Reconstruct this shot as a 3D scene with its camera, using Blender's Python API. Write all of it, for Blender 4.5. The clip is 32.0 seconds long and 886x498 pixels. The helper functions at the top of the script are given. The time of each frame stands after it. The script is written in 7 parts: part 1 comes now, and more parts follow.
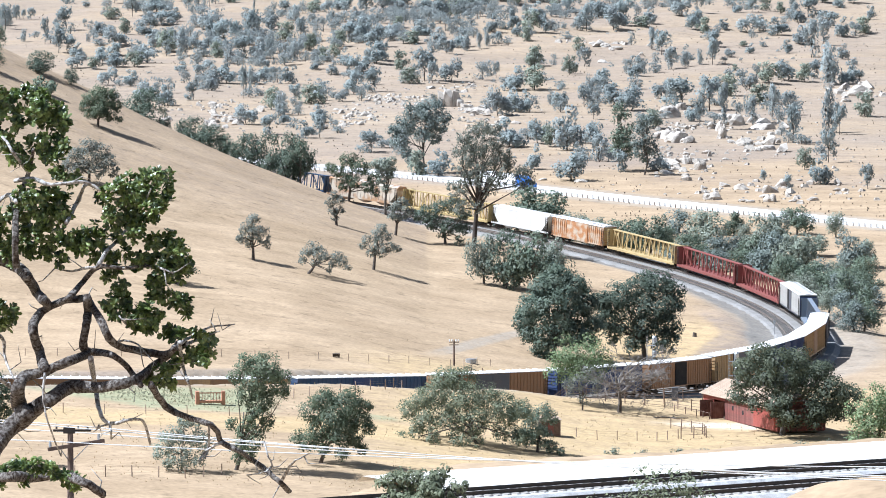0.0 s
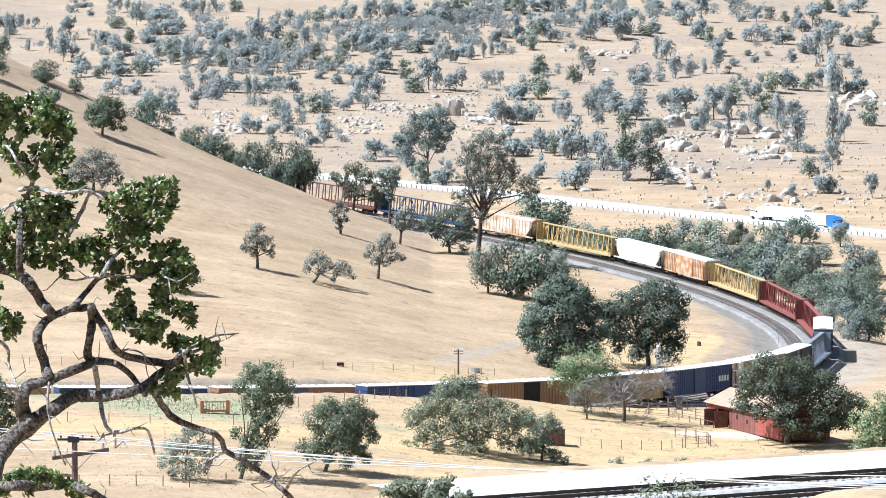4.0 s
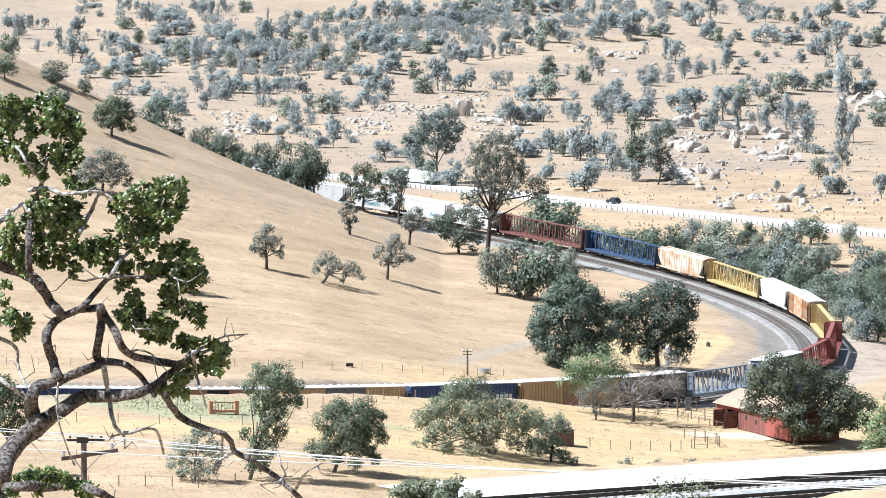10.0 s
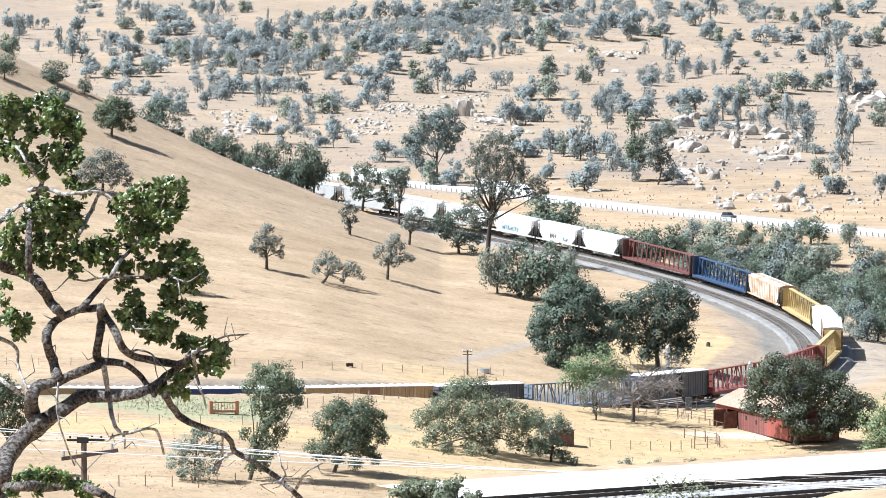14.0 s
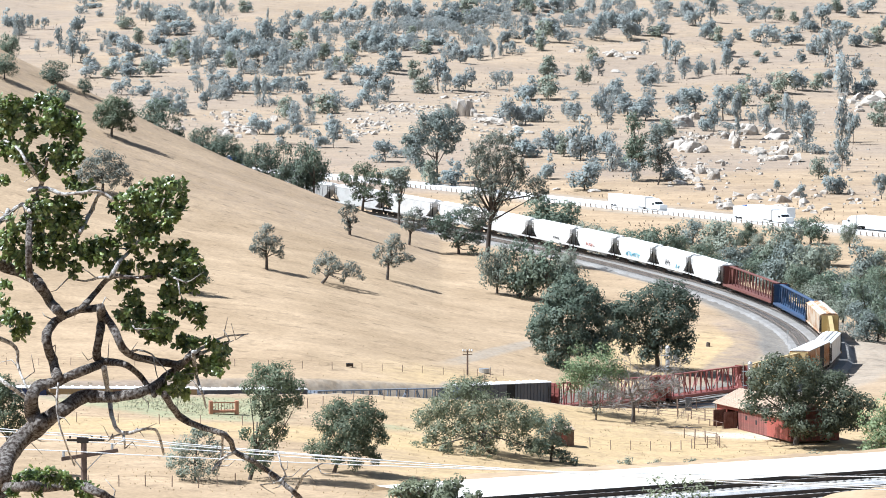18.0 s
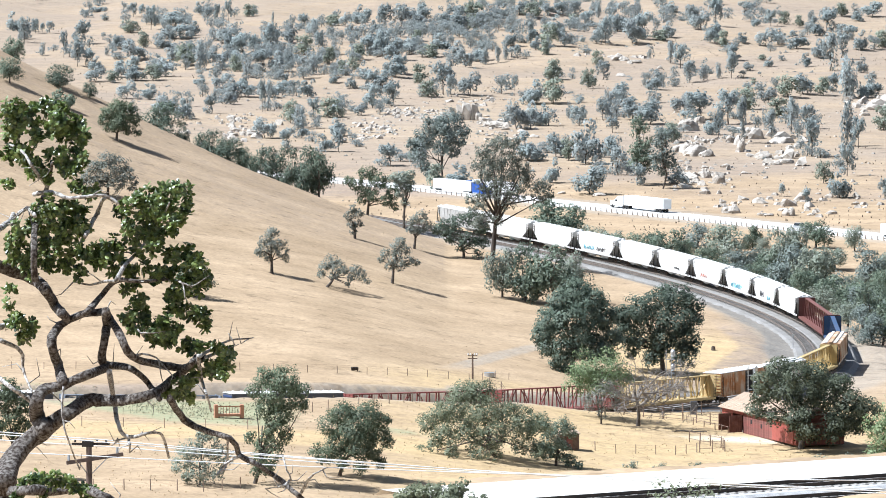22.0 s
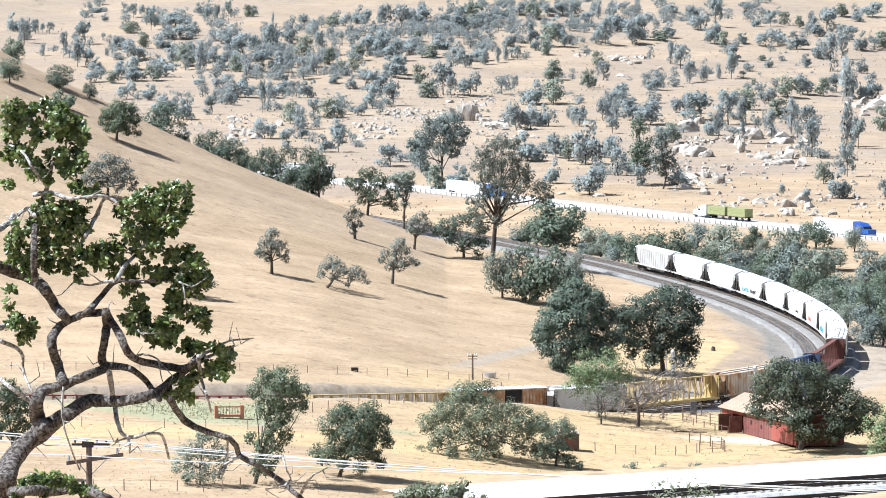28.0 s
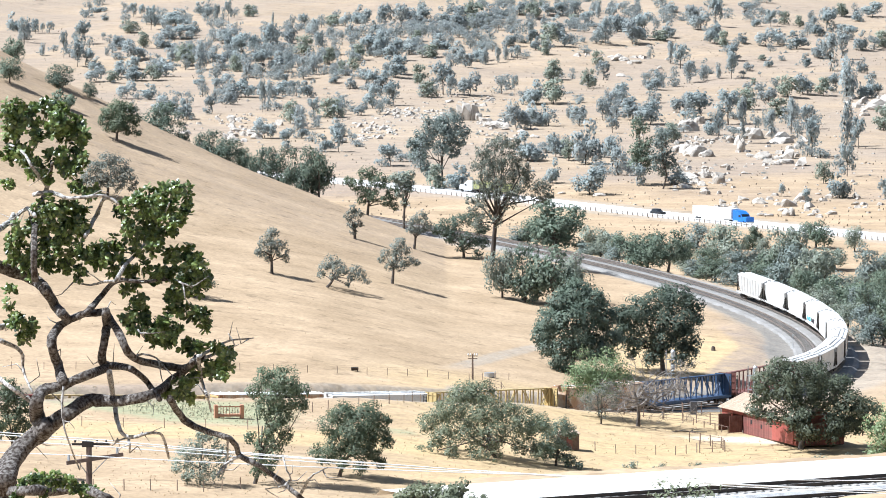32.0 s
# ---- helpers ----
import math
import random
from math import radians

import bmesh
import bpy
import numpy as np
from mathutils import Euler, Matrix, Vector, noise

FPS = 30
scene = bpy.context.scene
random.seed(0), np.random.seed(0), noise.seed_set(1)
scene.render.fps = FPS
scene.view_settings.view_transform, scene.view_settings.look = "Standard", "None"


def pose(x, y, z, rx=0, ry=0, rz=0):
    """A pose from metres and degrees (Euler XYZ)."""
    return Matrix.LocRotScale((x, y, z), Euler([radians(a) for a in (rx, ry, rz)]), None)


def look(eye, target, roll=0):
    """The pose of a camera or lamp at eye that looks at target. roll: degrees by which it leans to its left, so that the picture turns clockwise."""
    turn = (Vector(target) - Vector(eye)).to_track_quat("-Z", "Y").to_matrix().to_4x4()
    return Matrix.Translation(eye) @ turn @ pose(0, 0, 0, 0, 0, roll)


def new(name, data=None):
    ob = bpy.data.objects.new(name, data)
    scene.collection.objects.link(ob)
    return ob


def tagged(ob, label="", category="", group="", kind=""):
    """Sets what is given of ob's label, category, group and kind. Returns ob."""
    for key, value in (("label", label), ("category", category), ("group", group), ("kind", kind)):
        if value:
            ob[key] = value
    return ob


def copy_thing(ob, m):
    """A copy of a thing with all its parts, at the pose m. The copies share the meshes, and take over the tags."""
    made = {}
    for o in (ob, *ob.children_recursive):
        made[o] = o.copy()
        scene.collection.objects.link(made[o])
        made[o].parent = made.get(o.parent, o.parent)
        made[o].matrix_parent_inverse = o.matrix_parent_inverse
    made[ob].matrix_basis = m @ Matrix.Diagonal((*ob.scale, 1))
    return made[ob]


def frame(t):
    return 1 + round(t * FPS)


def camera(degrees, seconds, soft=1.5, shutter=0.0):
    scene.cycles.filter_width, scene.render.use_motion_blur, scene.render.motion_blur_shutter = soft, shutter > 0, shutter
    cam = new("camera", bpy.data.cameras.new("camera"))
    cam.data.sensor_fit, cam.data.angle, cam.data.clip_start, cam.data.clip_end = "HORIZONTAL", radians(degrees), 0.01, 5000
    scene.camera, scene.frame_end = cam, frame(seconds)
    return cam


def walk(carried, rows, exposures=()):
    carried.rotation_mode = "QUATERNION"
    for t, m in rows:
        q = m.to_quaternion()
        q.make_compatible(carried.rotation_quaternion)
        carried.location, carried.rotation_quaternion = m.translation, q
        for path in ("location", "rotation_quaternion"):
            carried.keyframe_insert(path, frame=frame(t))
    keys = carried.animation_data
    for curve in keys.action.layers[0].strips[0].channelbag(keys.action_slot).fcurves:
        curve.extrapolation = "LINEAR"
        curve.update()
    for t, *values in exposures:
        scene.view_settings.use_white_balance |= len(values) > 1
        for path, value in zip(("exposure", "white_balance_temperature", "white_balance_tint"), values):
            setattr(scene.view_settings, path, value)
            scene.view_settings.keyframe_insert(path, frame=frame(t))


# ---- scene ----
F_PX = 9000.0


def camera_rows():
    """The tripod head's small drifts: seconds, drift right, drift down, in 1/9000 of a radian."""
    drift = ((0, 24, 17), (0.5, 20, 14.3), (1, 17.4, 8), (1.5, 16.8, 4.8), (2, 15.2, 1.4), (2.5, 17.8, 1.2), (3, 16, 0.4), (3.5, 17.4, 1.4),
             (4.5, 14.2, 0.6), (5.5, 10.4, 0), (6, 8.8, 0), (6.5, 6.8, 0), (7, 5.8, 0), (7.5, 4.6, 0), (8, 3.4, -0.3), (8.5, 0.8, 0),
             (9, 0.3, 0.6), (9.5, 0.2, 0), (12, 0.1, 0), (14.5, 0, 0), (17, 0, 0), (18, 0.1, -0.2))
    later = ((18.5, 0.9, -1.6), (19, 0.1, 0.5), (19.5, 0, -1.6), (20, -2.6, -5), (20.5, -7.4, -7.9), (21, -8.7, -7.9), (22, -9, -7),
             (23, -8.7, -7.8), (25, -8.2, -7.8), (27.5, -9, -7.8), (30, -8.9, -7.8), (32, -9, -7.4))
    tilt = math.degrees(math.atan((441 + 109.65) / F_PX))
    one = math.degrees(1 / F_PX)
    return [(t, pose(0, 0, 63.435, 90 - tilt - down * one, 0, -right * one)) for t, right, down in drift + later]


cam = camera(2 * math.degrees(math.atan(784 / F_PX)), 32.0, soft=0.92)
# the picture warms a little in the first seconds, and its exposure breathes
walk(cam, camera_rows(), ((0, 0.86, 5600, 9), (3, 0.93, 5680, 8), (6, 0.95, 5780, 8), (9, 0.97, 5830, 8), (14, 0.98, 5830, 8), (18.5, 0.87, 5830, 8), (20.5, 0.86, 5830, 8), (25, 0.95, 5830, 8), (28, 0.97, 5830, 8), (32, 0.99, 5830, 8)))

# ---- plan: the railway's line, the highway, the ground ----
EYE_Z = 63.435
CURVE = (4.37, 4.56, 4.76, 5.01, 5.28, 5.49, 5.65, 5.93, 6.12, 6.7, 6.27, 6.2, 6.38, 6.2, 4.0, 1.0, 0.0, 0.0)
RISE = (21.02, 13.54, 5.98, 0.0, -4.42, -5.1, -3.2, -0.6, 2.0, 3.6, 4.6)
S0, S1, STEP = -420.0, 700.0, 2.0


def rail_line():
    """The centre line of the main track by its curvature, every two metres: place, heading."""
    s = np.arange(S0, S1 + 1, STEP)
    bend = np.interp(s, -260 + 40.0 * np.arange(len(CURVE)), CURVE) / 1000
    turn = np.cumsum(bend) * STEP
    zero = int(round(-S0 / STEP))
    turn = turn - turn[zero] + 3.028
    x, y = np.cumsum(np.sin(turn)) * STEP, np.cumsum(np.cos(turn)) * STEP
    z = np.interp(s, -260 + 74.0 * np.arange(len(RISE)), RISE)
    for _ in range(6):
        z[8:-8] = (z[:-16] + 2 * z[8:-8] + z[16:]) / 4
    return s, x - x[zero] + 62.83, y - y[zero] + 854.52, z, turn


RS, RX, RY, RZ, RT = rail_line()


def rail_at(s):
    """Place and heading on the main track."""
    return (np.interp(s, RS, RX), np.interp(s, RS, RY), np.interp(s, RS, RZ), np.interp(s, RS, RT))


# the highway's centre line
HX = np.array([-480, -175, -110, -40.0, -4.6, 20.0, 46.8, 70.0, 93.6, 150, 240, 440])
HY = np.array([1650, 1390, 1335, 1268.0, 1220.0, 1188.0, 1150.0, 1114, 1075.0, 990, 880, 610])
HZ = np.array([18, 11, 8, 5.2, 4.2, 3.2, 2.1, 1.5, 1.0, 0.3, -1, -3])
HS = np.concatenate([[0], np.cumsum(np.hypot(np.diff(HX), np.diff(HY)))])
TN = np.array([-0.532, 0.847])        # across the lower track, away from the viewer
TD = np.array([0.847, 0.532])         # along it
T0 = np.array([2.5, 229.0])
BENCH_Z = EYE_Z - 25.6


def smooth(a, b, v):
    t = np.clip((v - a) / (b - a), 0, 1)
    return t * t * (3 - 2 * t)


def wave(x, y, size, seed):
    a, b = x / size + seed * 1.7, y / size + seed * 2.3
    return (np.sin(a + 1.3 * np.sin(b * 0.7 + seed)) + np.sin(b * 1.1 + 1.1 * np.sin(a * 0.8)) + np.sin(a * 0.6 - b * 0.7 + seed)) / 3


def ground(x, y):
    """The ground's height, for arrays."""
    x, y = np.asarray(x, float), np.asarray(y, float)
    # the viewer's hillside with the bench of the lower track
    v = (x - T0[0]) * TN[0] + (y - T0[1]) * TN[1]
    edge = 3.5 + 14.5 * smooth(-9, 2, x)
    near = np.interp(y, [-400, -60, 0, 20, 45, 120, 190, 215], [120, 72, EYE_Z - 1.7, EYE_Z - 4.5, EYE_Z - 9.5, 46, 39.5, BENCH_Z - 1])
    bench = np.where(v < -9, np.maximum(near, BENCH_Z - 0.8), BENCH_Z - 0.8)
    along = (x - T0[0]) * TD[0] + (y - T0[1]) * TD[1]
    bench = bench + 1.55 * smooth(7, 14, along) * smooth(-6.0, -8.6, v) * smooth(-20, -12, v)
    past = np.maximum(v - edge, 0)
    bench = bench - 0.34 * past + 0.25 * smooth(0, 2, past) * np.sin(x * 0.9) * smooth(8, 3, past)
    # the meadow inside and before the loop
    low = -1.3 - 3.9 * np.tanh((x - 2) / 28)
    low = low + (0.4 - 4.0 * np.tanh((x - 6) / 30) + 3.9 * np.tanh((x - 2) / 28)) * smooth(650, 700, y)
    low = low + 0.012 * (y - 690) * smooth(10, -30, x)
    # hill on the left, rising to the far leg of the loop
    u = np.maximum(-x, 0)
    u = np.where(u > 95, 95 + 45 * np.tanh((u - 95) / 60), u)
    crest = np.where(x < 0, 6.5 + 0.30 * u + 0.0012 * u * u, 6.5 - 0.055 * x - 0.0013 * x * x)
    crest = np.where(x > 75, np.minimum(crest, -6), crest)
    q = np.clip(178.0 ** 2 - (np.clip(x, -114, 62) + 114) ** 2, 0, None)
    yc = 834 + np.sqrt(q) - 17
    y0 = np.interp(x, [-20, 10, 40, 62], [712, 750, 785, 800])
    t = np.clip((y - y0) / np.maximum(yc - y0, 30), 0, 1)
    mid = low + (crest - low) * t ** 1.1
    # valley floor behind the loop, then the far hillside
    far = np.interp(y, [860, 960, 1050, 1130, 1200, 1300, 1450, 1750, 2150, 2350, 3000, 5200],
                    [-5.0, -1.5, 0.5, 1.5, 3.0, 7.0, 13.5, 22.6, 37.2, 46, 130, 330])
    far = far + smooth(1230, 1500, y) * (1.6 * wave(x, y, 55, 1) + 0.7 * wave(x, y, 21, 4)) + smooth(1500, 2400, y) * 3 * wave(x, y, 120, 2)
    far = far + smooth(1400, 1560, y) * 1.0 * wave(x, y, 8.5, 6) + smooth(1480, 1680, y) * 2.2 * wave(x, y, 17, 8)
    over = smooth(0, 45, y - yc - 8)
    z = mid + (far - mid) * over
    z = z + 0.8 * np.exp(-((x - 8) / 11) ** 2 - ((y - 707) / 8) ** 2)
    z = np.where(x > 62, z + (np.minimum(far, -3 - 0.05 * (x - 62)) - z) * smooth(62, 75, x) * smooth(1000, 950, y), z)
    z = np.maximum(z, np.where(y < 560, bench, -1e9))
    return z + 0.10 * wave(x, y, 3.1, 3) + 0.22 * wave(x, y, 9.7, 5) * smooth(240, 420, y)


def near_line(x, y, lx, ly, lz, reach):
    """Distance to a line of many points, and the line's height there."""
    d = np.full(x.shape, 1e9)
    z = np.zeros(x.shape)
    for k in range(0, len(lx)):
        box = (np.abs(x - lx[k]) < reach) & (np.abs(y - ly[k]) < reach)
        if not box.any():
            continue
        e = np.hypot(x[box] - lx[k], y[box] - ly[k])
        old, oz = d[box], z[box]
        take = e < old
        old[take], oz[take] = e[take], lz[k]
        d[box], z[box] = old, oz
    return d, z


HK = np.arange(0, HS[-1], 3.0)
HKX, HKY, HKZ = np.interp(HK, HS, HX), np.interp(HK, HS, HY), np.interp(HK, HS, HZ)


def land(x, y):
    """The ground with the beds of railway and highway cut into it."""
    x, y = np.atleast_1d(np.asarray(x, float)), np.atleast_1d(np.asarray(y, float))
    z = ground(x, y)
    d, h = near_line(x, y, RX[::2], RY[::2], RZ[::2], 30)
    _, s = near_line(x, y, RX[::2], RY[::2], RS[::2], 30)
    cut = smooth(110, 155, s)
    z = z + (h - 0.85 - z) * smooth(0, 1, (15 - 7.0 * cut - d) / (9.8 - 6.0 * cut))
    d, h = near_line(x, y, HKX, HKY, HKZ, 40)
    return z + (h - 0.12 - z) * smooth(26, 8.5, d)


# ---- light: a high summer sun from the left ----
SUN_AZ, SUN_EL = math.atan2(-1.0, -0.08), radians(54)     # measured from north (+y), positive to the east
world = bpy.data.worlds.new("sky")
scene.world = world
world.use_nodes = True
wn = world.node_tree.nodes
sky = wn.new("ShaderNodeTexSky")
sky.sky_type, sky.sun_disc, sky.sun_elevation, sky.sun_rotation = "NISHITA", False, SUN_EL, SUN_AZ
sky.air_density, sky.dust_density = 1.2, 2.0
wn["Background"].inputs["Strength"].default_value = 0.052
world.node_tree.links.new(sky.outputs[0], wn["Background"].inputs["Color"])
sun = new("sun", bpy.data.lights.new("sun", "SUN"))
sun.data.energy, sun.data.angle, sun.data.color = 4.85, radians(0.53), (1.0, 0.997, 0.985)
toward = Vector((math.sin(SUN_AZ) * math.cos(SUN_EL), math.cos(SUN_AZ) * math.cos(SUN_EL), math.sin(SUN_EL)))
sun.matrix_world = look(toward * 100, (0, 0, 0))


# ---- materials ----
def mat(name, colour, rough=0.85, other=None, size=1.0, bump=0.0, metal=0.0, spread=0.0, detail=6.0, mixpos=(0.35, 0.65), fine=0.0, space="Object"):
    """A node material: two colours mixed by noise at two scales, spread by object, with bump."""
    m = bpy.data.materials.new(name)
    m.use_nodes = True
    n, l = m.node_tree.nodes, m.node_tree.links
    b = n["Principled BSDF"]
    b.inputs["Roughness"].default_value, b.inputs["Metallic"].default_value = rough, metal
    b.inputs["Specular IOR Level"].default_value = 0.3
    co = n.new("ShaderNodeTexCoord")
    t = n.new("ShaderNodeTexNoise")
    t.inputs["Scale"].default_value, t.inputs["Detail"].default_value = 1.0 / size, detail
    l.new(co.outputs[space], t.inputs["Vector"])
    r = n.new("ShaderNodeMapRange")
    r.inputs["From Min"].default_value, r.inputs["From Max"].default_value = mixpos
    l.new(t.outputs["Fac"], r.inputs["Value"])
    mix = n.new("ShaderNodeMix")
    mix.data_type = "RGBA"
    other = other or tuple(0.8 * c for c in colour)
    mix.inputs["A"].default_value, mix.inputs["B"].default_value = (*colour, 1), (*other, 1)
    l.new(r.outputs[0], mix.inputs["Factor"])
    out = mix.outputs["Result"]
    t2 = n.new("ShaderNodeTexNoise")
    t2.inputs["Scale"].default_value, t2.inputs["Detail"].default_value = 9.0 / size, 3
    l.new(co.outputs[space], t2.inputs["Vector"])
    hsv = n.new("ShaderNodeHueSaturation")
    l.new(out, hsv.inputs["Color"])
    val = n.new("ShaderNodeMapRange")
    val.inputs["To Min"].default_value, val.inputs["To Max"].default_value = 1 - fine, 1 + fine
    l.new(t2.outputs["Fac"], val.inputs["Value"])
    value = val.outputs[0]
    if spread:
        info = n.new("ShaderNodeObjectInfo")
        sp = n.new("ShaderNodeMapRange")
        sp.inputs["To Min"].default_value, sp.inputs["To Max"].default_value = 1 - spread, 1 + spread
        l.new(info.outputs["Random"], sp.inputs["Value"])
        mul = n.new("ShaderNodeMath")
        mul.operation = "MULTIPLY"
        l.new(value, mul.inputs[0]), l.new(sp.outputs[0], mul.inputs[1])
        value = mul.outputs[0]
    l.new(value, hsv.inputs["Value"])
    l.new(hsv.outputs[0], b.inputs["Base Color"])
    if bump:
        bp = n.new("ShaderNodeBump")
        bp.inputs["Strength"].default_value, bp.inputs["Distance"].default_value = 0.6, bump
        l.new(t2.outputs["Fac"], bp.inputs["Height"]), l.new(bp.outputs[0], b.inputs["Normal"])
    return m


def leaf_mat(name, colour, other, rough=0.6, through_=0.38, size=2.0, vary=0.2):
    """Leaves: colour by noise, by leaf and by tree, with some light coming through."""
    m = mat(name, colour, rough, other, size, spread=0.16, fine=0.25)
    n, l = m.node_tree.nodes, m.node_tree.links
    b = n["Principled BSDF"]
    hsv = next(x for x in n if x.bl_idname == "ShaderNodeHueSaturation")
    geo = n.new("ShaderNodeNewGeometry")
    mr = n.new("ShaderNodeMapRange")
    mr.inputs["To Min"].default_value, mr.inputs["To Max"].default_value = 1 - vary, 1 + vary
    l.new(geo.outputs["Random Per Island"], mr.inputs["Value"])
    h2 = n.new("ShaderNodeHueSaturation")
    l.new(hsv.outputs[0], h2.inputs["Color"]), l.new(mr.outputs[0], h2.inputs["Value"])
    l.new(h2.outputs[0], b.inputs["Base Color"])
    tr = n.new("ShaderNodeBsdfTranslucent")
    l.new(h2.outputs[0], tr.inputs["Color"])
    mx = n.new("ShaderNodeMixShader")
    mx.inputs[0].default_value = through_
    l.new(b.outputs[0], mx.inputs[1]), l.new(tr.outputs[0], mx.inputs[2])
    l.new(mx.outputs[0], n["Material Output"].inputs["Surface"])
    return m


def ground_mat():
    """Dry grass, straw, bare soil, green weeds and painted distance haze, by the ground's own fields."""
    m = mat("dry_grass", (0.415, 0.304, 0.195), 0.95, (0.33, 0.238, 0.148), 14.0, fine=0.16, space="Object", bump=0.05)
    n, l = m.node_tree.nodes, m.node_tree.links
    b = n["Principled BSDF"]
    b.inputs["Specular IOR Level"].default_value = 0.1
    co = next(x for x in n if x.bl_idname == "ShaderNodeTexCoord")
    last = next(x for x in n if x.bl_idname == "ShaderNodeHueSaturation").outputs[0]
    for attr, colour, size in (("gold", (0.455, 0.332, 0.182), 2.2), ("bare", (0.345, 0.285, 0.22), 1.2), ("green", (0.29, 0.283, 0.172), 1.5), ("brown", (0.285, 0.22, 0.168), 2.5), ("pale", (0.58, 0.50, 0.40), 1.1), ("far_haze", (0.315, 0.25, 0.187), 3.0), ("gravel", (0.262, 0.238, 0.208), 1.2), ("grit", (0.14, 0.125, 0.108), 0.5)):
        a = n.new("ShaderNodeAttribute")
        a.attribute_name = attr
        t = n.new("ShaderNodeTexNoise")
        t.inputs["Scale"].default_value, t.inputs["Detail"].default_value = 1 / size, 6
        l.new(co.outputs["Object"], t.inputs["Vector"])
        s = n.new("ShaderNodeMath")
        s.operation = "MULTIPLY_ADD"
        s.inputs[1].default_value, s.inputs[2].default_value = 1.6, -0.8
        l.new(t.outputs["Fac"], s.inputs[0])
        ad = n.new("ShaderNodeMath")
        ad.operation, ad.use_clamp = "ADD", True
        l.new(a.outputs["Fac"], ad.inputs[0]), l.new(s.outputs[0], ad.inputs[1])
        mu = n.new("ShaderNodeMath")
        mu.operation, mu.use_clamp = "MULTIPLY", True
        l.new(ad.outputs[0], mu.inputs[0])
        am = n.new("ShaderNodeMath")
        am.operation, am.use_clamp = "MULTIPLY", True
        am.inputs[1].default_value = 1.6
        l.new(a.outputs["Fac"], am.inputs[0]), l.new(am.outputs[0], mu.inputs[1])
        mix = n.new("ShaderNodeMix")
        mix.data_type = "RGBA"
        mix.inputs["B"].default_value = (*colour, 1)
        l.new(mu.outputs[0], mix.inputs["Factor"]), l.new(last, mix.inputs["A"])
        last = mix.outputs["Result"]
    # fine dead-grass speckle
    t = n.new("ShaderNodeTexNoise")
    t.inputs["Scale"].default_value, t.inputs["Detail"].default_value = 1.7, 8
    l.new(co.outputs["Object"], t.inputs["Vector"])
    r = n.new("ShaderNodeMapRange")
    r.inputs["From Min"].default_value, r.inputs["From Max"].default_value = 0.35, 0.7
    r.inputs["To Min"].default_value, r.inputs["To Max"].default_value = 1.10, 0.85
    l.new(t.outputs["Fac"], r.inputs["Value"])
    h = n.new("ShaderNodeHueSaturation")
    l.new(last, h.inputs["Color"]), l.new(r.outputs[0], h.inputs["Value"])
    # cattle terraces and worn streaks that follow the slope
    mp = n.new("ShaderNodeMapping")
    mp.inputs["Scale"].default_value, mp.inputs["Rotation"].default_value = (0.05, 0.16, 0.5), (0, 0, 0.6)
    l.new(co.outputs["Object"], mp.inputs["Vector"])
    t3 = n.new("ShaderNodeTexNoise")
    t3.inputs["Scale"].default_value, t3.inputs["Detail"].default_value, t3.inputs["Roughness"].default_value = 1.3, 7, 0.62
    l.new(mp.outputs[0], t3.inputs["Vector"])
    r3 = n.new("ShaderNodeMapRange")
    r3.inputs["From Min"].default_value, r3.inputs["From Max"].default_value = 0.38, 0.64
    r3.inputs["To Min"].default_value, r3.inputs["To Max"].default_value = 0.91, 1.06
    l.new(t3.outputs["Fac"], r3.inputs["Value"])
    h3 = n.new("ShaderNodeHueSaturation")
    l.new(h.outputs[0], h3.inputs["Color"]), l.new(r3.outputs[0], h3.inputs["Value"])
    # small worn and trampled patches
    t4 = n.new("ShaderNodeTexNoise")
    t4.inputs["Scale"].default_value, t4.inputs["Detail"].default_value, t4.inputs["Roughness"].default_value = 0.33, 5, 0.55
    l.new(co.outputs["Object"], t4.inputs["Vector"])
    r4 = n.new("ShaderNodeMapRange")
    r4.inputs["From Min"].default_value, r4.inputs["From Max"].default_value = 0.57, 0.70
    r4.inputs["To Min"].default_value, r4.inputs["To Max"].default_value = 1.03, 0.74
    l.new(t4.outputs["Fac"], r4.inputs["Value"])
    h4 = n.new("ShaderNodeHueSaturation")
    l.new(h3.outputs[0], h4.inputs["Color"]), l.new(r4.outputs[0], h4.inputs["Value"])
    l.new(h4.outputs[0], b.inputs["Base Color"])
    return m


GROUND = ground_mat()
PALE_BALLAST = mat("pale_ballast", (0.52, 0.51, 0.50), 0.9, (0.34, 0.33, 0.32), 0.5, bump=0.04, fine=0.4)
BALLAST = mat("ballast", (0.255, 0.242, 0.228), 0.9, (0.205, 0.192, 0.175), 2.5, bump=0.04, fine=0.3)
RAIL = mat("rail_steel", (0.05, 0.044, 0.04), 0.5, (0.085, 0.06, 0.045), 1.0, metal=0.4)
TIE = mat("tie_wood", (0.27, 0.245, 0.22), 0.9, (0.36, 0.33, 0.30), 0.6, spread=0.2)
WORN_RAIL = mat("rusty_rail_steel", (0.17, 0.14, 0.12), 0.5, (0.24, 0.19, 0.155), 1.0, metal=0.2)
ASPHALT = mat("sunlit_concrete_road", (0.66, 0.64, 0.61), 0.85, (0.56, 0.54, 0.51), 4.0, fine=0.08)
GRAVEL = mat("white_gravel", (0.78, 0.75, 0.70), 0.9, (0.62, 0.58, 0.52), 3.0, fine=0.15)
OAK_LEAF = leaf_mat("oak_leaves", (0.135, 0.18, 0.125), (0.22, 0.26, 0.19))
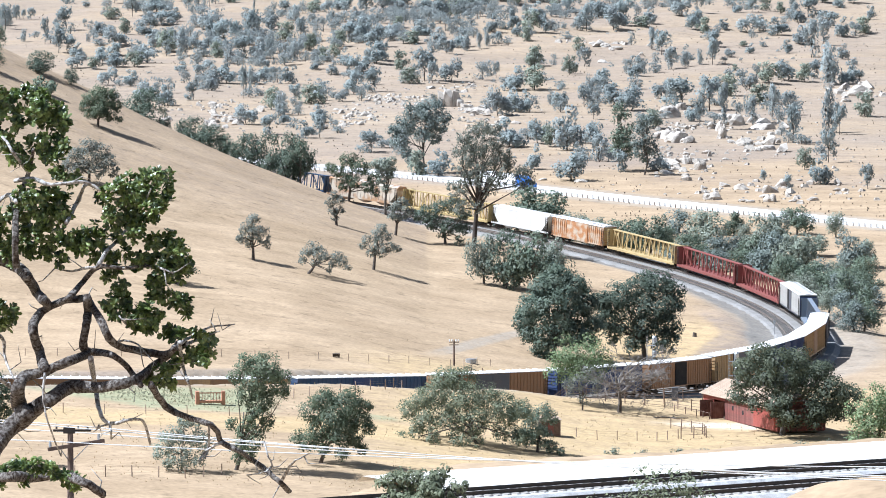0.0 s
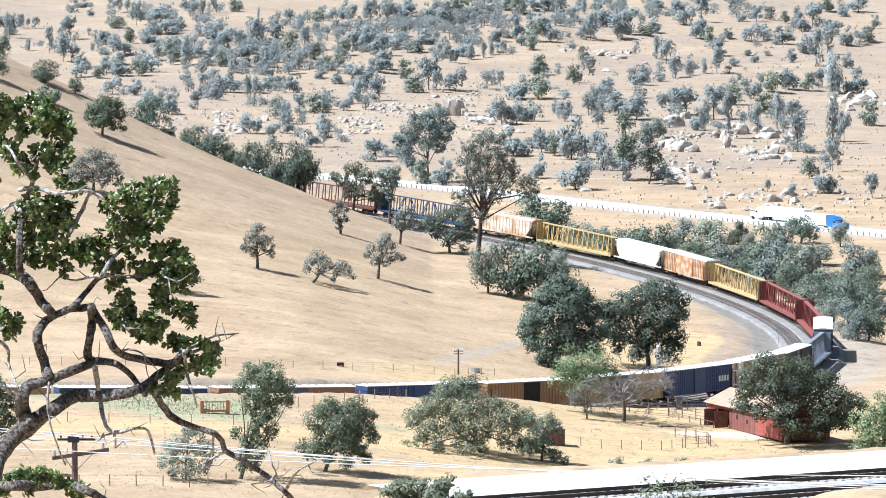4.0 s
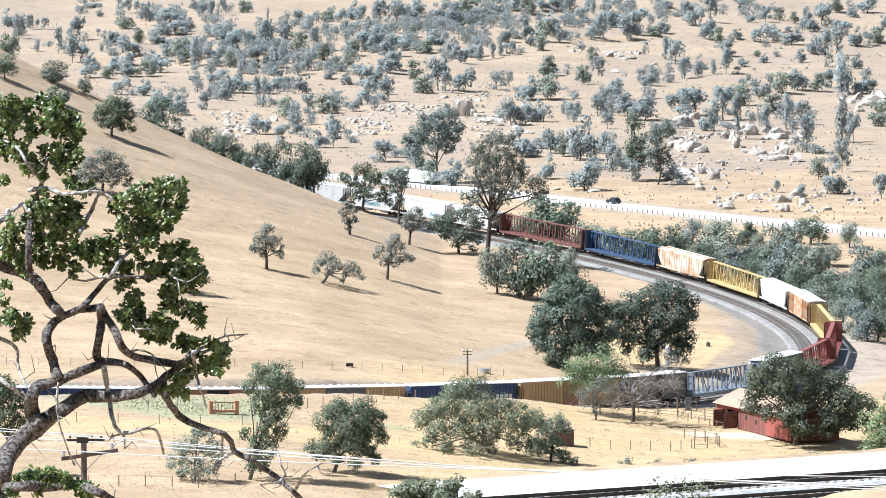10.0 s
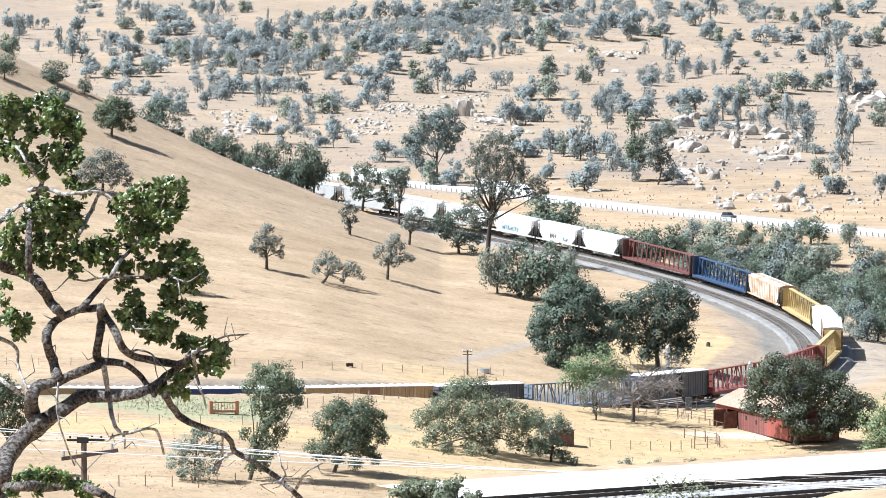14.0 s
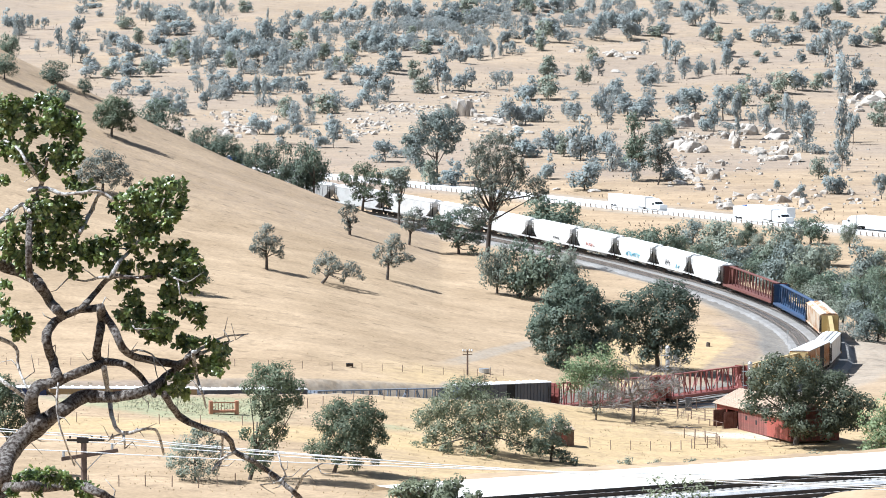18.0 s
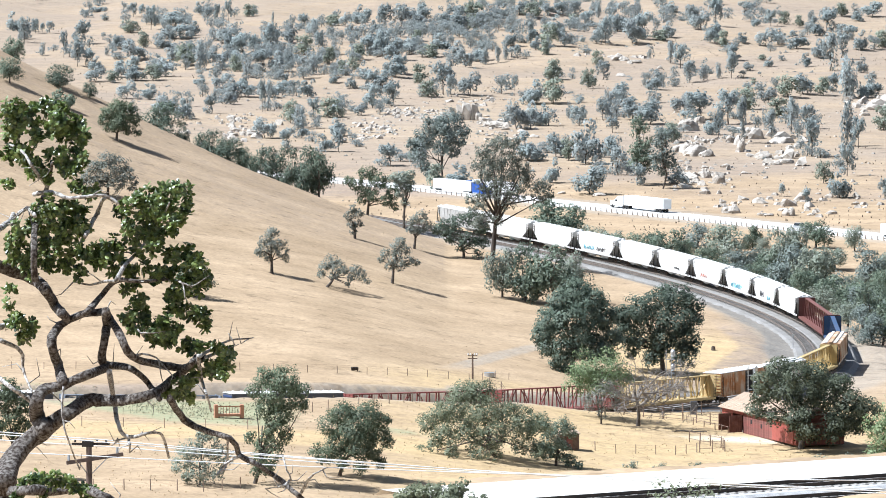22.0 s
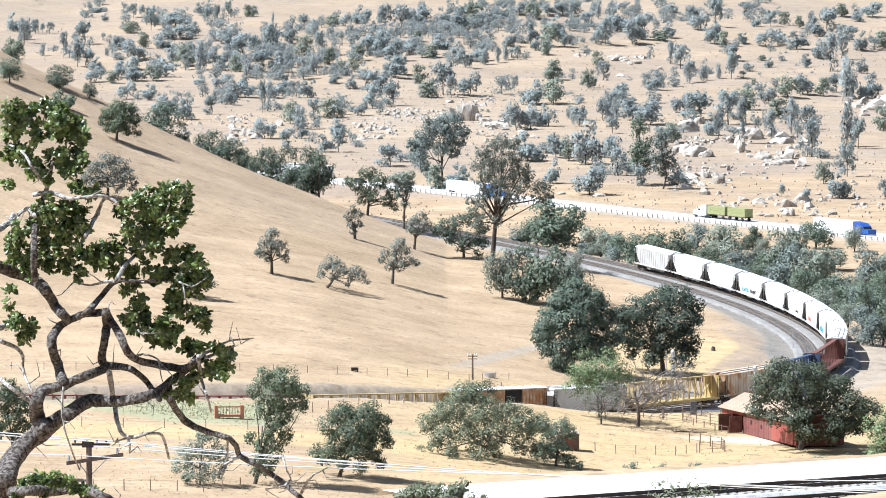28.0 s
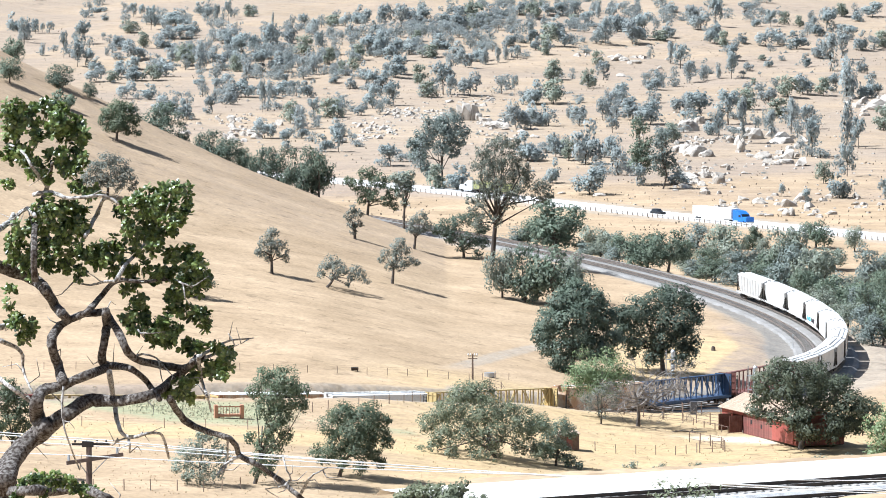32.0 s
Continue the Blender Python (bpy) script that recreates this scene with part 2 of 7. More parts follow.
DARK_LEAF = leaf_mat("dark_oak_leaves", (0.098, 0.132, 0.098), (0.165, 0.20, 0.148))
GREY_LEAF = leaf_mat("grey_pine_needles", (0.185, 0.225, 0.20), (0.27, 0.305, 0.275))
FRESH_LEAF = leaf_mat("bright_leaves", (0.19, 0.265, 0.12), (0.28, 0.345, 0.19))
DUSTY_LEAF = leaf_mat("dusty_oak_leaves", (0.225, 0.26, 0.20), (0.315, 0.34, 0.275))
# distance haze is put into these two leaf colours: paler and bluer
HAZE_BLUE_LEAF = leaf_mat("haze_blue_oak_leaves", (0.30, 0.342, 0.335), (0.385, 0.425, 0.415), 0.8, 0.5, vary=0.16)
HAZY_LEAF = leaf_mat("haze_grey_oak_leaves", (0.325, 0.36, 0.35), (0.41, 0.44, 0.43), 0.8, 0.5, vary=0.14)
BARK = mat("bark", (0.075, 0.062, 0.052), 0.95, (0.15, 0.128, 0.108), 0.5, bump=0.02)
PALE_BARK = mat("pale_bark", (0.048, 0.034, 0.027), 0.95, (0.30, 0.275, 0.25), 0.03, bump=0.03, detail=12.0, mixpos=(0.40, 0.68), fine=0.5)
LICHEN_BARK = mat("lichen_bark", (0.17, 0.145, 0.125), 0.95, (0.56, 0.54, 0.51), 0.035, bump=0.015, detail=12.0, mixpos=(0.38, 0.58), fine=0.4)
DEAD_WOOD = mat("dead_wood", (0.17, 0.15, 0.135), 0.9, (0.29, 0.265, 0.24), 0.5)
ROCK = mat("granite", (0.50, 0.445, 0.38), 0.9, (0.24, 0.21, 0.18), 0.9, bump=0.2, fine=0.3, mixpos=(0.45, 0.68))


# ---- mesh helpers ----
def mesh(name, verts, faces, material, smooth_=False):
    me = bpy.data.meshes.new(name)
    me.from_pydata([tuple(v) for v in verts], [], [tuple(f) for f in faces])
    me.materials.append(material)
    if smooth_:
        me.polygons.foreach_set("use_smooth", [True] * len(me.polygons))
    me.update()
    return me


class Build:
    """Gathers boxes, prisms and tubes into one mesh."""

    def __init__(self):
        self.v, self.f = [], []

    def add(self, verts, faces):
        k = len(self.v)
        self.v += [tuple(v) for v in verts]
        self.f += [tuple(k + i for i in f) for f in faces]
        return self

    def box(self, x0, x1, y0, y1, z0, z1, m=None):
        v = [(x, y, z) for x in (x0, x1) for y in (y0, y1) for z in (z0, z1)]
        if m is not None:
            v = [m @ Vector(p) for p in v]
        return self.add(v, [(0, 1, 3, 2), (4, 6, 7, 5), (0, 4, 5, 1), (2, 3, 7, 6), (0, 2, 6, 4), (1, 5, 7, 3)])

    def beam(self, a, b, w, h=None):
        """A bar from a to b, w wide and h high."""
        a, b = Vector(a), Vector(b)
        d = b - a
        m = Matrix.Translation(a) @ d.to_track_quat("X", "Z").to_matrix().to_4x4()
        h = h or w
        return self.box(0, d.length, -w / 2, w / 2, -h / 2, h / 2, m)

    def prism(self, outline, x0, x1):
        """A closed (y, z) outline pulled along x."""
        n = len(outline)
        v = [(x0, *p) for p in outline] + [(x1, *p) for p in outline]
        f = [tuple(range(n))[::-1], tuple(range(n, 2 * n))] + [(i, (i + 1) % n, n + (i + 1) % n, n + i) for i in range(n)]
        return self.add(v, f)

    def tube(self, path, radii, sides=6):
        k0 = len(self.v)
        path = [Vector(p) for p in path]
        for i, p in enumerate(path):
            d = (path[min(i + 1, len(path) - 1)] - path[max(i - 1, 0)]).normalized()
            a = d.orthogonal().normalized() if i == 0 else (a - d * a.dot(d)).normalized()
            b = d.cross(a)
            for j in range(sides):
                t = 2 * math.pi * j / sides
                self.v.append(tuple(p + radii[i] * (math.cos(t) * a + math.sin(t) * b)))
        for i in range(len(path) - 1):
            for j in range(sides):
                p, q = k0 + i * sides + j, k0 + i * sides + (j + 1) % sides
                self.f.append((p, q, q + sides, p + sides))
        e = k0 + (len(path) - 1) * sides
        self.f.append(tuple(range(k0, k0 + sides))[::-1])
        self.f.append(tuple(range(e, e + sides)))
        return self

    def wheel(self, x, y, z, r, w, sides=14):
        v = [(x + r * math.cos(2 * math.pi * i / sides), yy, z + r * math.sin(2 * math.pi * i / sides)) for yy in (y - w / 2, y + w / 2) for i in range(sides)]
        f = [tuple(range(sides)), tuple(range(sides, 2 * sides))[::-1]] + [((i + 1) % sides, i, sides + i, sides + (i + 1) % sides) for i in range(sides)]
        return self.add(v, f)

    def mesh(self, name, material, smooth_=False):
        return mesh(name, self.v, self.f, material, smooth_)


def part(name, b, material, parent, label="", smooth_=False):
    """Links a build (or a mesh) as one mesh object under a thing or a part."""
    ob = new(name, b.mesh(name, material, smooth_) if isinstance(b, Build) else b)
    ob.parent = parent
    return tagged(ob, label)


def thing(name, label, category, group="", m=None):
    ob = new(name)
    ob.empty_display_size = 0.5
    if m is not None:
        ob.matrix_world = m
    return tagged(ob, label, category, group)


def level(x, y):
    return float(land(x, y)[0])


# ---- the ground, one sheet to the horizon ----
def build_ground():
    rows = np.concatenate([np.arange(-400, -20, 40), np.arange(-20, 200, 10), np.arange(200, 275, 1.5), np.arange(275, 560, 12),
                           np.arange(560, 1060, 1.6), np.arange(1060, 1320, 3.2), np.arange(1320, 1900, 7), np.arange(1900, 2500, 14), np.arange(2500, 5000, 120)])
    inner = np.arange(-0.104, 0.1041, 0.001)
    outer = 0.104 + 0.012 * (1.22 ** np.arange(1, 19) - 1) / 0.22 * 0.6
    cols = np.concatenate([-outer[::-1], inner, outer])
    yy, uu = np.meshgrid(rows, cols, indexing="ij")
    xx = uu * np.maximum(yy + 20, 60)
    x, y = xx.ravel(), yy.ravel()
    z = land(x, y)
    n, m = len(rows), len(cols)
    i = np.arange(n * m).reshape(n, m)
    faces = np.stack([i[:-1, :-1], i[:-1, 1:], i[1:, 1:], i[1:, :-1]], -1).reshape(-1, 4)
    me = bpy.data.meshes.new("ground")
    me.vertices.add(n * m)
    me.vertices.foreach_set("co", np.stack([x, y, z], 1).ravel())
    me.loops.add(faces.size)
    me.loops.foreach_set("vertex_index", faces.ravel())
    me.polygons.add(len(faces))
    me.polygons.foreach_set("loop_start", np.arange(0, faces.size, 4))
    me.polygons.foreach_set("loop_total", np.full(len(faces), 4))
    me.update()
    me.polygons.foreach_set("use_smooth", [True] * len(faces))
    d, _ = near_line(x, y, RX[::2], RY[::2], RZ[::2], 40)
    dh, _ = near_line(x, y, HKX, HKY, HKZ, 40)
    inside = ((x + 114) ** 2 + (y - 834) ** 2 < 178 ** 2)
    v = (x - T0[0]) * TN[0] + (y - T0[1]) * TN[1]
    gravel = np.clip(smooth(13.0, 9.5, d + 1.5 * wave(x, y, 6, 4)) * (inside | (d < 4)) * (y > 700) * (y < 1000) * 1.1, 0, 1) * smooth(10, 24, x)
    fields = {
        "bare": np.clip(smooth(13 + 4 * inside * (x > 0), 6 + 4 * inside * (x > 0), d) * smooth(-160, -60, x + (y - 900) * 0.1) * 0.9 + smooth(20, 9, d) * (~inside) * (x > 45) * 0.35 + smooth(16, 9, dh) * 0.8 + 0.85 * smooth(2.4, 1.0, np.abs(x - 4.6 - 0.283 * (y - 768))) * smooth(742, 768, y) * smooth(815, 805, y)
                        + smooth(10, 4, np.abs(v)) * (y < 300) * 0.8, 0, 1),
        "gold": np.clip(smooth(765, 735, y) * smooth(560, 600, y) * smooth(-25, 5, x) * 0.75 + 0.85 * smooth(13, 6, np.abs(y - 643)) * smooth(5, -10, x) + 0.95 * smooth(9, 3, np.hypot((x - 24) / 2.0, y - 671)) + 0.9 * inside * (x > 26) * smooth(860, 820, y), 0, 1),
        "green": np.clip(smooth(16, 8, np.abs(y - 666 - 0.95 * np.maximum(0, -36 - x))) * smooth(-62, -52, x) * smooth(-17, -24, x) + 0.7 * smooth(6, 2, np.hypot((x + 9) / 1.5, y - 660)) + 0.6 * smooth(4, 1, np.hypot((x - 4) / 2, y - 672)), 0, 1) * 0.95,
        "brown": np.clip(0.75 * smooth(4.2, 2.0, np.abs(d - 14.5 - 1.5 * wave(x, y, 7, 2))) * inside * (x > 30) * smooth(880, 840, y) + 0.4 * smooth(850, 930, y) * (y < 1000) * (x < 0) + 0.3 * smooth(22, 12, d) * (~inside) * (x > 45) + 0.95 * smooth(1120, 1220, y) * np.clip(0.55 + 0.6 * wave(x, y, 12, 9) + 0.3 * wave(x, y, 37, 3), 0, 1) + 0.7 * smooth(17, 9, d) * inside * smooth(-25, -40, x) * (y < 760) + 0.55 * smooth(30, 20, y * 0 + v) * (y < 400) * smooth(2, 8, v - 3.5 - 14.5 * smooth(-9, 2, x)), 0, 1),
        # haze painted into the ground colour from the highway outward
        "far_haze": 0.6 * smooth(1130, 1350, y),
        "gravel": gravel,
        "grit": 0.42 * gravel,
        "pale": np.clip(0.7 * smooth(7, 2, np.hypot((x - 42) / 2.4, (y - 690))) + 0.3 * smooth(50, 10, np.hypot(x + 5, (y - 1420) / 2)), 0, 1),
    }
    for key, value in fields.items():
        me.attributes.new(key, "FLOAT", "POINT").data.foreach_set("value", value.astype(np.float32))
    me.materials.append(GROUND)
    return tagged(new("ground", me), "sunburnt dry grass hillsides and meadow with bare soil", "ground", kind="structure")


build_ground()


def strip(name, line, half, material, label, category, thick=0.25, kind="structure"):
    """A road or bed along a line of (x, y, z): a solid band with sloping sides."""
    pts = np.array(line)
    d = np.gradient(pts[:, :2], axis=0)
    d /= np.linalg.norm(d, axis=1)[:, None]
    nx, ny = d[:, 1], -d[:, 0]
    prof = [(-half - thick * 1.5, -thick), (-half, 0), (half, 0), (half + thick * 1.5, -thick)]
    v = [(p[0] + o * a, p[1] + o * b, p[2] + h) for p, a, b in zip(pts, nx, ny) for o, h in prof]
    k = len(prof)
    f = [(i * k + j, (i + 1) * k + j, (i + 1) * k + j + 1, i * k + j + 1) for i in range(len(pts) - 1) for j in range(k - 1)]
    return tagged(new(name, mesh(name, v, f, material)), label, category, kind=kind)


main_line = [(*rail_at(s)[:2], rail_at(s)[2] - 0.30) for s in np.arange(-300, 330, 3.0)]
strip("ballast_main", main_line, 2.6, BALLAST, "grey crushed-stone ballast of the curving main track", "ballast", 0.75)
second = []
for s in np.arange(-300, 330, 3.0):
    X, Y, Z, T = rail_at(s)
    second.append((X + 4.3 * math.cos(T), Y - 4.3 * math.sin(T), Z - 0.42))
lower_line = [(*(T0 + TD * a), BENCH_Z) for a in np.arange(-70, 120, 4.0)]
strip("ballast_lower", [(x, y, z + 0.09) for x, y, z in lower_line], 1.9, PALE_BALLAST, "grey ballast of the lower track", "ballast", 0.5)
lower_two = [(*(T0 + TD * a - TN * (4.6 + 0.0 * a)), BENCH_Z - 0.1) for a in np.arange(-70, 120, 4.0)]
strip("ballast_siding", [(x, y, z + 0.09) for x, y, z in lower_two], 1.9, PALE_BALLAST, "grey ballast of the lower siding", "ballast", 0.5)
road_line = [(*(T0 + TD * a + TN * (9.0 - 0.9 * max(0, -4 - a))), BENCH_Z - 0.42 - 0.02 * max(0, -4 - a)) for a in np.arange(1.5, 120, 2.0)]
strip("road_lower", road_line, 4.1, GRAVEL, "sun-bleached pale road beside the lower track", "road", 0.3)
highway_line = [(*p,) for p in zip(np.interp(np.arange(0, HS[-1], 5), HS, HX), np.interp(np.arange(0, HS[-1], 5), HS, HY), np.interp(np.arange(0, HS[-1], 5), HS, HZ))]
strip("highway", highway_line, 6.4, ASPHALT, "sun-bleached pale concrete highway crossing the valley", "road", 0.4)


def rails(name, line, label, steel=RAIL):
    """Two rails with head, web and foot along a line of (x, y, z of the tie tops)."""
    for side in (-0.7525, 0.7525):
        pts = np.array(line)
        d = np.gradient(pts[:, :2], axis=0)
        d /= np.linalg.norm(d, axis=1)[:, None]
        prof = [(-0.07, 0), (-0.02, 0.02), (-0.02, 0.12), (-0.037, 0.13), (-0.037, 0.17), (0.037, 0.17), (0.037, 0.13), (0.02, 0.12), (0.02, 0.02), (0.07, 0)]
        v = [(p[0] + (side + o) * a[1], p[1] - (side + o) * a[0], p[2] + h) for p, a in zip(pts, d) for o, h in prof]
        k = len(prof)
        f = [(i * k + j, (i + 1) * k + j, (i + 1) * k + (j + 1) % k, i * k + (j + 1) % k) for i in range(len(pts) - 1) for j in range(k)]
        tagged(new(name, mesh(name, v, f, steel)), label, "rail", "rails of the railway", "structure")


rails("rail", [(x, y, z + 0.13) for x, y, z in main_line], "dark worn steel rail of the main track", WORN_RAIL)
rails("rail", [(x, y, z + 0.13) for x, y, z in lower_line], "dark steel rail of the lower track")
rails("rail", [(x, y, z + 0.13) for x, y, z in lower_two], "dark steel rail of the lower siding")
strip("ballast_inner", second, 2.3, BALLAST, "grey ballast of the empty inner track", "ballast", 0.6)
rails("rail", [(x, y, z + 0.13) for x, y, z in second], "dark steel rail of the empty inner track", WORN_RAIL)


def ties():
    """Wooden ties: those nearest on the lower track one by one, the far ones joined."""
    bed = tagged(new("track_ties"), "weathered dark wooden railway ties", "railway ties", kind="structure")
    b = Build()
    b.box(-1.3, 1.3, -0.115, 0.115, -0.02, 0.13)
    one = b.mesh("tie", TIE)
    turn = math.atan2(TD[1], TD[0]) + math.pi / 2
    for line in (lower_line, lower_two):
        for k in range(150):
            a = -24 + 0.5 * k
            p = T0 + TD * a - (TN * 4.6 if line is lower_two else 0)
            ob = part("tie", one, TIE, bed)
            ob.matrix_world = Matrix.Translation((p[0], p[1], line[0][2] + random.uniform(-0.01, 0.01))) @ Matrix.Rotation(turn + random.uniform(-0.02, 0.02), 4, "Z")
    far = Build()
    for off, low in ((0, 0.30), (4.3, 0.42)):
        for s in np.arange(-150, 60, 0.62):
            X, Y, Z, T = rail_at(s)
            far.box(-1.3, 1.3, -0.115, 0.115, -0.02, 0.13, Matrix.Translation((X + off * math.cos(T), Y - off * math.sin(T), Z - low)) @ Matrix.Rotation(-T, 4, "Z"))
    tagged(part("far_ties", far, TIE, bed), kind="stuff")


ties()
# ---- trees ----
def clumped(name, seed, lobes, leaves, leaf, material, sub=14, squash=0.88, ragged=0.40):
    """A crown of small leaf sprays: lobes (x, y, z, r) carry clumps of sprays, with gaps between the clumps."""
    r = np.random.RandomState(seed)
    lobes = np.asarray(lobes, float)
    share = lobes[:, 3] ** 2
    which = r.choice(len(lobes), leaves, p=share / share.sum())
    # each lobe's clumps, spread evenly over its shell
    k = np.arange(sub) + 0.5
    tilt, turn = np.arccos(1 - 2 * k / sub), math.pi * (1 + 5 ** 0.5) * k
    even = np.stack([np.cos(turn) * np.sin(tilt), np.sin(turn) * np.sin(tilt), np.cos(tilt)], 1)
    hubs = even[None] + 0.34 * r.normal(size=(len(lobes), sub, 3))
    hubs *= r.uniform(0.72, 1.08, (len(lobes), sub, 1)) / np.linalg.norm(hubs, axis=2)[:, :, None]
    hub = hubs[which, r.randint(0, sub, leaves)]
    d = r.normal(size=(leaves, 3))
    d /= np.linalg.norm(d, axis=1)[:, None]
    off = hub * 0.78 + d * ragged * (r.uniform(0.05, 1, leaves) ** 0.45)[:, None]
    rad = 1.12 * lobes[which, 3][:, None]
    p = lobes[which, :3] + off * rad * np.array([1, 1, squash])
    n = 0.75 * d + 0.55 * hub + np.array([0, 0, 0.22]) + 0.30 * r.normal(size=(leaves, 3))
    n /= np.linalg.norm(n, axis=1)[:, None]
    shade = 0.28 * d + 0.70 * hub + np.array([0, 0, 0.40]) + 0.08 * r.normal(size=(leaves, 3))
    shade /= np.linalg.norm(shade, axis=1)[:, None]
    a = np.cross(n, r.normal(size=(leaves, 3)))
    a /= np.linalg.norm(a, axis=1)[:, None]
    b = np.cross(n, a)
    s = (leaf * r.uniform(0.6, 1.35, leaves))[:, None]
    bend = n * s * 0.25
    v = np.stack([p - b * s * 0.55 + bend, p + a * s, p + b * s * 0.55 + bend, p - a * s], 1).reshape(-1, 3)
    me = bpy.data.meshes.new(name)
    me.from_pydata(v.tolist(), [], np.arange(leaves * 4).reshape(-1, 4).tolist())
    me.polygons.foreach_set("use_smooth", [True] * leaves)
    me.materials.append(material)
    me.update()
    me.normals_split_custom_set_from_vertices(np.repeat(shade, 4, 0).tolist())
    return me


def crown_mesh(name, seed, w, h, lift, lobes, leaves, leaf, material, flat=0.0, hollow=0.55):
    """A crown w wide, from lift to h high, of lobes set out at random."""
    r = np.random.RandomState(seed)
    ang = r.uniform(0, 2 * math.pi, lobes)
    lev = r.uniform(0, 1, lobes)
    rad = np.sqrt(r.uniform(0.02, 1, lobes)) * np.sqrt(np.clip(1 - (lev * 1.05 - 0.25) ** 2, 0.1, 1))
    size = np.minimum(r.uniform(0.13, 0.23, lobes) * (1.15 - 0.35 * lev) * w, (h - lift) * 0.30)
    reach = np.clip(0.5 * w - size, 0.1 * w, None)
    c = np.stack([np.cos(ang) * rad * reach, np.sin(ang) * rad * reach, lift + size * 0.8 + (h - lift - 1.7 * size) * lev], 1)
    c[:, 2] -= flat * rad ** 2 * (h - lift) * 0.2
    c[:, 2] = np.clip(c[:, 2], lift * 0.85 + 0.5 * size, None)
    grow = 0.5 * w / np.percentile(np.hypot(c[:, 0], c[:, 1]) + size, 60)
    c[:, :2] *= grow
    size = size * min(grow, 1.5)
    low, high = (c[:, 2] - 0.4 * size).min(), (c[:, 2] + 0.5 * size).max()
    c[:, 2] = lift + (c[:, 2] - low) * (h - lift) / (high - low)
    return clumped(name, seed, np.column_stack([c, size]), leaves, leaf, material, 9 if hollow < 0.5 else 13), c


def trunk_mesh(name, seed, h, lift, centres, thick, material, lean=0.0, fork=1):
    """A tapered trunk with limbs that reach into the crown's lobes."""
    r = random.Random(seed)
    b = Build()
    top = Vector((lean * h, r.uniform(-0.1, 0.1) * h * 0.3, lift + (h - lift) * 0.30))
    kink = top * 0.5 + Vector((r.uniform(-0.06, 0.06) * h, r.uniform(-0.06, 0.06) * h, 0))
    b.tube([(0, 0, -0.4), (0, 0, 0.15), kink, top], [thick * 1.5, thick * 1.1, thick * 0.85, thick * 0.6], 7)
    for c in centres:
        c = Vector(c)
        base = kink.lerp(top, r.uniform(0.0, 1.0))
        mid = base.lerp(c, 0.5) + Vector((r.uniform(-0.4, 0.4), r.uniform(-0.4, 0.4), r.uniform(-0.1, 0.35))) * h * 0.09
        b.tube([base, mid, c], [thick * 0.48, thick * 0.30, thick * 0.10], 5)
    return b.mesh(name, material, True)


def tree(name, label, category, seed, w, h, leaves, leaf, leaf_material, lift=0.28, lobes=14, thick=None, flat=0.3, lean=0.0, bark=None, hollow=0.55, limbs=9):
    """One tree as a thing: trunk and crown."""
    t = thing(name, label, category)
    crown, centres = crown_mesh("crown", seed, w, h, lift * h, lobes, leaves, leaf, leaf_material, flat, hollow)
    part("trunk", trunk_mesh("trunk", seed, h, lift * h, centres[:limbs], thick or 0.034 * h, bark or BARK, lean), bark or BARK, t)
    part("crown", crown, leaf_material, t)
    return t


def spot(x, y, turn=0.0, k=1.0, kz=None, sink=0.0):
    return Matrix.Translation((x, y, level(x, y) - sink)) @ Matrix.Rotation(turn, 4, "Z") @ Matrix.Diagonal((k, k, kz or k, 1))


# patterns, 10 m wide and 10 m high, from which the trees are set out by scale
FAR_OAK = [tree("oak_tree", ("round grey-green oak on the dry hillside", "open grey-blue oak on the dry hillside")[i % 2], "tree", 40 + i, 10, 10, 950, 0.54, (HAZE_BLUE_LEAF, HAZY_LEAF, HAZE_BLUE_LEAF, DUSTY_LEAF)[i % 4], lift=(0.12, 0.2, 0.06)[i % 3], lobes=8 + i, limbs=6, thick=0.2) for i in range(8)]
FAR_TALL = [tree("oak_tree", ("tall narrow grey-green tree on the hillside", "tall thin pine on the hillside")[i % 2], "tree", 240 + i, 10, 10, 850, 0.52, (HAZY_LEAF, HAZE_BLUE_LEAF)[i % 2], lift=(0.16, 0.34)[i % 2], lobes=9 + i, limbs=8, flat=0.0, thick=0.26) for i in range(4)]
MID_OAK = [tree("oak_tree", "spreading oak with grey-green leaves", "tree", 80 + i, 10, 10, 3000, 0.28, (OAK_LEAF, DARK_LEAF, DUSTY_LEAF)[i % 3], lift=(0.22, 0.12, 0.26)[i % 3], lobes=13 + i) for i in range(9)]
DENSE_OAK = [tree("oak_tree", "dense dark oak", "tree", 120 + i, 10, 10, 4600, 0.28, OAK_LEAF, lift=0.08, lobes=30) for i in range(3)]
BLUE_OAK = [tree("oak_tree", "grey-blue oak", "tree", 170 + i, 10, 10, 2500, 0.32, (HAZE_BLUE_LEAF, GREY_LEAF, DUSTY_LEAF)[i % 3], lift=(0.2, 0.1, 0.26)[i % 3], lobes=13 + i) for i in range(6)]
PATTERN = FAR_OAK + FAR_TALL + BLUE_OAK + MID_OAK + DENSE_OAK


def plant(rows, patterns, label, group, seed):
    """Trees from rows of x, y, height, width."""
    r = random.Random(seed)
    for i, (x, y, h, w) in enumerate(rows):
        p = patterns[(i * 5 + seed) % len(patterns)]
        t = copy_thing(p, spot(x, y, r.uniform(0, 6.28), w / 10, h / 10, 0.05 * h))
        tagged(t, label, "tree", group)


HILL_OAKS = ((-39.6, 791.0, 6.2, 6.2), (-83.4, 967.0, 5.4, 5.0))
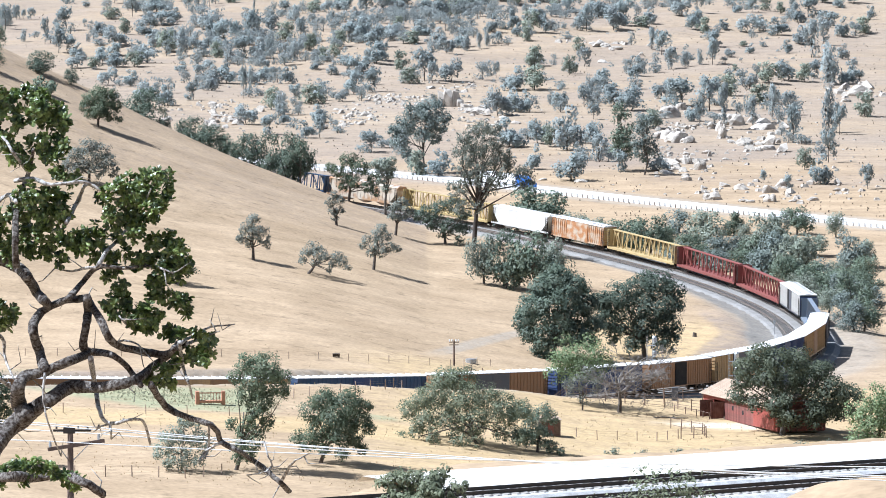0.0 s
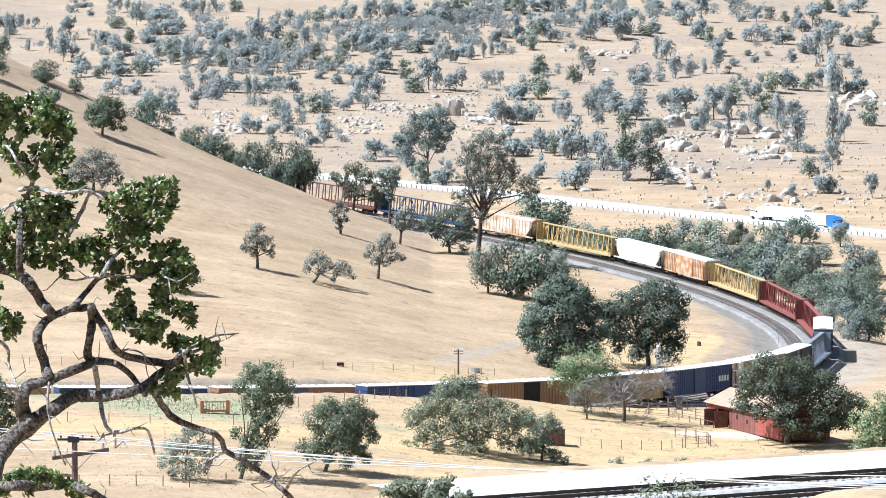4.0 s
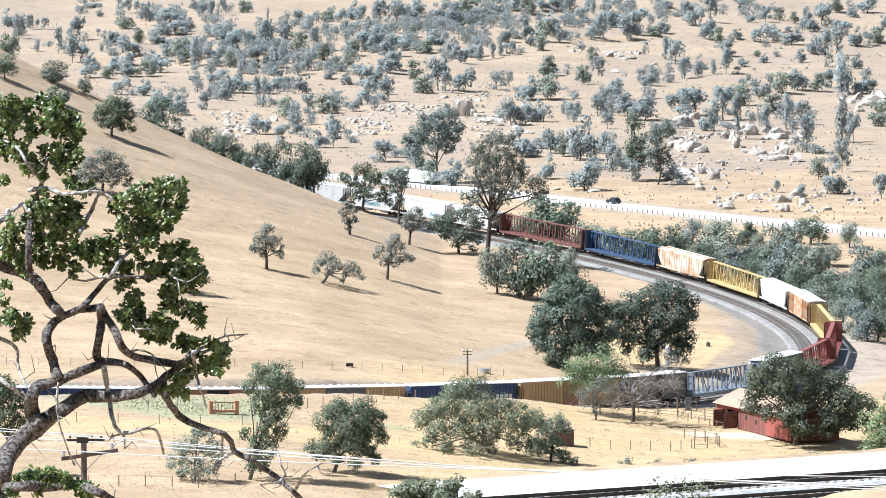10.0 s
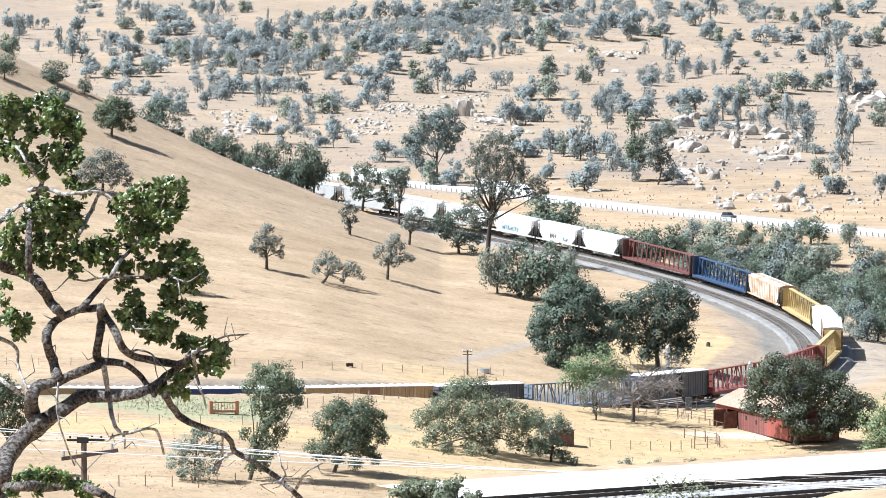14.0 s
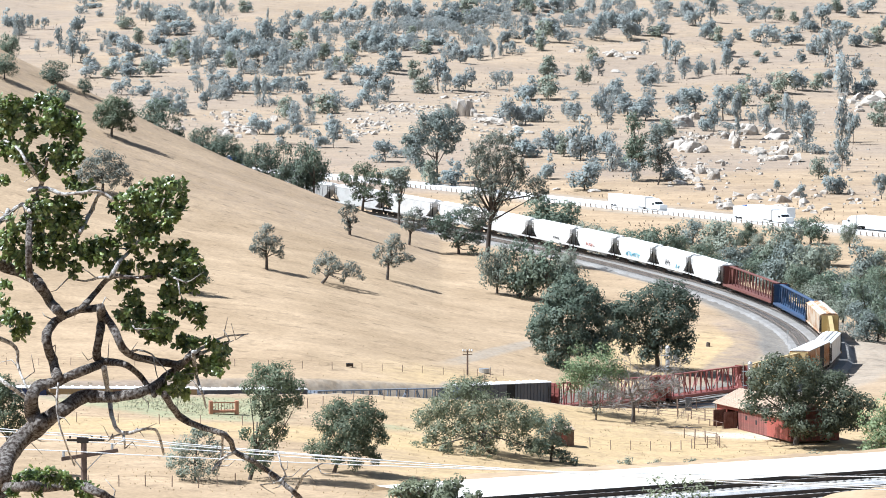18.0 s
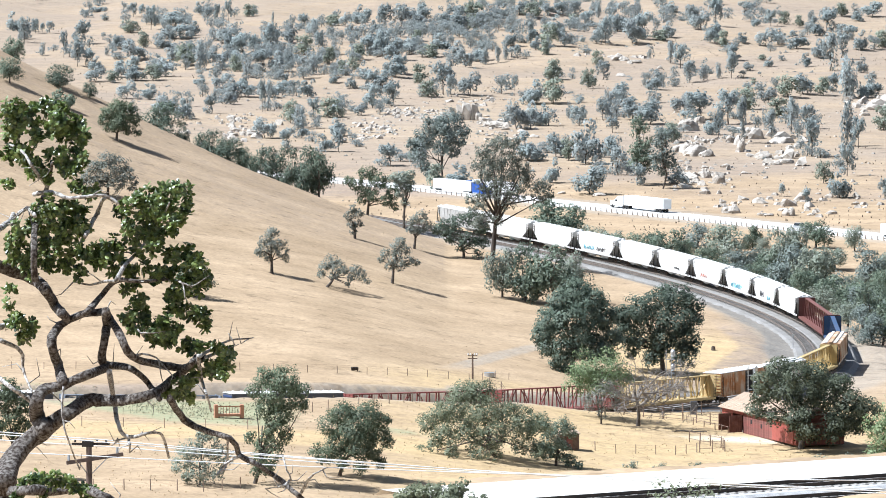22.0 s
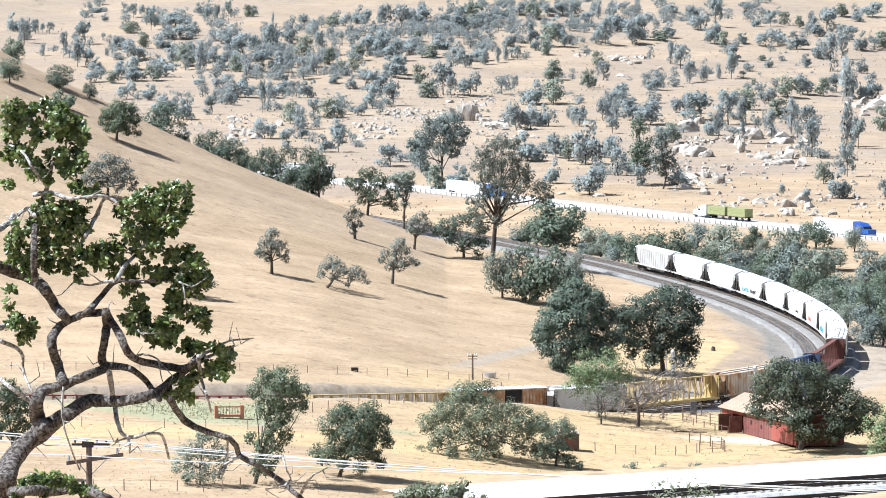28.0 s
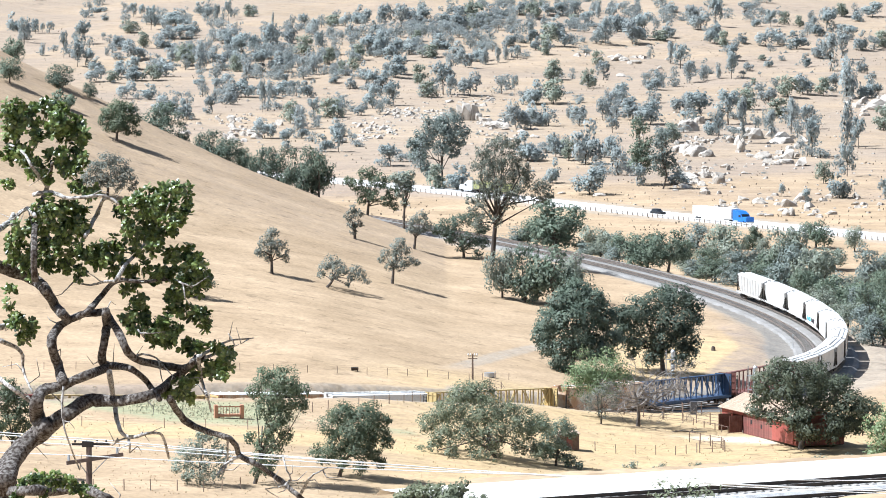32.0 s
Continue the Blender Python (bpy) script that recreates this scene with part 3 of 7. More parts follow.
FAR_LEG_OAKS = ((9.3, 867.0, 8.9, 6.0), (13.3, 865.0, 10.2, 7.6), (17.4, 863.0, 10.7, 10.0), (21.0, 873.0, 8.7, 7.0))
# oaks between the upper track and the highway, and round the outside of the loop
CREEK_DARK = ((20.5, 962, 9.5, 12.2), (34.0, 946, 5.9, 8.2), (36.9, 942, 7.0, 8.5), (40.5, 936, 8.2, 8.0), (62.6, 1044, 5.1, 4.4), (75.8, 1047, 6.0, 8.1), (72.7, 917, 6.2, 7.9), (74.3, 887, 8.1, 7.4), (69.3, 919, 6.4, 7.1), (72.8, 849, 5.7, 6.1), (46.5, 1006, 5.4, 5.6))
CREEK_GREY = ((13.9, 969, 3.3, 8.1), (16.6, 966, 5.7, 6.1), (51.0, 1037, 5.8, 7.5), (55.0, 1004, 8.7, 9.0), (48.2, 978, 4.1, 6.8), (51.0, 969, 5.1, 8.5), (55.9, 980, 5.0, 7.4), (64.3, 970, 10.8, 8.7), (70.5, 1029, 6.0, 6.5), (61.7, 969, 6.6, 6.5), (64.1, 945, 9.0, 8.2), (67.5, 937, 10.2, 8.7), (81.0, 980, 7.6, 7.9), (78.9, 917, 5.7, 6.6), (70.1, 858, 5.1, 5.7), (61.8, 1005, 3.5, 5.2))
CREEK_PALE = ((29.0, 1033, 6.3, 6.0), (32.8, 1026, 5.5, 7.1), (64.0, 1032, 3.6, 3.8), (75.7, 996, 4.5, 6.4), (83.2, 1039, 5.5, 4.4), (84.1, 982, 5.7, 4.9))
CREEK_BRUSH = ((25.7, 957, 2.7, 5.3), (28.5, 954, 3.2, 5.8), (32.0, 949, 4.3, 5.8), (51.1, 993, 4.6, 6.3), (58.8, 1003, 3.8, 6.1), (46.3, 983, 3.0, 4.9), (54.2, 961, 4.0, 6.7), (58.7, 963, 4.0, 6.7), (70.7, 1005, 3.8, 6.1), (72.2, 980, 5.5, 6.0), (61.8, 946, 5.6, 6.6), (64.8, 921, 7.0, 7.2), (72.1, 929, 6.6, 6.7), (66.9, 908, 5.4, 6.1), (74.0, 914, 5.1, 7.1), (78.0, 931, 5.2, 6.5), (77.2, 895, 5.2, 6.2), (68.7, 872, 4.6, 5.8), (71.0, 847, 5.0, 5.4), (82.5, 959, 5.6, 5.9), (74.7, 900, 3.7, 5.7), (77.2, 967, 3.7, 5.4))
SHOULDER_OAKS = ((-37.1, 984, 4.3, 3.9), (-34.3, 983, 7.7, 6.4), (-30.4, 980, 8.6, 6.0), (-27.4, 978, 9.6, 6.2), (-24.8, 977, 10.2, 7.0), (-42.7, 987, 5.6, 6.8), (-45.5, 989, 6.4, 5.8), (-47.7, 990, 4.8, 4.2), (-39.7, 986, 5.3, 4.6), (-56.2, 994, 7.4, 8.0), (-52.0, 992, 5.2, 3.2), (-75.5, 986, 4.4, 6.4), (-85.8, 1004, 6.8, 5.4), (-69.6, 988, 3.2, 3.3))
plant(HILL_OAKS, [MID_OAK[0], MID_OAK[3], MID_OAK[6], MID_OAK[4]], "lone oak with a clear trunk on the bare hill", "oaks on the bare hill", 1)
plant(FAR_LEG_OAKS, MID_OAK, "oak in a clump beside the upper track", "oaks along the upper track", 2)
plant(CREEK_DARK, [DENSE_OAK[0], MID_OAK[3], DENSE_OAK[1], MID_OAK[0]], "dark green oak in the thicket below the highway", "oaks along the creek", 6)
plant(CREEK_GREY, [BLUE_OAK[1], MID_OAK[6], BLUE_OAK[4], BLUE_OAK[2]], "grey-green oak in the thicket below the highway", "oaks along the creek", 12)
plant(CREEK_BRUSH, [BLUE_OAK[4], DENSE_OAK[2], BLUE_OAK[1], MID_OAK[8]], "low dusty oak brush below the highway", "oaks along the creek", 14)
plant(CREEK_PALE, [BLUE_OAK[5], MID_OAK[2]], "pale open young oak below the highway", "oaks along the creek", 9)
plant(SHOULDER_OAKS, [MID_OAK[0], MID_OAK[1], MID_OAK[7], MID_OAK[4]], "oak on the shoulder of the bare hill", "oaks on the hill's shoulder", 8)


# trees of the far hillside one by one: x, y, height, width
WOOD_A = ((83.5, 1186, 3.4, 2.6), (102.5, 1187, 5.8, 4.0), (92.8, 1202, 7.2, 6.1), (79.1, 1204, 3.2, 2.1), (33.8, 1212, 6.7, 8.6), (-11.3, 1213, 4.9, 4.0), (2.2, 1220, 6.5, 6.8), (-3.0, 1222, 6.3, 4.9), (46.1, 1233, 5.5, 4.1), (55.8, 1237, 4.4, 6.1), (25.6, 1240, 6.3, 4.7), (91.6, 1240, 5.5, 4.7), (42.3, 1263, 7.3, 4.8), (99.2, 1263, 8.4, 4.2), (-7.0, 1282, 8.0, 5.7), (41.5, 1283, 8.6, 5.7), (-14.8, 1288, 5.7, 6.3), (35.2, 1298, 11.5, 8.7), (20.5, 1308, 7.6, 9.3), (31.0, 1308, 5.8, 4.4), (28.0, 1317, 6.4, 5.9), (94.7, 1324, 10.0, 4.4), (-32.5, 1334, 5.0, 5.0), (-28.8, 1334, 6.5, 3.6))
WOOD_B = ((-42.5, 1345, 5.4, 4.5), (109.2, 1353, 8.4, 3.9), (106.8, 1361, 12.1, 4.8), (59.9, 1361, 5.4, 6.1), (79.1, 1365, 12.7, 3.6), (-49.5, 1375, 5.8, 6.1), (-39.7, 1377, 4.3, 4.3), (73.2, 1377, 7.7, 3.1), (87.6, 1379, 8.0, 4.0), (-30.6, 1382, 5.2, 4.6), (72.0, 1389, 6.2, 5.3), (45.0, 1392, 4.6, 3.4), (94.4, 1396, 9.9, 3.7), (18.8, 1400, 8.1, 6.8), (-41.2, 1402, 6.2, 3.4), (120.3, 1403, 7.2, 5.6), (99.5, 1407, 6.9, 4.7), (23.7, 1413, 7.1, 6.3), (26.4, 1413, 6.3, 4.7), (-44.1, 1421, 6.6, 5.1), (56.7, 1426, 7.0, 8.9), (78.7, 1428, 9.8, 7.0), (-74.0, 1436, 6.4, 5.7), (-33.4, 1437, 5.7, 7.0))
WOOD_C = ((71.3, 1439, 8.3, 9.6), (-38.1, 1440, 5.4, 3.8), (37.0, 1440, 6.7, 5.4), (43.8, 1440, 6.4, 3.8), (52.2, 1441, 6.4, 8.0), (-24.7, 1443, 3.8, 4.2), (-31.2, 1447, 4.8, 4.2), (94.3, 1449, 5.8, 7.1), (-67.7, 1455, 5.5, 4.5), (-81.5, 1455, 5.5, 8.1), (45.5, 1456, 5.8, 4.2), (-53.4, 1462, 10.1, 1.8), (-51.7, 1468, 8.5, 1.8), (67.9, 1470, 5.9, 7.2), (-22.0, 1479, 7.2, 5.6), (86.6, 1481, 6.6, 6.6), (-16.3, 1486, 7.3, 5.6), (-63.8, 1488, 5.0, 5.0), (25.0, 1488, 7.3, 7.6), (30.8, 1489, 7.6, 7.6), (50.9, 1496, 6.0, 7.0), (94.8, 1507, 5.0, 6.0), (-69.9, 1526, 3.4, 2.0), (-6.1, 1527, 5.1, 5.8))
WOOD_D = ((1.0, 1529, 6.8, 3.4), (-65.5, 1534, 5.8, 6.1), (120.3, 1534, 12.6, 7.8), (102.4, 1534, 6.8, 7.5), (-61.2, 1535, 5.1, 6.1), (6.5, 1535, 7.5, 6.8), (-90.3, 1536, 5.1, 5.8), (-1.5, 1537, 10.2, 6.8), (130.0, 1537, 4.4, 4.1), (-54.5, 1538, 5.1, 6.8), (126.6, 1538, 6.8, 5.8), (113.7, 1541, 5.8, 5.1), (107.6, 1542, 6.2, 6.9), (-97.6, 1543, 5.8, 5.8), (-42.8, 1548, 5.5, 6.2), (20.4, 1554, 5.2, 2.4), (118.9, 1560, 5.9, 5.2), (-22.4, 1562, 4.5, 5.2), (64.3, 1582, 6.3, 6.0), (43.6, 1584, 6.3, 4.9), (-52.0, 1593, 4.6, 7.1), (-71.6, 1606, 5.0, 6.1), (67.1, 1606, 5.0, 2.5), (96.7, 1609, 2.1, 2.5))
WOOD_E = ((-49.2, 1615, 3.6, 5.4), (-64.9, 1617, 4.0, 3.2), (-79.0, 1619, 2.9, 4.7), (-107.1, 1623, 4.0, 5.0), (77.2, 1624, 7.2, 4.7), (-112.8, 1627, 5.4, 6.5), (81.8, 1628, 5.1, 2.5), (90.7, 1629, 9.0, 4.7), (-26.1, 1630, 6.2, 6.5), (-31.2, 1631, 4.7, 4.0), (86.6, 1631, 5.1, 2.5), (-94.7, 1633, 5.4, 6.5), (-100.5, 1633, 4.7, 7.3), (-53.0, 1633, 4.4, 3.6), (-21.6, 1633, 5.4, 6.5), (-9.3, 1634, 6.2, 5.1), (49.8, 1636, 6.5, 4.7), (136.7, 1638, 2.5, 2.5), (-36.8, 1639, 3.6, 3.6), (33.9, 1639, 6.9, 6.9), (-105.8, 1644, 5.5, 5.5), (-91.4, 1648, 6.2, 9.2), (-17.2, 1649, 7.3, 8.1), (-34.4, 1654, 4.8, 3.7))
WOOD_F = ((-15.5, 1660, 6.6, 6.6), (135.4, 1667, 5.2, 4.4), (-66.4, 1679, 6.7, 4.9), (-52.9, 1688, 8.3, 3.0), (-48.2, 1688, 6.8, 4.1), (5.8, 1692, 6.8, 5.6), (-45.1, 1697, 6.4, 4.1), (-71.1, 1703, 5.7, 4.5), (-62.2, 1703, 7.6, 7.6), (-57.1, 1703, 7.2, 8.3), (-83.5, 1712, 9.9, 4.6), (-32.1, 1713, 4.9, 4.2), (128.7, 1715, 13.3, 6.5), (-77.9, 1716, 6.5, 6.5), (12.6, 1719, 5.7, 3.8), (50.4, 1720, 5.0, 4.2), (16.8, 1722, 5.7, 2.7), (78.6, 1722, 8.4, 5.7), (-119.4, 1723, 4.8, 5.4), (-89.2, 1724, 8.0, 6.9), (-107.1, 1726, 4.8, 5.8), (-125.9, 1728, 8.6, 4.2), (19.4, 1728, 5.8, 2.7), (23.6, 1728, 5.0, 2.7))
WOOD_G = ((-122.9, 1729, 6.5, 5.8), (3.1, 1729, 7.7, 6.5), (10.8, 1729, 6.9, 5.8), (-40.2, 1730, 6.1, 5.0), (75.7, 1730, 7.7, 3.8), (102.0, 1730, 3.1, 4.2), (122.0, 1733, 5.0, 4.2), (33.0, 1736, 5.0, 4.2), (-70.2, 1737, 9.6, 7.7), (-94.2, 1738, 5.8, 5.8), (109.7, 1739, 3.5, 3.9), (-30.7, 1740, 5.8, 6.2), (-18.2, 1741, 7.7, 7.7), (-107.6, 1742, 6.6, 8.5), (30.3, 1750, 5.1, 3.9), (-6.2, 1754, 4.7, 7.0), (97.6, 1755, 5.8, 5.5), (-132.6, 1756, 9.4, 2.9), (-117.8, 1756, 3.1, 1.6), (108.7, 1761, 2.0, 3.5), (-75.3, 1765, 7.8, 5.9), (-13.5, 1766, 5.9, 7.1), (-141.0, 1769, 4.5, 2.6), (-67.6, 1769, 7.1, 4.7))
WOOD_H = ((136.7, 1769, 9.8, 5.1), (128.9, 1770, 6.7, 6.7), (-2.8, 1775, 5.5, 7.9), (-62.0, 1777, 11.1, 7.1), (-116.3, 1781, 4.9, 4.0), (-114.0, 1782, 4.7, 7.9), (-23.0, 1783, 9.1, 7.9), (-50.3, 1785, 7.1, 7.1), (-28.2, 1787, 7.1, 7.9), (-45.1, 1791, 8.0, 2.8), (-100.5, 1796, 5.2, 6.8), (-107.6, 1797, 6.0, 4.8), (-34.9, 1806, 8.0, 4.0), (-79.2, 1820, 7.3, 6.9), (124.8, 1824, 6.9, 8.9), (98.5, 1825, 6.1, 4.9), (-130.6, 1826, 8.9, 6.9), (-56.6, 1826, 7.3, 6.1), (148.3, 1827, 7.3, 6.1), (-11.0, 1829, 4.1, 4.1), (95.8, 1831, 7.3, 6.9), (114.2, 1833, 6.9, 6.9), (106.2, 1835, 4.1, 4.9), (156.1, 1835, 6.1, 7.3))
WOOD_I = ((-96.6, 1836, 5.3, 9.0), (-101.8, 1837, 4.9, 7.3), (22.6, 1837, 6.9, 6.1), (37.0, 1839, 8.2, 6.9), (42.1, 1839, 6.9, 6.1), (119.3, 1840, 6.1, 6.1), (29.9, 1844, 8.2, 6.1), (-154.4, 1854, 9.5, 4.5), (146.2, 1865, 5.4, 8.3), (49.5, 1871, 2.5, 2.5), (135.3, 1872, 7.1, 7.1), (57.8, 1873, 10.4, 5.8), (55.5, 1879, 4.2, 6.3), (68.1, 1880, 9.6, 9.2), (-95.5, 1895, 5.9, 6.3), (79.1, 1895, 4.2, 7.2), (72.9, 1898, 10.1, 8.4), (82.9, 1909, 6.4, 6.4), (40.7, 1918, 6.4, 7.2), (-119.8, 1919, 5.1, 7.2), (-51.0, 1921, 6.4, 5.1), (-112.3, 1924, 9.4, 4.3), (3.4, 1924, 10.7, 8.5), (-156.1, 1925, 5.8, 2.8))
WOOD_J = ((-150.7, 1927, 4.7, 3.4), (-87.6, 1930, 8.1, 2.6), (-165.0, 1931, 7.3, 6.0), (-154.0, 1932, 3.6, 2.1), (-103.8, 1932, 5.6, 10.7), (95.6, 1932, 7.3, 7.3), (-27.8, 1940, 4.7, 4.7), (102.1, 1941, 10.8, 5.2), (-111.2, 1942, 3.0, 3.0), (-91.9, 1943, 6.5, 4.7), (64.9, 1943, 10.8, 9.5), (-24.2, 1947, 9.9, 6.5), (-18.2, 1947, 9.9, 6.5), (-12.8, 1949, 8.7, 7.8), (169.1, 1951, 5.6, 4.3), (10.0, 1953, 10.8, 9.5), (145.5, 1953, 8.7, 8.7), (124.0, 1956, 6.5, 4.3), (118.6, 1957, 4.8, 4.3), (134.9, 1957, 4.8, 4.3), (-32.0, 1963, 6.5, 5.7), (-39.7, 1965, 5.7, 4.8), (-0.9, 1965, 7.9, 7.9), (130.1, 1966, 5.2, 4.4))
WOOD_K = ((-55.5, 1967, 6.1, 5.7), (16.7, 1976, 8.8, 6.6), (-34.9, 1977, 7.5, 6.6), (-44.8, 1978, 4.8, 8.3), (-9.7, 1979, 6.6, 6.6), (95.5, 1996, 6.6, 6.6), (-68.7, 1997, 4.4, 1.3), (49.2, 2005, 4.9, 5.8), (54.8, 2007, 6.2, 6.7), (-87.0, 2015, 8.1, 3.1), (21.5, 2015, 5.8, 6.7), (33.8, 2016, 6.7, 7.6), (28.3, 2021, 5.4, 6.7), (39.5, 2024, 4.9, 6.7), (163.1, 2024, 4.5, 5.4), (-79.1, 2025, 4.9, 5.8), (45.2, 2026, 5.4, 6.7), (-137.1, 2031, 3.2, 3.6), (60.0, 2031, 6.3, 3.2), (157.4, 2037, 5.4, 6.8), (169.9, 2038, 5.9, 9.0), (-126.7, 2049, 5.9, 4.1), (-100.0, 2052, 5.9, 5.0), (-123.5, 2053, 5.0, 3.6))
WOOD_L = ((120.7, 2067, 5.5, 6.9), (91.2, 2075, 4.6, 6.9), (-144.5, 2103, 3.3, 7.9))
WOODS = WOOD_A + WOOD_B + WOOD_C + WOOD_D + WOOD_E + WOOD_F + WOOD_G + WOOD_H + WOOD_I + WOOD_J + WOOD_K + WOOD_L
GROVES = ((-74, 1776), (-64, 1840), (-50, 1776), (-39, 1828), (-14, 1800), (-1, 1916), (8, 1992), (14, 1924), (34, 1960), (66, 2008), (89, 2068), (-60, 1720), (-10, 1850), (-90, 1790), (20, 2040), (-110, 2000), (120, 2070), (60, 2080))


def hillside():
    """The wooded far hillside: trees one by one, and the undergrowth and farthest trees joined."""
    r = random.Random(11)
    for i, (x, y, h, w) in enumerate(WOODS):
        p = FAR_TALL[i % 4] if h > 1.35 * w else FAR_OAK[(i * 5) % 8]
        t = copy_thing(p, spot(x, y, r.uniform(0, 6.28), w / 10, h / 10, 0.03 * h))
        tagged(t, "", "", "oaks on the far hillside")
    far = []
    for _ in range(230):
        gx, gy = GROVES[r.randrange(len(GROVES))]
        far.append((gx + r.gauss(0, 12), gy + r.gauss(0, 50), r.uniform(3.5, 7.5), r.uniform(3.5, 7.0)))
    for _ in range(300):
        gx, gy, _, _ = WOODS[r.randrange(len(WOODS))]
        x, y = gx + r.gauss(0, 4.0), gy + abs(r.gauss(0, 24))
        if gy > 1260 and np.hypot(HKX - x, HKY - y).min() > 16:
            far.append((x, y, r.uniform(2.4, 6.0), r.uniform(2.4, 5.6)))
    for _ in range(170):
        y = r.uniform(2130, 2480)
        far.append((r.uniform(-0.11, 0.11) * y, y, r.uniform(4.5, 8.5), r.uniform(4.5, 8.0)))
    for _ in range(230):
        y = r.uniform(1230, 1900)
        k = r.uniform(0.5, 1.5)
        x = r.uniform(-0.09, 0.095) * y
        if np.hypot(HKX - x, HKY - y).min() > 14:
            far.append((x, y, k, k * r.uniform(1.0, 2.0)))
    v, f, tv = [], [], Build()
    for x, y, h, w in far:
        p = FAR_OAK[r.randrange(len(FAR_OAK))]
        me = p.children[1].data if p.children[1].name.startswith("crown") else p.children[0].data
        co = np.empty(len(me.vertices) * 3)
        me.vertices.foreach_get("co", co)
        co = co.reshape(-1, 4, 3)[:: 2 if h > 2 else 12].reshape(-1, 3)
        a = r.uniform(0, 6.28)
        c, s = math.cos(a), math.sin(a)
        z = level(x, y) - 0.05 * h
        k = len(v)
        grow = 1.0 if h > 2 else 2.2
        co = (co.reshape(-1, 4, 3) - co.reshape(-1, 4, 3).mean(1, keepdims=True)) * grow + co.reshape(-1, 4, 3).mean(1, keepdims=True)
        co = co.reshape(-1, 3)
        if h < 2:
            co[:, 2] -= 2.0
        v += np.stack([x + (co[:, 0] * c - co[:, 1] * s) * w / 10, y + (co[:, 0] * s + co[:, 1] * c) * w / 10, z + co[:, 2] * h / 10], 1).tolist()
        f += (k + np.arange(len(co)).reshape(-1, 4)).tolist()
        if h > 2:
            tv.tube([(x, y, z - 0.3), (x, y, z + h * 0.5)], [0.16, 0.09], 5)
    woods = tagged(new("far_woods"), "scattered grey-green oaks and scrub far up the dry hillside", "woods", kind="stuff")
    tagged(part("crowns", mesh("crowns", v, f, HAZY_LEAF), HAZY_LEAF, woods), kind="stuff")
    tagged(part("trunks", tv, BARK, woods), kind="stuff")


hillside()
for p in PATTERN:
    for o in list(p.children):
        bpy.data.objects.remove(o)
    bpy.data.objects.remove(p)
# ---- trees of their own shape: lobes by distance across, height and radius ----
LOOP_ONE = ((0.6, 12.5, 2.4), (-1.6, 10.8, 2.4), (3.2, 11.2, 2.4), (4.9, 8.6, 2.2), (-3.3, 7.8, 2.2), (-0.3, 7.8, 2.9), (3.2, 6.5, 2.6), (-4.6, 5.6, 1.6), (-3.3, 3.9, 2.1), (-0.3, 3.4, 2.6), (3.2, 3.4, 2.4), (6.2, 5.2, 1.7), (-1.6, 1.3, 1.6), (5.4, 2.6, 1.4), (1.5, 9.9, 2.1))
LOOP_TWO = ((2.2, 12.3, 2.3), (-0.5, 11.8, 2.3), (-3.5, 10.5, 2.3), (-5.3, 8.3, 1.9), (4.4, 11.0, 1.7), (-1.3, 8.3, 2.6), (2.6, 8.8, 2.8), (5.2, 8.8, 1.0), (-3.1, 5.3, 1.9), (-0.0, 5.3, 2.3), (3.5, 5.7, 2.4), (-5.7, 5.9, 1.4), (3.9, 3.1, 1.6), (-1.3, 2.9, 1.6), (2.2, 2.6, 1.4), (-2.2, 2.0, 1.0), (-6.6, 9.2, 1.6), (-7.0, 6.6, 1.6), (-4.9, 3.9, 1.4))
BARN_OAK = ((-2.9, 10.6, 1.8), (-5.2, 9.3, 1.7), (-0.7, 10.5, 2.0), (2.0, 10.1, 1.8), (5.0, 8.8, 1.8), (-5.2, 7.4, 1.5), (-2.5, 7.8, 2.1), (0.5, 7.4, 2.6), (3.5, 7.4, 2.4), (6.6, 6.5, 2.1), (8.9, 5.4, 1.7), (-5.9, 5.3, 1.2), (-3.8, 4.5, 1.2), (-1.0, 4.8, 1.8), (1.7, 4.0, 2.7), (4.7, 4.0, 2.4), (7.3, 3.6, 2.0), (9.4, 3.5, 0.9), (-0.6, 2.8, 1.36), (1.3, 2.2, 1.36), (3.6, 2.2, 1.2), (5.5, 2.7, 1.12))
WIDE_OAK = ((-2.0, 8.5, 1.9), (-4.2, 8.1, 1.6), (-4.9, 6.3, 1.9), (-1.3, 6.3, 2.4), (1.6, 6.0, 2.0), (3.7, 4.9, 1.7), (-7.0, 5.6, 1.6), (-8.8, 4.5, 1.3), (-6.3, 3.5, 1.7), (-3.4, 3.5, 2.1), (0.1, 3.5, 2.1), (3.4, 3.1, 1.7), (-7.7, 2.0, 1.1), (-9.5, 0.9, 0.9), (-5.6, 1.4, 1.0), (-1.6, 1.4, 0.9), (-10.6, 0.2, 0.4), (5.9, 4.4, 1.3), (-5.6, 0.8, 0.9), (-2.7, 0.8, 0.9), (0.1, 1.1, 1.0), (3.0, 1.3, 1.0), (5.4, 1.2, 0.9))
SIDE_OAK = ((-1.8, 5.0, 1.3), (0.7, 5.2, 1.3), (1.8, 4.4, 1.0), (-0.4, 3.4, 1.6), (-2.5, 2.3, 1.3), (0.7, 2.0, 1.3), (1.8, 0.9, 0.9), (2.9, 0.3, 0.6), (-1.1, 1.6, 1.0))
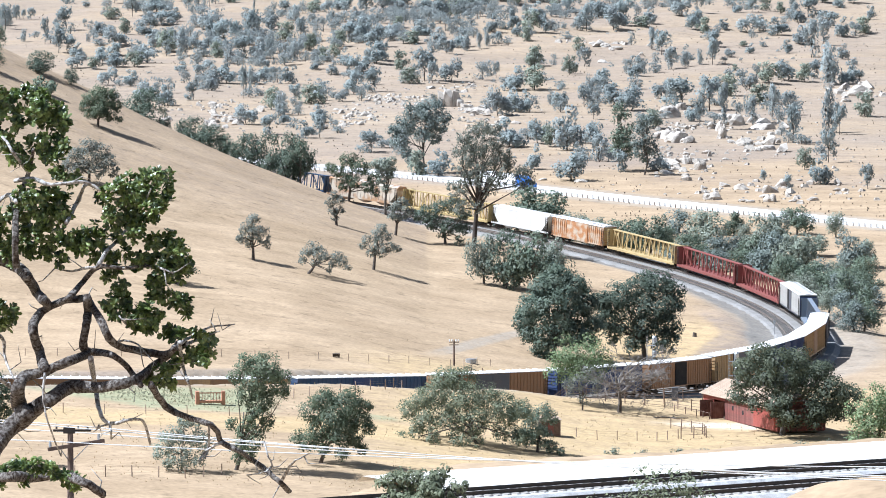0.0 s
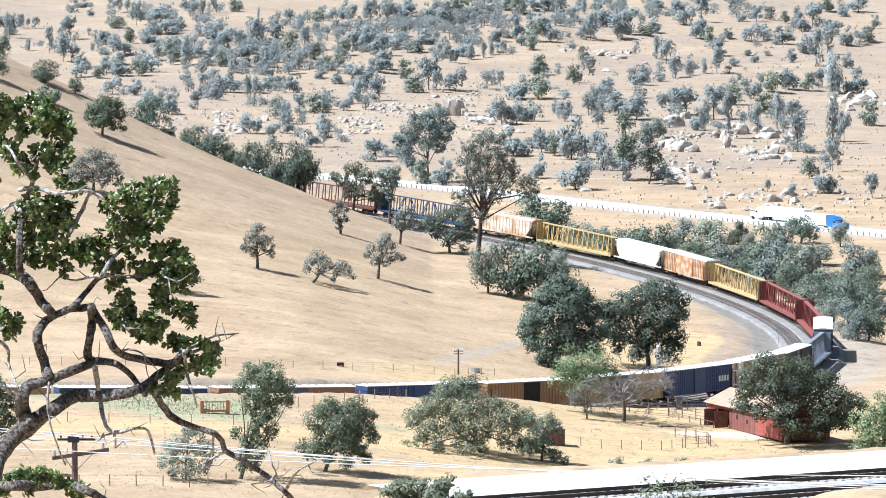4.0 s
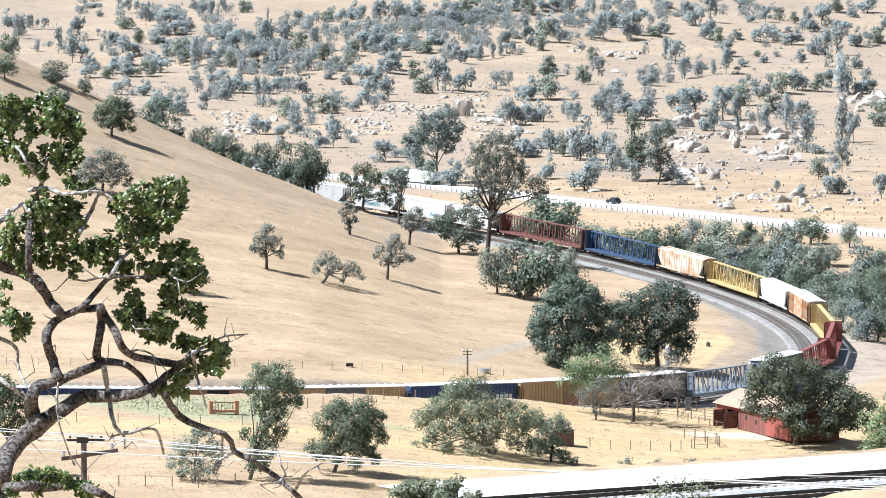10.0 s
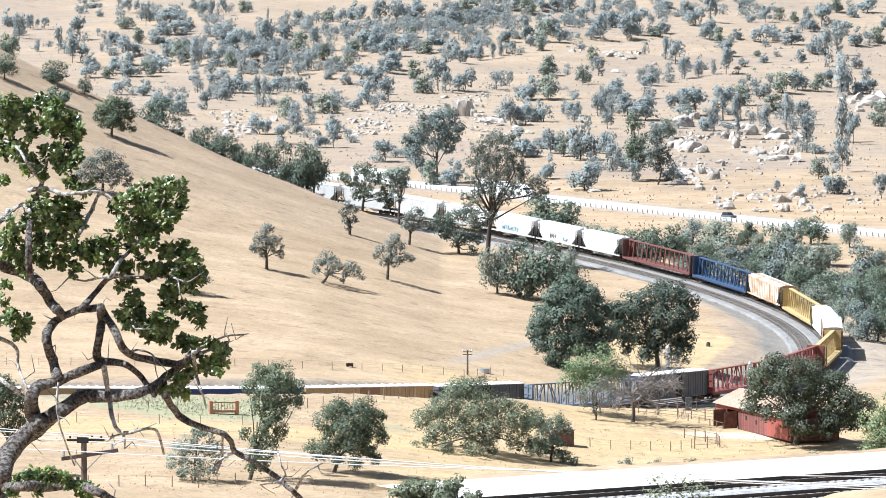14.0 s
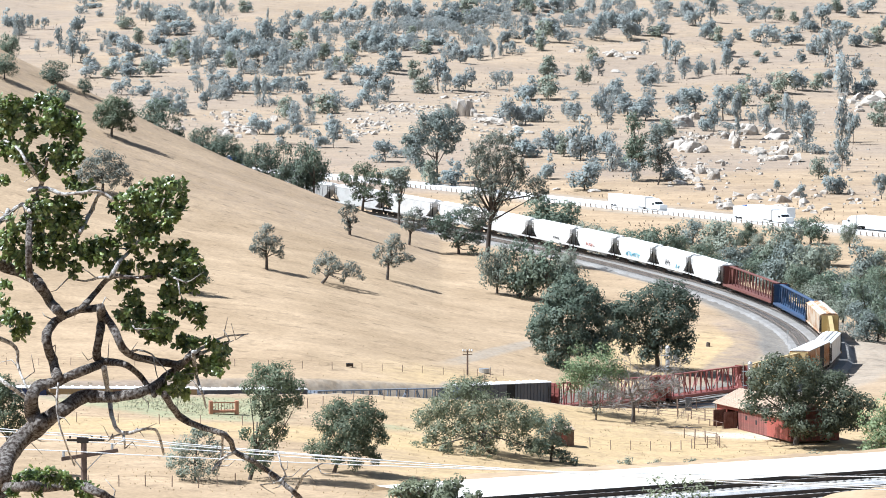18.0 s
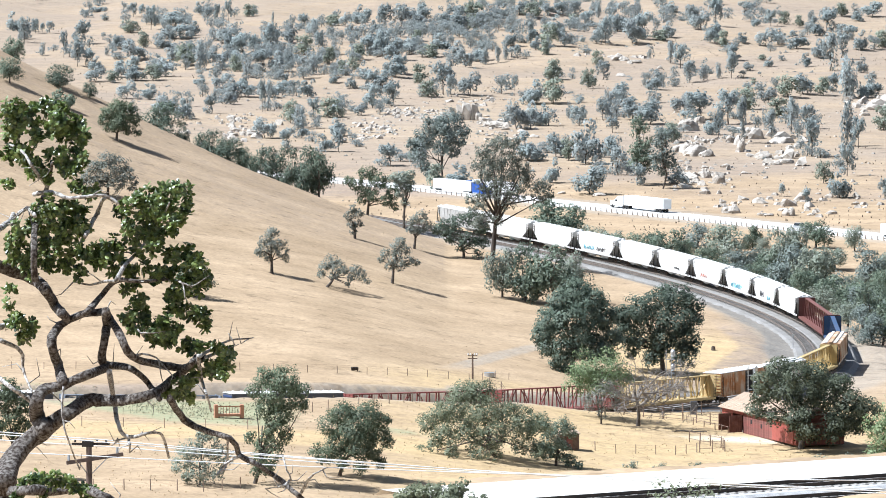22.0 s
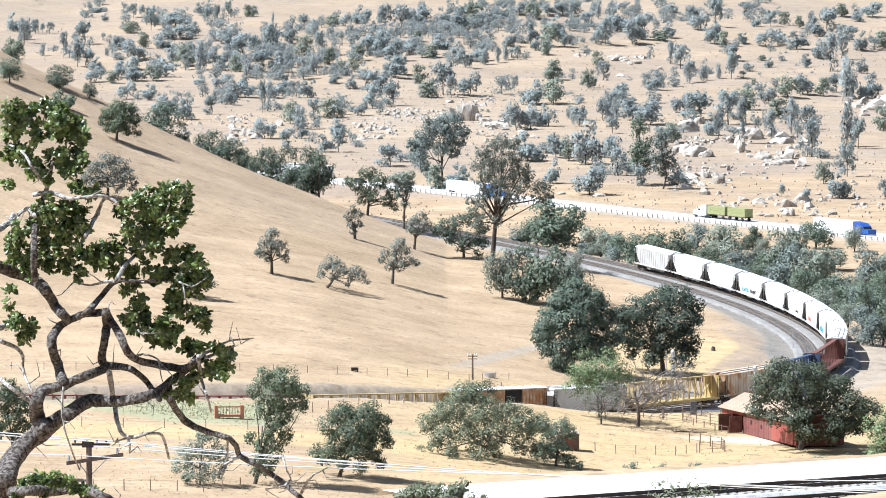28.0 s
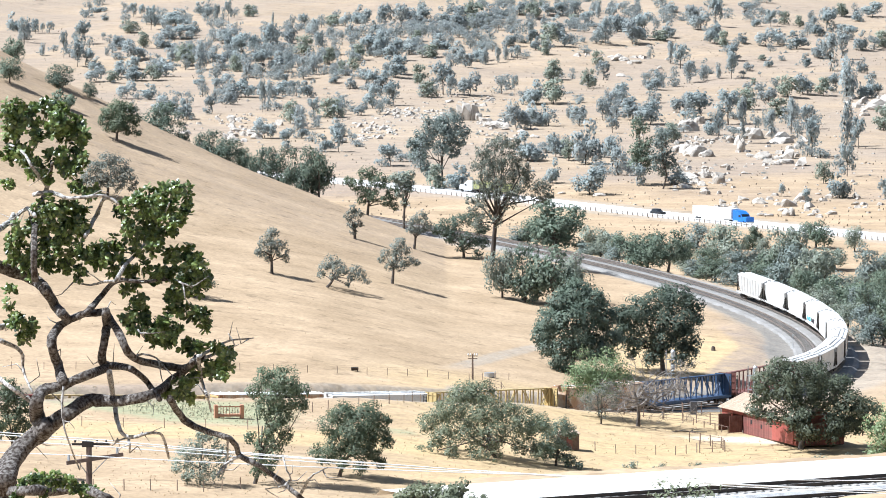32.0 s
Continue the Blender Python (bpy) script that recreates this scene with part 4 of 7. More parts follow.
ROUND_OAK = ((0.5, 7.5, 1.6), (3.2, 7.5, 1.9), (4.9, 6.8, 1.2), (-0.8, 6.2, 1.7), (1.9, 5.5, 2.3), (4.6, 5.2, 1.6), (5.6, 4.3, 0.8), (-0.1, 3.8, 1.7), (2.6, 3.5, 1.7), (4.0, 2.8, 1.1), (-1.5, 2.8, 1.1), (0.5, 1.6, 0.9), (-2.8, 3.2, 0.9), (4.9, 1.8, 0.8), (2.6, 1.4, 0.9))
TALL_OAK = ((2.5, 12.5, 1.4), (0.9, 12.5, 1.3), (3.8, 12.2, 1.6), (5.5, 11.0, 1.0), (-0.1, 11.0, 1.0), (2.2, 10.5, 1.7), (4.2, 9.9, 1.6), (5.7, 9.4, 0.8), (1.2, 8.9, 1.4), (3.2, 8.2, 1.4), (2.2, 6.9, 1.2), (1.5, 5.8, 0.9), (2.5, 4.4, 1.0), (-0.6, 5.6, 0.7), (0.8, 4.4, 1.0), (0.4, 3.0, 1.0), (2.0, 3.0, 1.0), (0.2, 1.6, 0.8), (1.5, 1.6, 0.8), (3.6, 5.6, 0.9))
PALE_BUSH = ((-1.0, 4.0, 1.6), (1.0, 4.7, 1.6), (2.6, 3.4, 1.3), (-2.3, 2.4, 1.2), (0.0, 1.7, 1.6), (2.0, 1.5, 1.0), (-1.5, 0.9, 0.8), (0.3, 6.0, 0.8))
EDGE_OAK = ((0.1, 9.9, 1.4), (1.4, 8.6, 1.2), (-0.2, 7.3, 1.4), (1.4, 6.3, 1.0), (0.1, 5.3, 1.0), (-0.5, 11.2, 0.9), (-1.5, 9.2, 1.6), (-1.9, 6.0, 1.3), (1.1, 4.3, 0.7))
GREY_PINE = ((-1.7, 20.4, 1.6), (-0.4, 19.3, 1.8), (-0.0, 21.6, 1.6), (1.8, 22.6, 1.6), (2.7, 21.1, 1.8), (3.9, 22.1, 1.3), (0.8, 17.5, 2.1), (2.9, 18.0, 2.1), (4.4, 19.5, 1.6), (-1.2, 16.5, 1.8), (0.6, 14.6, 2.1), (2.9, 15.2, 2.1), (4.7, 16.5, 1.8), (5.9, 17.5, 1.3), (5.7, 14.9, 1.6), (1.6, 12.9, 1.6), (3.9, 13.2, 1.6), (-0.7, 13.4, 1.6), (-2.1, 14.6, 1.3), (7.5, 13.9, 1.0), (8.8, 14.6, 1.3), (9.5, 12.9, 1.3), (8.0, 12.2, 1.0), (6.8, 16.0, 1.0), (-2.8, 18.0, 1.2), (-2.3, 11.8, 1.3), (9.8, 14.2, 0.9), (5.1, 12.6, 1.2), (-2.1, 11.1, 1.1), (-3.3, 10.1, 1.2), (1.8, 10.5, 1.1), (-4.1, 11.8, 1.0), (-1.2, 9.1, 1.3), (0.8, 8.3, 1.2), (3.4, 11.3, 1.0), (-2.5, 7.7, 1.2), (10.6, 12.6, 0.8), (9.0, 11.8, 0.8))
HIGH_OAK = ((-4.8, 11.5, 3.0), (-6.2, 8.1, 2.2), (-2.1, 15.3, 3.0), (2.1, 15.3, 3.6), (3.8, 11.8, 2.5), (0.4, 11.5, 3.0), (-0.7, 9.4, 1.9), (2.7, 8.5, 1.6), (-4.5, 5.3, 1.6), (5.1, 13.6, 1.6), (-7.5, 10.1, 1.6), (-3.1, 3.3, 1.4))
HILL_ONE = ((0.0, 6.7, 1.11), (-1.1, 5.3, 1.2), (1.2, 4.8, 1.2), (-1.6, 3.6, 1.11), (1.7, 3.4, 1.02), (0.0, 4.4, 1.2), (-2.3, 3.7, 0.65), (2.3, 2.5, 0.65), (-0.6, 2.5, 0.65))
HILL_TWO = ((0.6, 4.3, 1.2), (-0.5, 3.4, 1.01), (1.8, 3.7, 1.11), (-1.0, 2.2, 0.74), (2.7, 2.9, 0.92), (4.5, 2.9, 1.11), (5.4, 2.0, 0.92), (3.8, 1.6, 0.83), (6.4, 1.1, 0.64), (1.3, 2.2, 0.92), (3.3, 0.6, 0.55))
HILL_THREE = ((1.4, 7.1, 1.05), (0.5, 6.2, 1.14), (2.4, 5.7, 0.95), (-1.2, 5.2, 0.95), (0.5, 4.5, 1.33), (2.6, 4.1, 1.14), (4.1, 3.6, 0.76), (-0.5, 3.0, 0.86), (1.4, 2.9, 0.86), (-1.9, 4.1, 0.67))
HILL_FOUR = ((-0.3, 5.5, 0.92), (-0.9, 4.2, 1.02), (0.6, 4.5, 0.92), (-0.6, 2.6, 0.92), (0.7, 2.8, 0.92), (-0.3, 1.6, 0.71))
HILL_FIVE = ((1.1, 6.1, 1.24), (-0.2, 5.0, 1.24), (2.2, 5.0, 1.03), (-0.6, 3.5, 1.03), (1.1, 3.5, 1.03), (2.5, 4.0, 0.83))
HILL_GREY = ((0.0, 6.4, 1.77), (-2.1, 5.4, 1.57), (2.3, 5.4, 1.57), (-3.1, 3.5, 1.57), (-0.2, 3.9, 2.16), (3.3, 3.9, 1.57), (-2.2, 2.2, 1.38), (1.8, 2.2, 1.38), (4.5, 2.8, 0.98), (-4.1, 2.8, 0.79), (4.2, 1.5, 0.79))
HILL_DARK = ((0.3, 6.4, 1.69), (1.9, 5.5, 1.9), (-1.2, 5.3, 1.69), (-2.0, 3.9, 1.48), (0.9, 3.9, 1.9), (3.5, 3.9, 1.27), (-0.2, 2.9, 1.48), (2.4, 2.1, 1.27), (4.0, 1.5, 0.74), (-1.3, 2.6, 1.06), (-2.8, 4.5, 0.63))
LEG_OAK = ((-0.1, 8.2, 1.61), (-2.3, 6.2, 1.61), (2.0, 6.9, 1.83), (4.7, 4.7, 1.61), (-3.6, 6.9, 0.97), (1.0, 4.1, 1.4), (-0.7, 5.0, 1.4), (3.6, 3.0, 1.4), (5.3, 2.0, 0.97), (-1.0, 3.3, 0.97))
LEG_PALE = ((-0.1, 9.5, 1.5), (1.1, 10.5, 1.07), (-1.7, 10.1, 1.18), (0.6, 8.0, 1.07), (-0.7, 7.0, 0.86), (1.5, 8.8, 0.75), (0.2, 5.4, 0.97))
LEG_MOUND = ((-1.2, 6.7, 1.55), (1.3, 7.5, 1.76), (-3.8, 6.0, 1.55), (3.4, 5.7, 1.35), (-2.3, 4.1, 1.76), (0.8, 3.6, 1.97), (3.4, 3.1, 1.35), (2.4, 1.0, 0.93), (-5.2, 5.2, 0.93), (-0.7, 1.9, 0.93))
HILL_LEAF = leaf_mat("grey_oak_crown", (0.165, 0.18, 0.15), (0.25, 0.26, 0.22))
BARN_LEAVES = leaf_mat("dark_olive_leaves", (0.082, 0.10, 0.066), (0.15, 0.168, 0.11))
GREY_SHRUB = ((0.6, 5.1, 1.39), (-0.9, 3.7, 1.32), (1.8, 3.3, 1.16), (-2.1, 3.6, 0.85), (0.2, 1.7, 1.01), (2.6, 4.4, 0.7), (-1.7, 2.4, 0.7))
SAGE_LEAF = leaf_mat("dusty_olive_leaves", (0.155, 0.185, 0.115), (0.25, 0.27, 0.175))
MEADOW_LEAF = leaf_mat("olive_oak_leaves", (0.095, 0.128, 0.078), (0.17, 0.20, 0.125))
PINE_BARK = mat("dark_pine_bark", (0.04, 0.033, 0.028), 0.95, (0.085, 0.07, 0.06), 0.5, bump=0.02)
PINE_LEAF = leaf_mat("grey_olive_needles", (0.155, 0.17, 0.135), (0.235, 0.25, 0.20))


def shaped(name, label, category, group, x, y, lobes, material, leaf, fill, thick, sub, limbs, seed, depth=0.75):
    """A tree whose lobes are set out by hand across its width, and at random through its depth."""
    r = random.Random(seed)
    t = thing(name, label, category, group, spot(x, y, 0.0, 1.0, 1.0, 0.1))
    half = max(abs(dx) for dx, _, _ in lobes)
    top = max(dz for _, dz, _ in lobes)
    body = []
    for dx, dz, rad in lobes:
        room = depth * half * math.sqrt(max(0.08, 1 - (dx / (half + rad)) ** 2)) * (1.1 - 0.5 * dz / top)
        for k in range(2):
            body.append((dx + r.gauss(0, 0.06) * rad, (r.uniform(-1, -0.1) if k else r.uniform(0.1, 1)) * room, dz + r.gauss(0, 0.05) * rad, rad * r.uniform(0.92, 1.12)))
    leaves = int(fill * sum((q[3] / leaf) ** 2 for q in body) * 0.85)
    part("crown", clumped("crown", seed, body, leaves, leaf, material, sub), material, t)
    b = Build()
    low = min(dz for _, dz, _ in lobes)
    mx = sum(q[0] for q in body) / len(body) * 0.4
    fork = Vector((mx * 0.5, 0, max(0.8, min(low, 0.3 * top))))
    head = Vector((mx, 0, 0.55 * top))
    b.tube([(0, 0, -0.4), (0, 0, 0.2), fork, fork.lerp(head, 0.5) + Vector((r.gauss(0, 0.2), 0, 0)), head], [thick * 1.5, thick * 1.05, thick * 0.8, thick * 0.55, thick * 0.3], 8)
    for q in r.sample(body, min(limbs, len(body))):
        c = Vector(q[:3])
        base = fork.lerp(head, r.uniform(0.0, 0.7))
        mid = base.lerp(c, 0.5) + Vector((r.gauss(0, 1), r.gauss(0, 1), r.gauss(0.3, 0.6))) * 0.05 * top
        b.tube([base, mid, c], [thick * 0.42, thick * 0.28, thick * 0.08], 5)
    part("trunk", b, PINE_BARK if name == "grey_pine" else BARK, t, smooth_=True)
    return t


shaped("oak_tree", "dense dark oak standing inside the loop", "tree", "oaks inside the loop", 18.9, 775.4, LOOP_ONE, DARK_LEAF, 0.23, 7.5, 0.42, 14, 9, 500)
shaped("oak_tree", "dense dark oak with an open skirt inside the loop", "tree", "oaks inside the loop", 33.4, 786.4, LOOP_TWO, DARK_LEAF, 0.23, 6.5, 0.42, 14, 9, 501)
shaped("oak_tree", "dark wide oak shading the red barn", "tree", "oaks by the barn", 47.4, 680.1, BARN_OAK, BARN_LEAVES, 0.2, 6.5, 0.4, 13, 14, 502)
shaped("oak_tree", "low wide dusty oak in the dry meadow", "tree", "oaks in the meadow", 6.0, 642.2, WIDE_OAK, SAGE_LEAF, 0.15, 5.0, 0.24, 12, 16, 503)
shaped("oak_tree", "small dark oak beside the wide one", "tree", "oaks in the meadow", 13.7, 643.1, SIDE_OAK, OAK_LEAF, 0.15, 5.5, 0.18, 12, 8, 504)
shaped("oak_tree", "round dark oak in the dry meadow", "tree", "oaks in the meadow", -12.9, 601.2, ROUND_OAK, MEADOW_LEAF, 0.15, 5.5, 0.24, 12, 10, 505)
shaped("oak_tree", "tall narrow oak leafy to the ground in the dry meadow", "tree", "oaks in the meadow", -22.5, 590.2, TALL_OAK, MEADOW_LEAF, 0.15, 5.0, 0.24, 12, 10, 506)
shaped("oak_tree", "pale dusty young oak in the dry meadow", "tree", "oaks in the meadow", -28.7, 586.3, PALE_BUSH, DUSTY_LEAF, 0.15, 3.6, 0.12, 10, 8, 507)
shaped("oak_tree", "leafy dark oak at the meadow's edge", "tree", "oaks in the meadow", -50.5, 587.3, EDGE_OAK, MEADOW_LEAF, 0.15, 5.5, 0.24, 12, 8, 508)
shaped("grey_pine", "tall open grey pine forking beside the track", "pine tree", "", 8.0, 922.0, GREY_PINE, PINE_LEAF, 0.19, 3.4, 0.45, 8, 24, 509)
shaped("oak_tree", "tall dark tree above the highway", "tree", "trees above the highway", -1.2, 1230.7, HIGH_OAK, GREY_LEAF, 0.32, 5.5, 0.3, 11, 12, 510)


shaped("oak_tree", "small open grey oak with a clear trunk on the bare hill", "tree", "oaks on the bare hill", -28.9, 832.2, HILL_ONE, HILL_LEAF, 0.17, 4.2, 0.26, 10, 8, 600, 0.6)
shaped("oak_tree", "leaning wide grey oak on the bare hill", "tree", "oaks on the bare hill", -19.7, 829.1, HILL_TWO, HILL_LEAF, 0.17, 4.2, 0.26, 10, 8, 601, 0.6)
shaped("oak_tree", "open grey oak with a clear trunk on the bare hill", "tree", "oaks on the bare hill", -9.4, 855.1, HILL_THREE, HILL_LEAF, 0.17, 4.2, 0.26, 10, 8, 602, 0.6)
shaped("oak_tree", "slim young oak on the bare hill", "tree", "oaks on the bare hill", -16.8, 915.4, HILL_FOUR, HILL_LEAF, 0.17, 4.2, 0.26, 10, 8, 603, 0.6)
shaped("oak_tree", "small grey oak on the hill near the track", "tree", "oaks on the bare hill", -6.2, 929.3, HILL_FIVE, HILL_LEAF, 0.17, 4.2, 0.26, 10, 8, 604, 0.6)
shaped("oak_tree", "broad pale grey oak on the bare hill", "tree", "oaks on the bare hill", -59.3, 884.9, HILL_GREY, HILL_LEAF, 0.17, 4.2, 0.26, 10, 8, 605, 0.6)
shaped("oak_tree", "round dark oak on the bare hill", "tree", "oaks on the bare hill", -62.0, 950.5, HILL_DARK, MEADOW_LEAF, 0.17, 5.5, 0.26, 10, 8, 606, 0.6)
shaped("oak_tree", "spreading dark oak in front of the upper track", "tree", "oaks along the upper track", -15.4, 969.0, LEG_OAK, MEADOW_LEAF, 0.19, 5.2, 0.28, 11, 10, 620, 0.5)
shaped("oak_tree", "pale oak beside the upper track", "tree", "oaks along the upper track", -8.4, 966.0, LEG_PALE, DUSTY_LEAF, 0.19, 5.2, 0.28, 11, 10, 621, 0.5)
shaped("oak_tree", "dense low oak mound below the upper track", "tree", "oaks along the upper track", 2.9, 931.2, LEG_MOUND, DARK_LEAF, 0.19, 5.2, 0.28, 11, 10, 622, 0.5)
shaped("shrub", "half-bare grey shrub by the corral", "bush", "", 21.1, 698.2, GREY_SHRUB, HILL_LEAF, 0.1, 1.7, 0.12, 9, 12, 640, 0.6)


# ---- the freight train ----
def paint(name, colour, rust=0.3, rough=0.55):
    """Weathered car paint: grime and rust in streaks."""
    worn = tuple(c * (1 - rust) + d * rust for c, d in zip(colour, (0.20, 0.12, 0.08)))
    return mat(name, colour, rough, worn, 1.6, fine=0.14, spread=0.06, mixpos=(0.42, 0.72), detail=8)


WHITE = paint("white_paint", (0.67, 0.655, 0.62), 0.24)
GREY_WHITE = paint("grey_white_paint", (0.56, 0.54, 0.505), 0.25)
OFF_WHITE = mat("orange_stained_white", (0.62, 0.53, 0.42), 0.6, (0.46, 0.27, 0.15), 1.9, fine=0.15, mixpos=(0.44, 0.6), detail=8)
YELLOW = paint("yellow_paint", (0.53, 0.40, 0.18), 0.3)
MUSTARD = paint("pale_yellow_paint", (0.50, 0.375, 0.18), 0.3)
ORANGE = mat("rusted_orange_paint", (0.43, 0.205, 0.09), 0.65, (0.52, 0.41, 0.30), 1.3, fine=0.2, mixpos=(0.44, 0.60), detail=8)
TAN = paint("tan_boxcar_paint", (0.45, 0.305, 0.155), 0.3)
BROWN = paint("brown_boxcar_paint", (0.30, 0.17, 0.09), 0.3)
RED = paint("oxide_red_paint", (0.25, 0.075, 0.065), 0.4)
MAROON = paint("maroon_paint", (0.17, 0.07, 0.06), 0.3)
BLUE = paint("blue_paint", (0.042, 0.082, 0.155), 0.2)
NAVY = paint("navy_boxcar_paint", (0.045, 0.07, 0.16), 0.15)
STEEL_BLUE = paint("pale_blue_paint", (0.20, 0.235, 0.28), 0.25)
SLATE = paint("dark_grey_paint", (0.10, 0.105, 0.12), 0.2)
SILVER = paint("silver_roof", (0.78, 0.77, 0.74), 0.12, 0.45)
BLACK = mat("black_iron", (0.022, 0.021, 0.02), 0.7, (0.06, 0.045, 0.035), 0.8)
WHEEL = mat("wheel_steel", (0.10, 0.085, 0.075), 0.5, (0.18, 0.13, 0.10), 0.5, metal=0.5)
DOOR_DARK = mat("black_door_and_inner_shade", (0.018, 0.018, 0.02), 0.9, (0.03, 0.028, 0.027), 1.0)
INK = mat("white_lettering", (0.75, 0.75, 0.73), 0.6)
CYAN = mat("cyan_spray_paint", (0.12, 0.48, 0.62), 0.6, (0.30, 0.62, 0.72), 0.6)
SPRAY_BLACK = mat("black_spray_paint", (0.05, 0.05, 0.06), 0.6, (0.14, 0.13, 0.15), 0.5)
SPRAY_RED = mat("red_spray_paint", (0.55, 0.16, 0.12), 0.6, (0.70, 0.35, 0.28), 0.5)


def shared_bogie():
    b = Build()
    for y in (-0.98, 0.98):
        b.prism([(y - 0.09, 0.32), (y + 0.09, 0.32), (y + 0.09, 0.72), (y - 0.09, 0.72)], -0.45, 0.45)
        b.beam((-0.95, y, 0.46), (-0.35, y, 0.66), 0.16, 0.2).beam((0.95, y, 0.46), (0.35, y, 0.66), 0.16, 0.2)
        b.box(-1.08, -0.76, y - 0.11, y + 0.11, 0.34, 0.60).box(0.76, 1.08, y - 0.11, y + 0.11, 0.34, 0.60)
    b.box(-0.2, 0.2, -1.0, 1.0, 0.42, 0.78)
    b.box(-0.95, -0.85, -0.75, 0.75, 0.40, 0.52).box(0.85, 0.95, -0.75, 0.75, 0.40, 0.52)
    w = Build()
    w.wheel(0, 0, 0.457, 0.457, 0.13)
    w.wheel(0, 0, 0.457, 0.20, 0.17, 10)
    return b.mesh("bogie", BLACK), w.mesh("wheel", WHEEL)


BOGIE, ONE_WHEEL = shared_bogie()
LADDER = Build()
for zz in np.arange(0.0, 3.0, 0.42):
    LADDER.box(-0.24, 0.24, -0.02, 0.02, zz, zz + 0.04)
LADDER.box(-0.27, -0.22, -0.03, 0.03, -0.1, 2.8).box(0.22, 0.27, -0.03, 0.03, -0.1, 2.8)
LADDERS = {m.name: LADDER.mesh("ladder", m) for m in (BLACK, SILVER, YELLOW, RED, BLUE)}


def running_gear(car, spread, half):
    for x in (-spread, spread):
        bogie = part("bogie", BOGIE, BLACK, car)
        bogie.location = (x, 0, 0)
        for dx in (-0.87, 0.87):
            for y in (-0.7525, 0.7525):
                part("wheel", ONE_WHEEL, WHEEL, bogie).location = (dx, y, 0)
    for s in (-1, 1):
        b = Build()
        b.box(min(s * (half - 0.6), s * half), max(s * (half - 0.6), s * half), -0.12, 0.12, 0.72, 0.98)
        b.box(min(s * (half - 0.15), s * (half + 0.02)), max(s * (half - 0.15), s * (half + 0.02)), -0.2, 0.2, 0.66, 1.02)
        part("coupler", b, BLACK, car)


def ladders(car, x, y, z, material):
    for sx in (-1, 1):
        for sy in (-1, 1):
            part("ladder", LADDERS[material.name], material, car).location = (sx * x, sy * y, z)


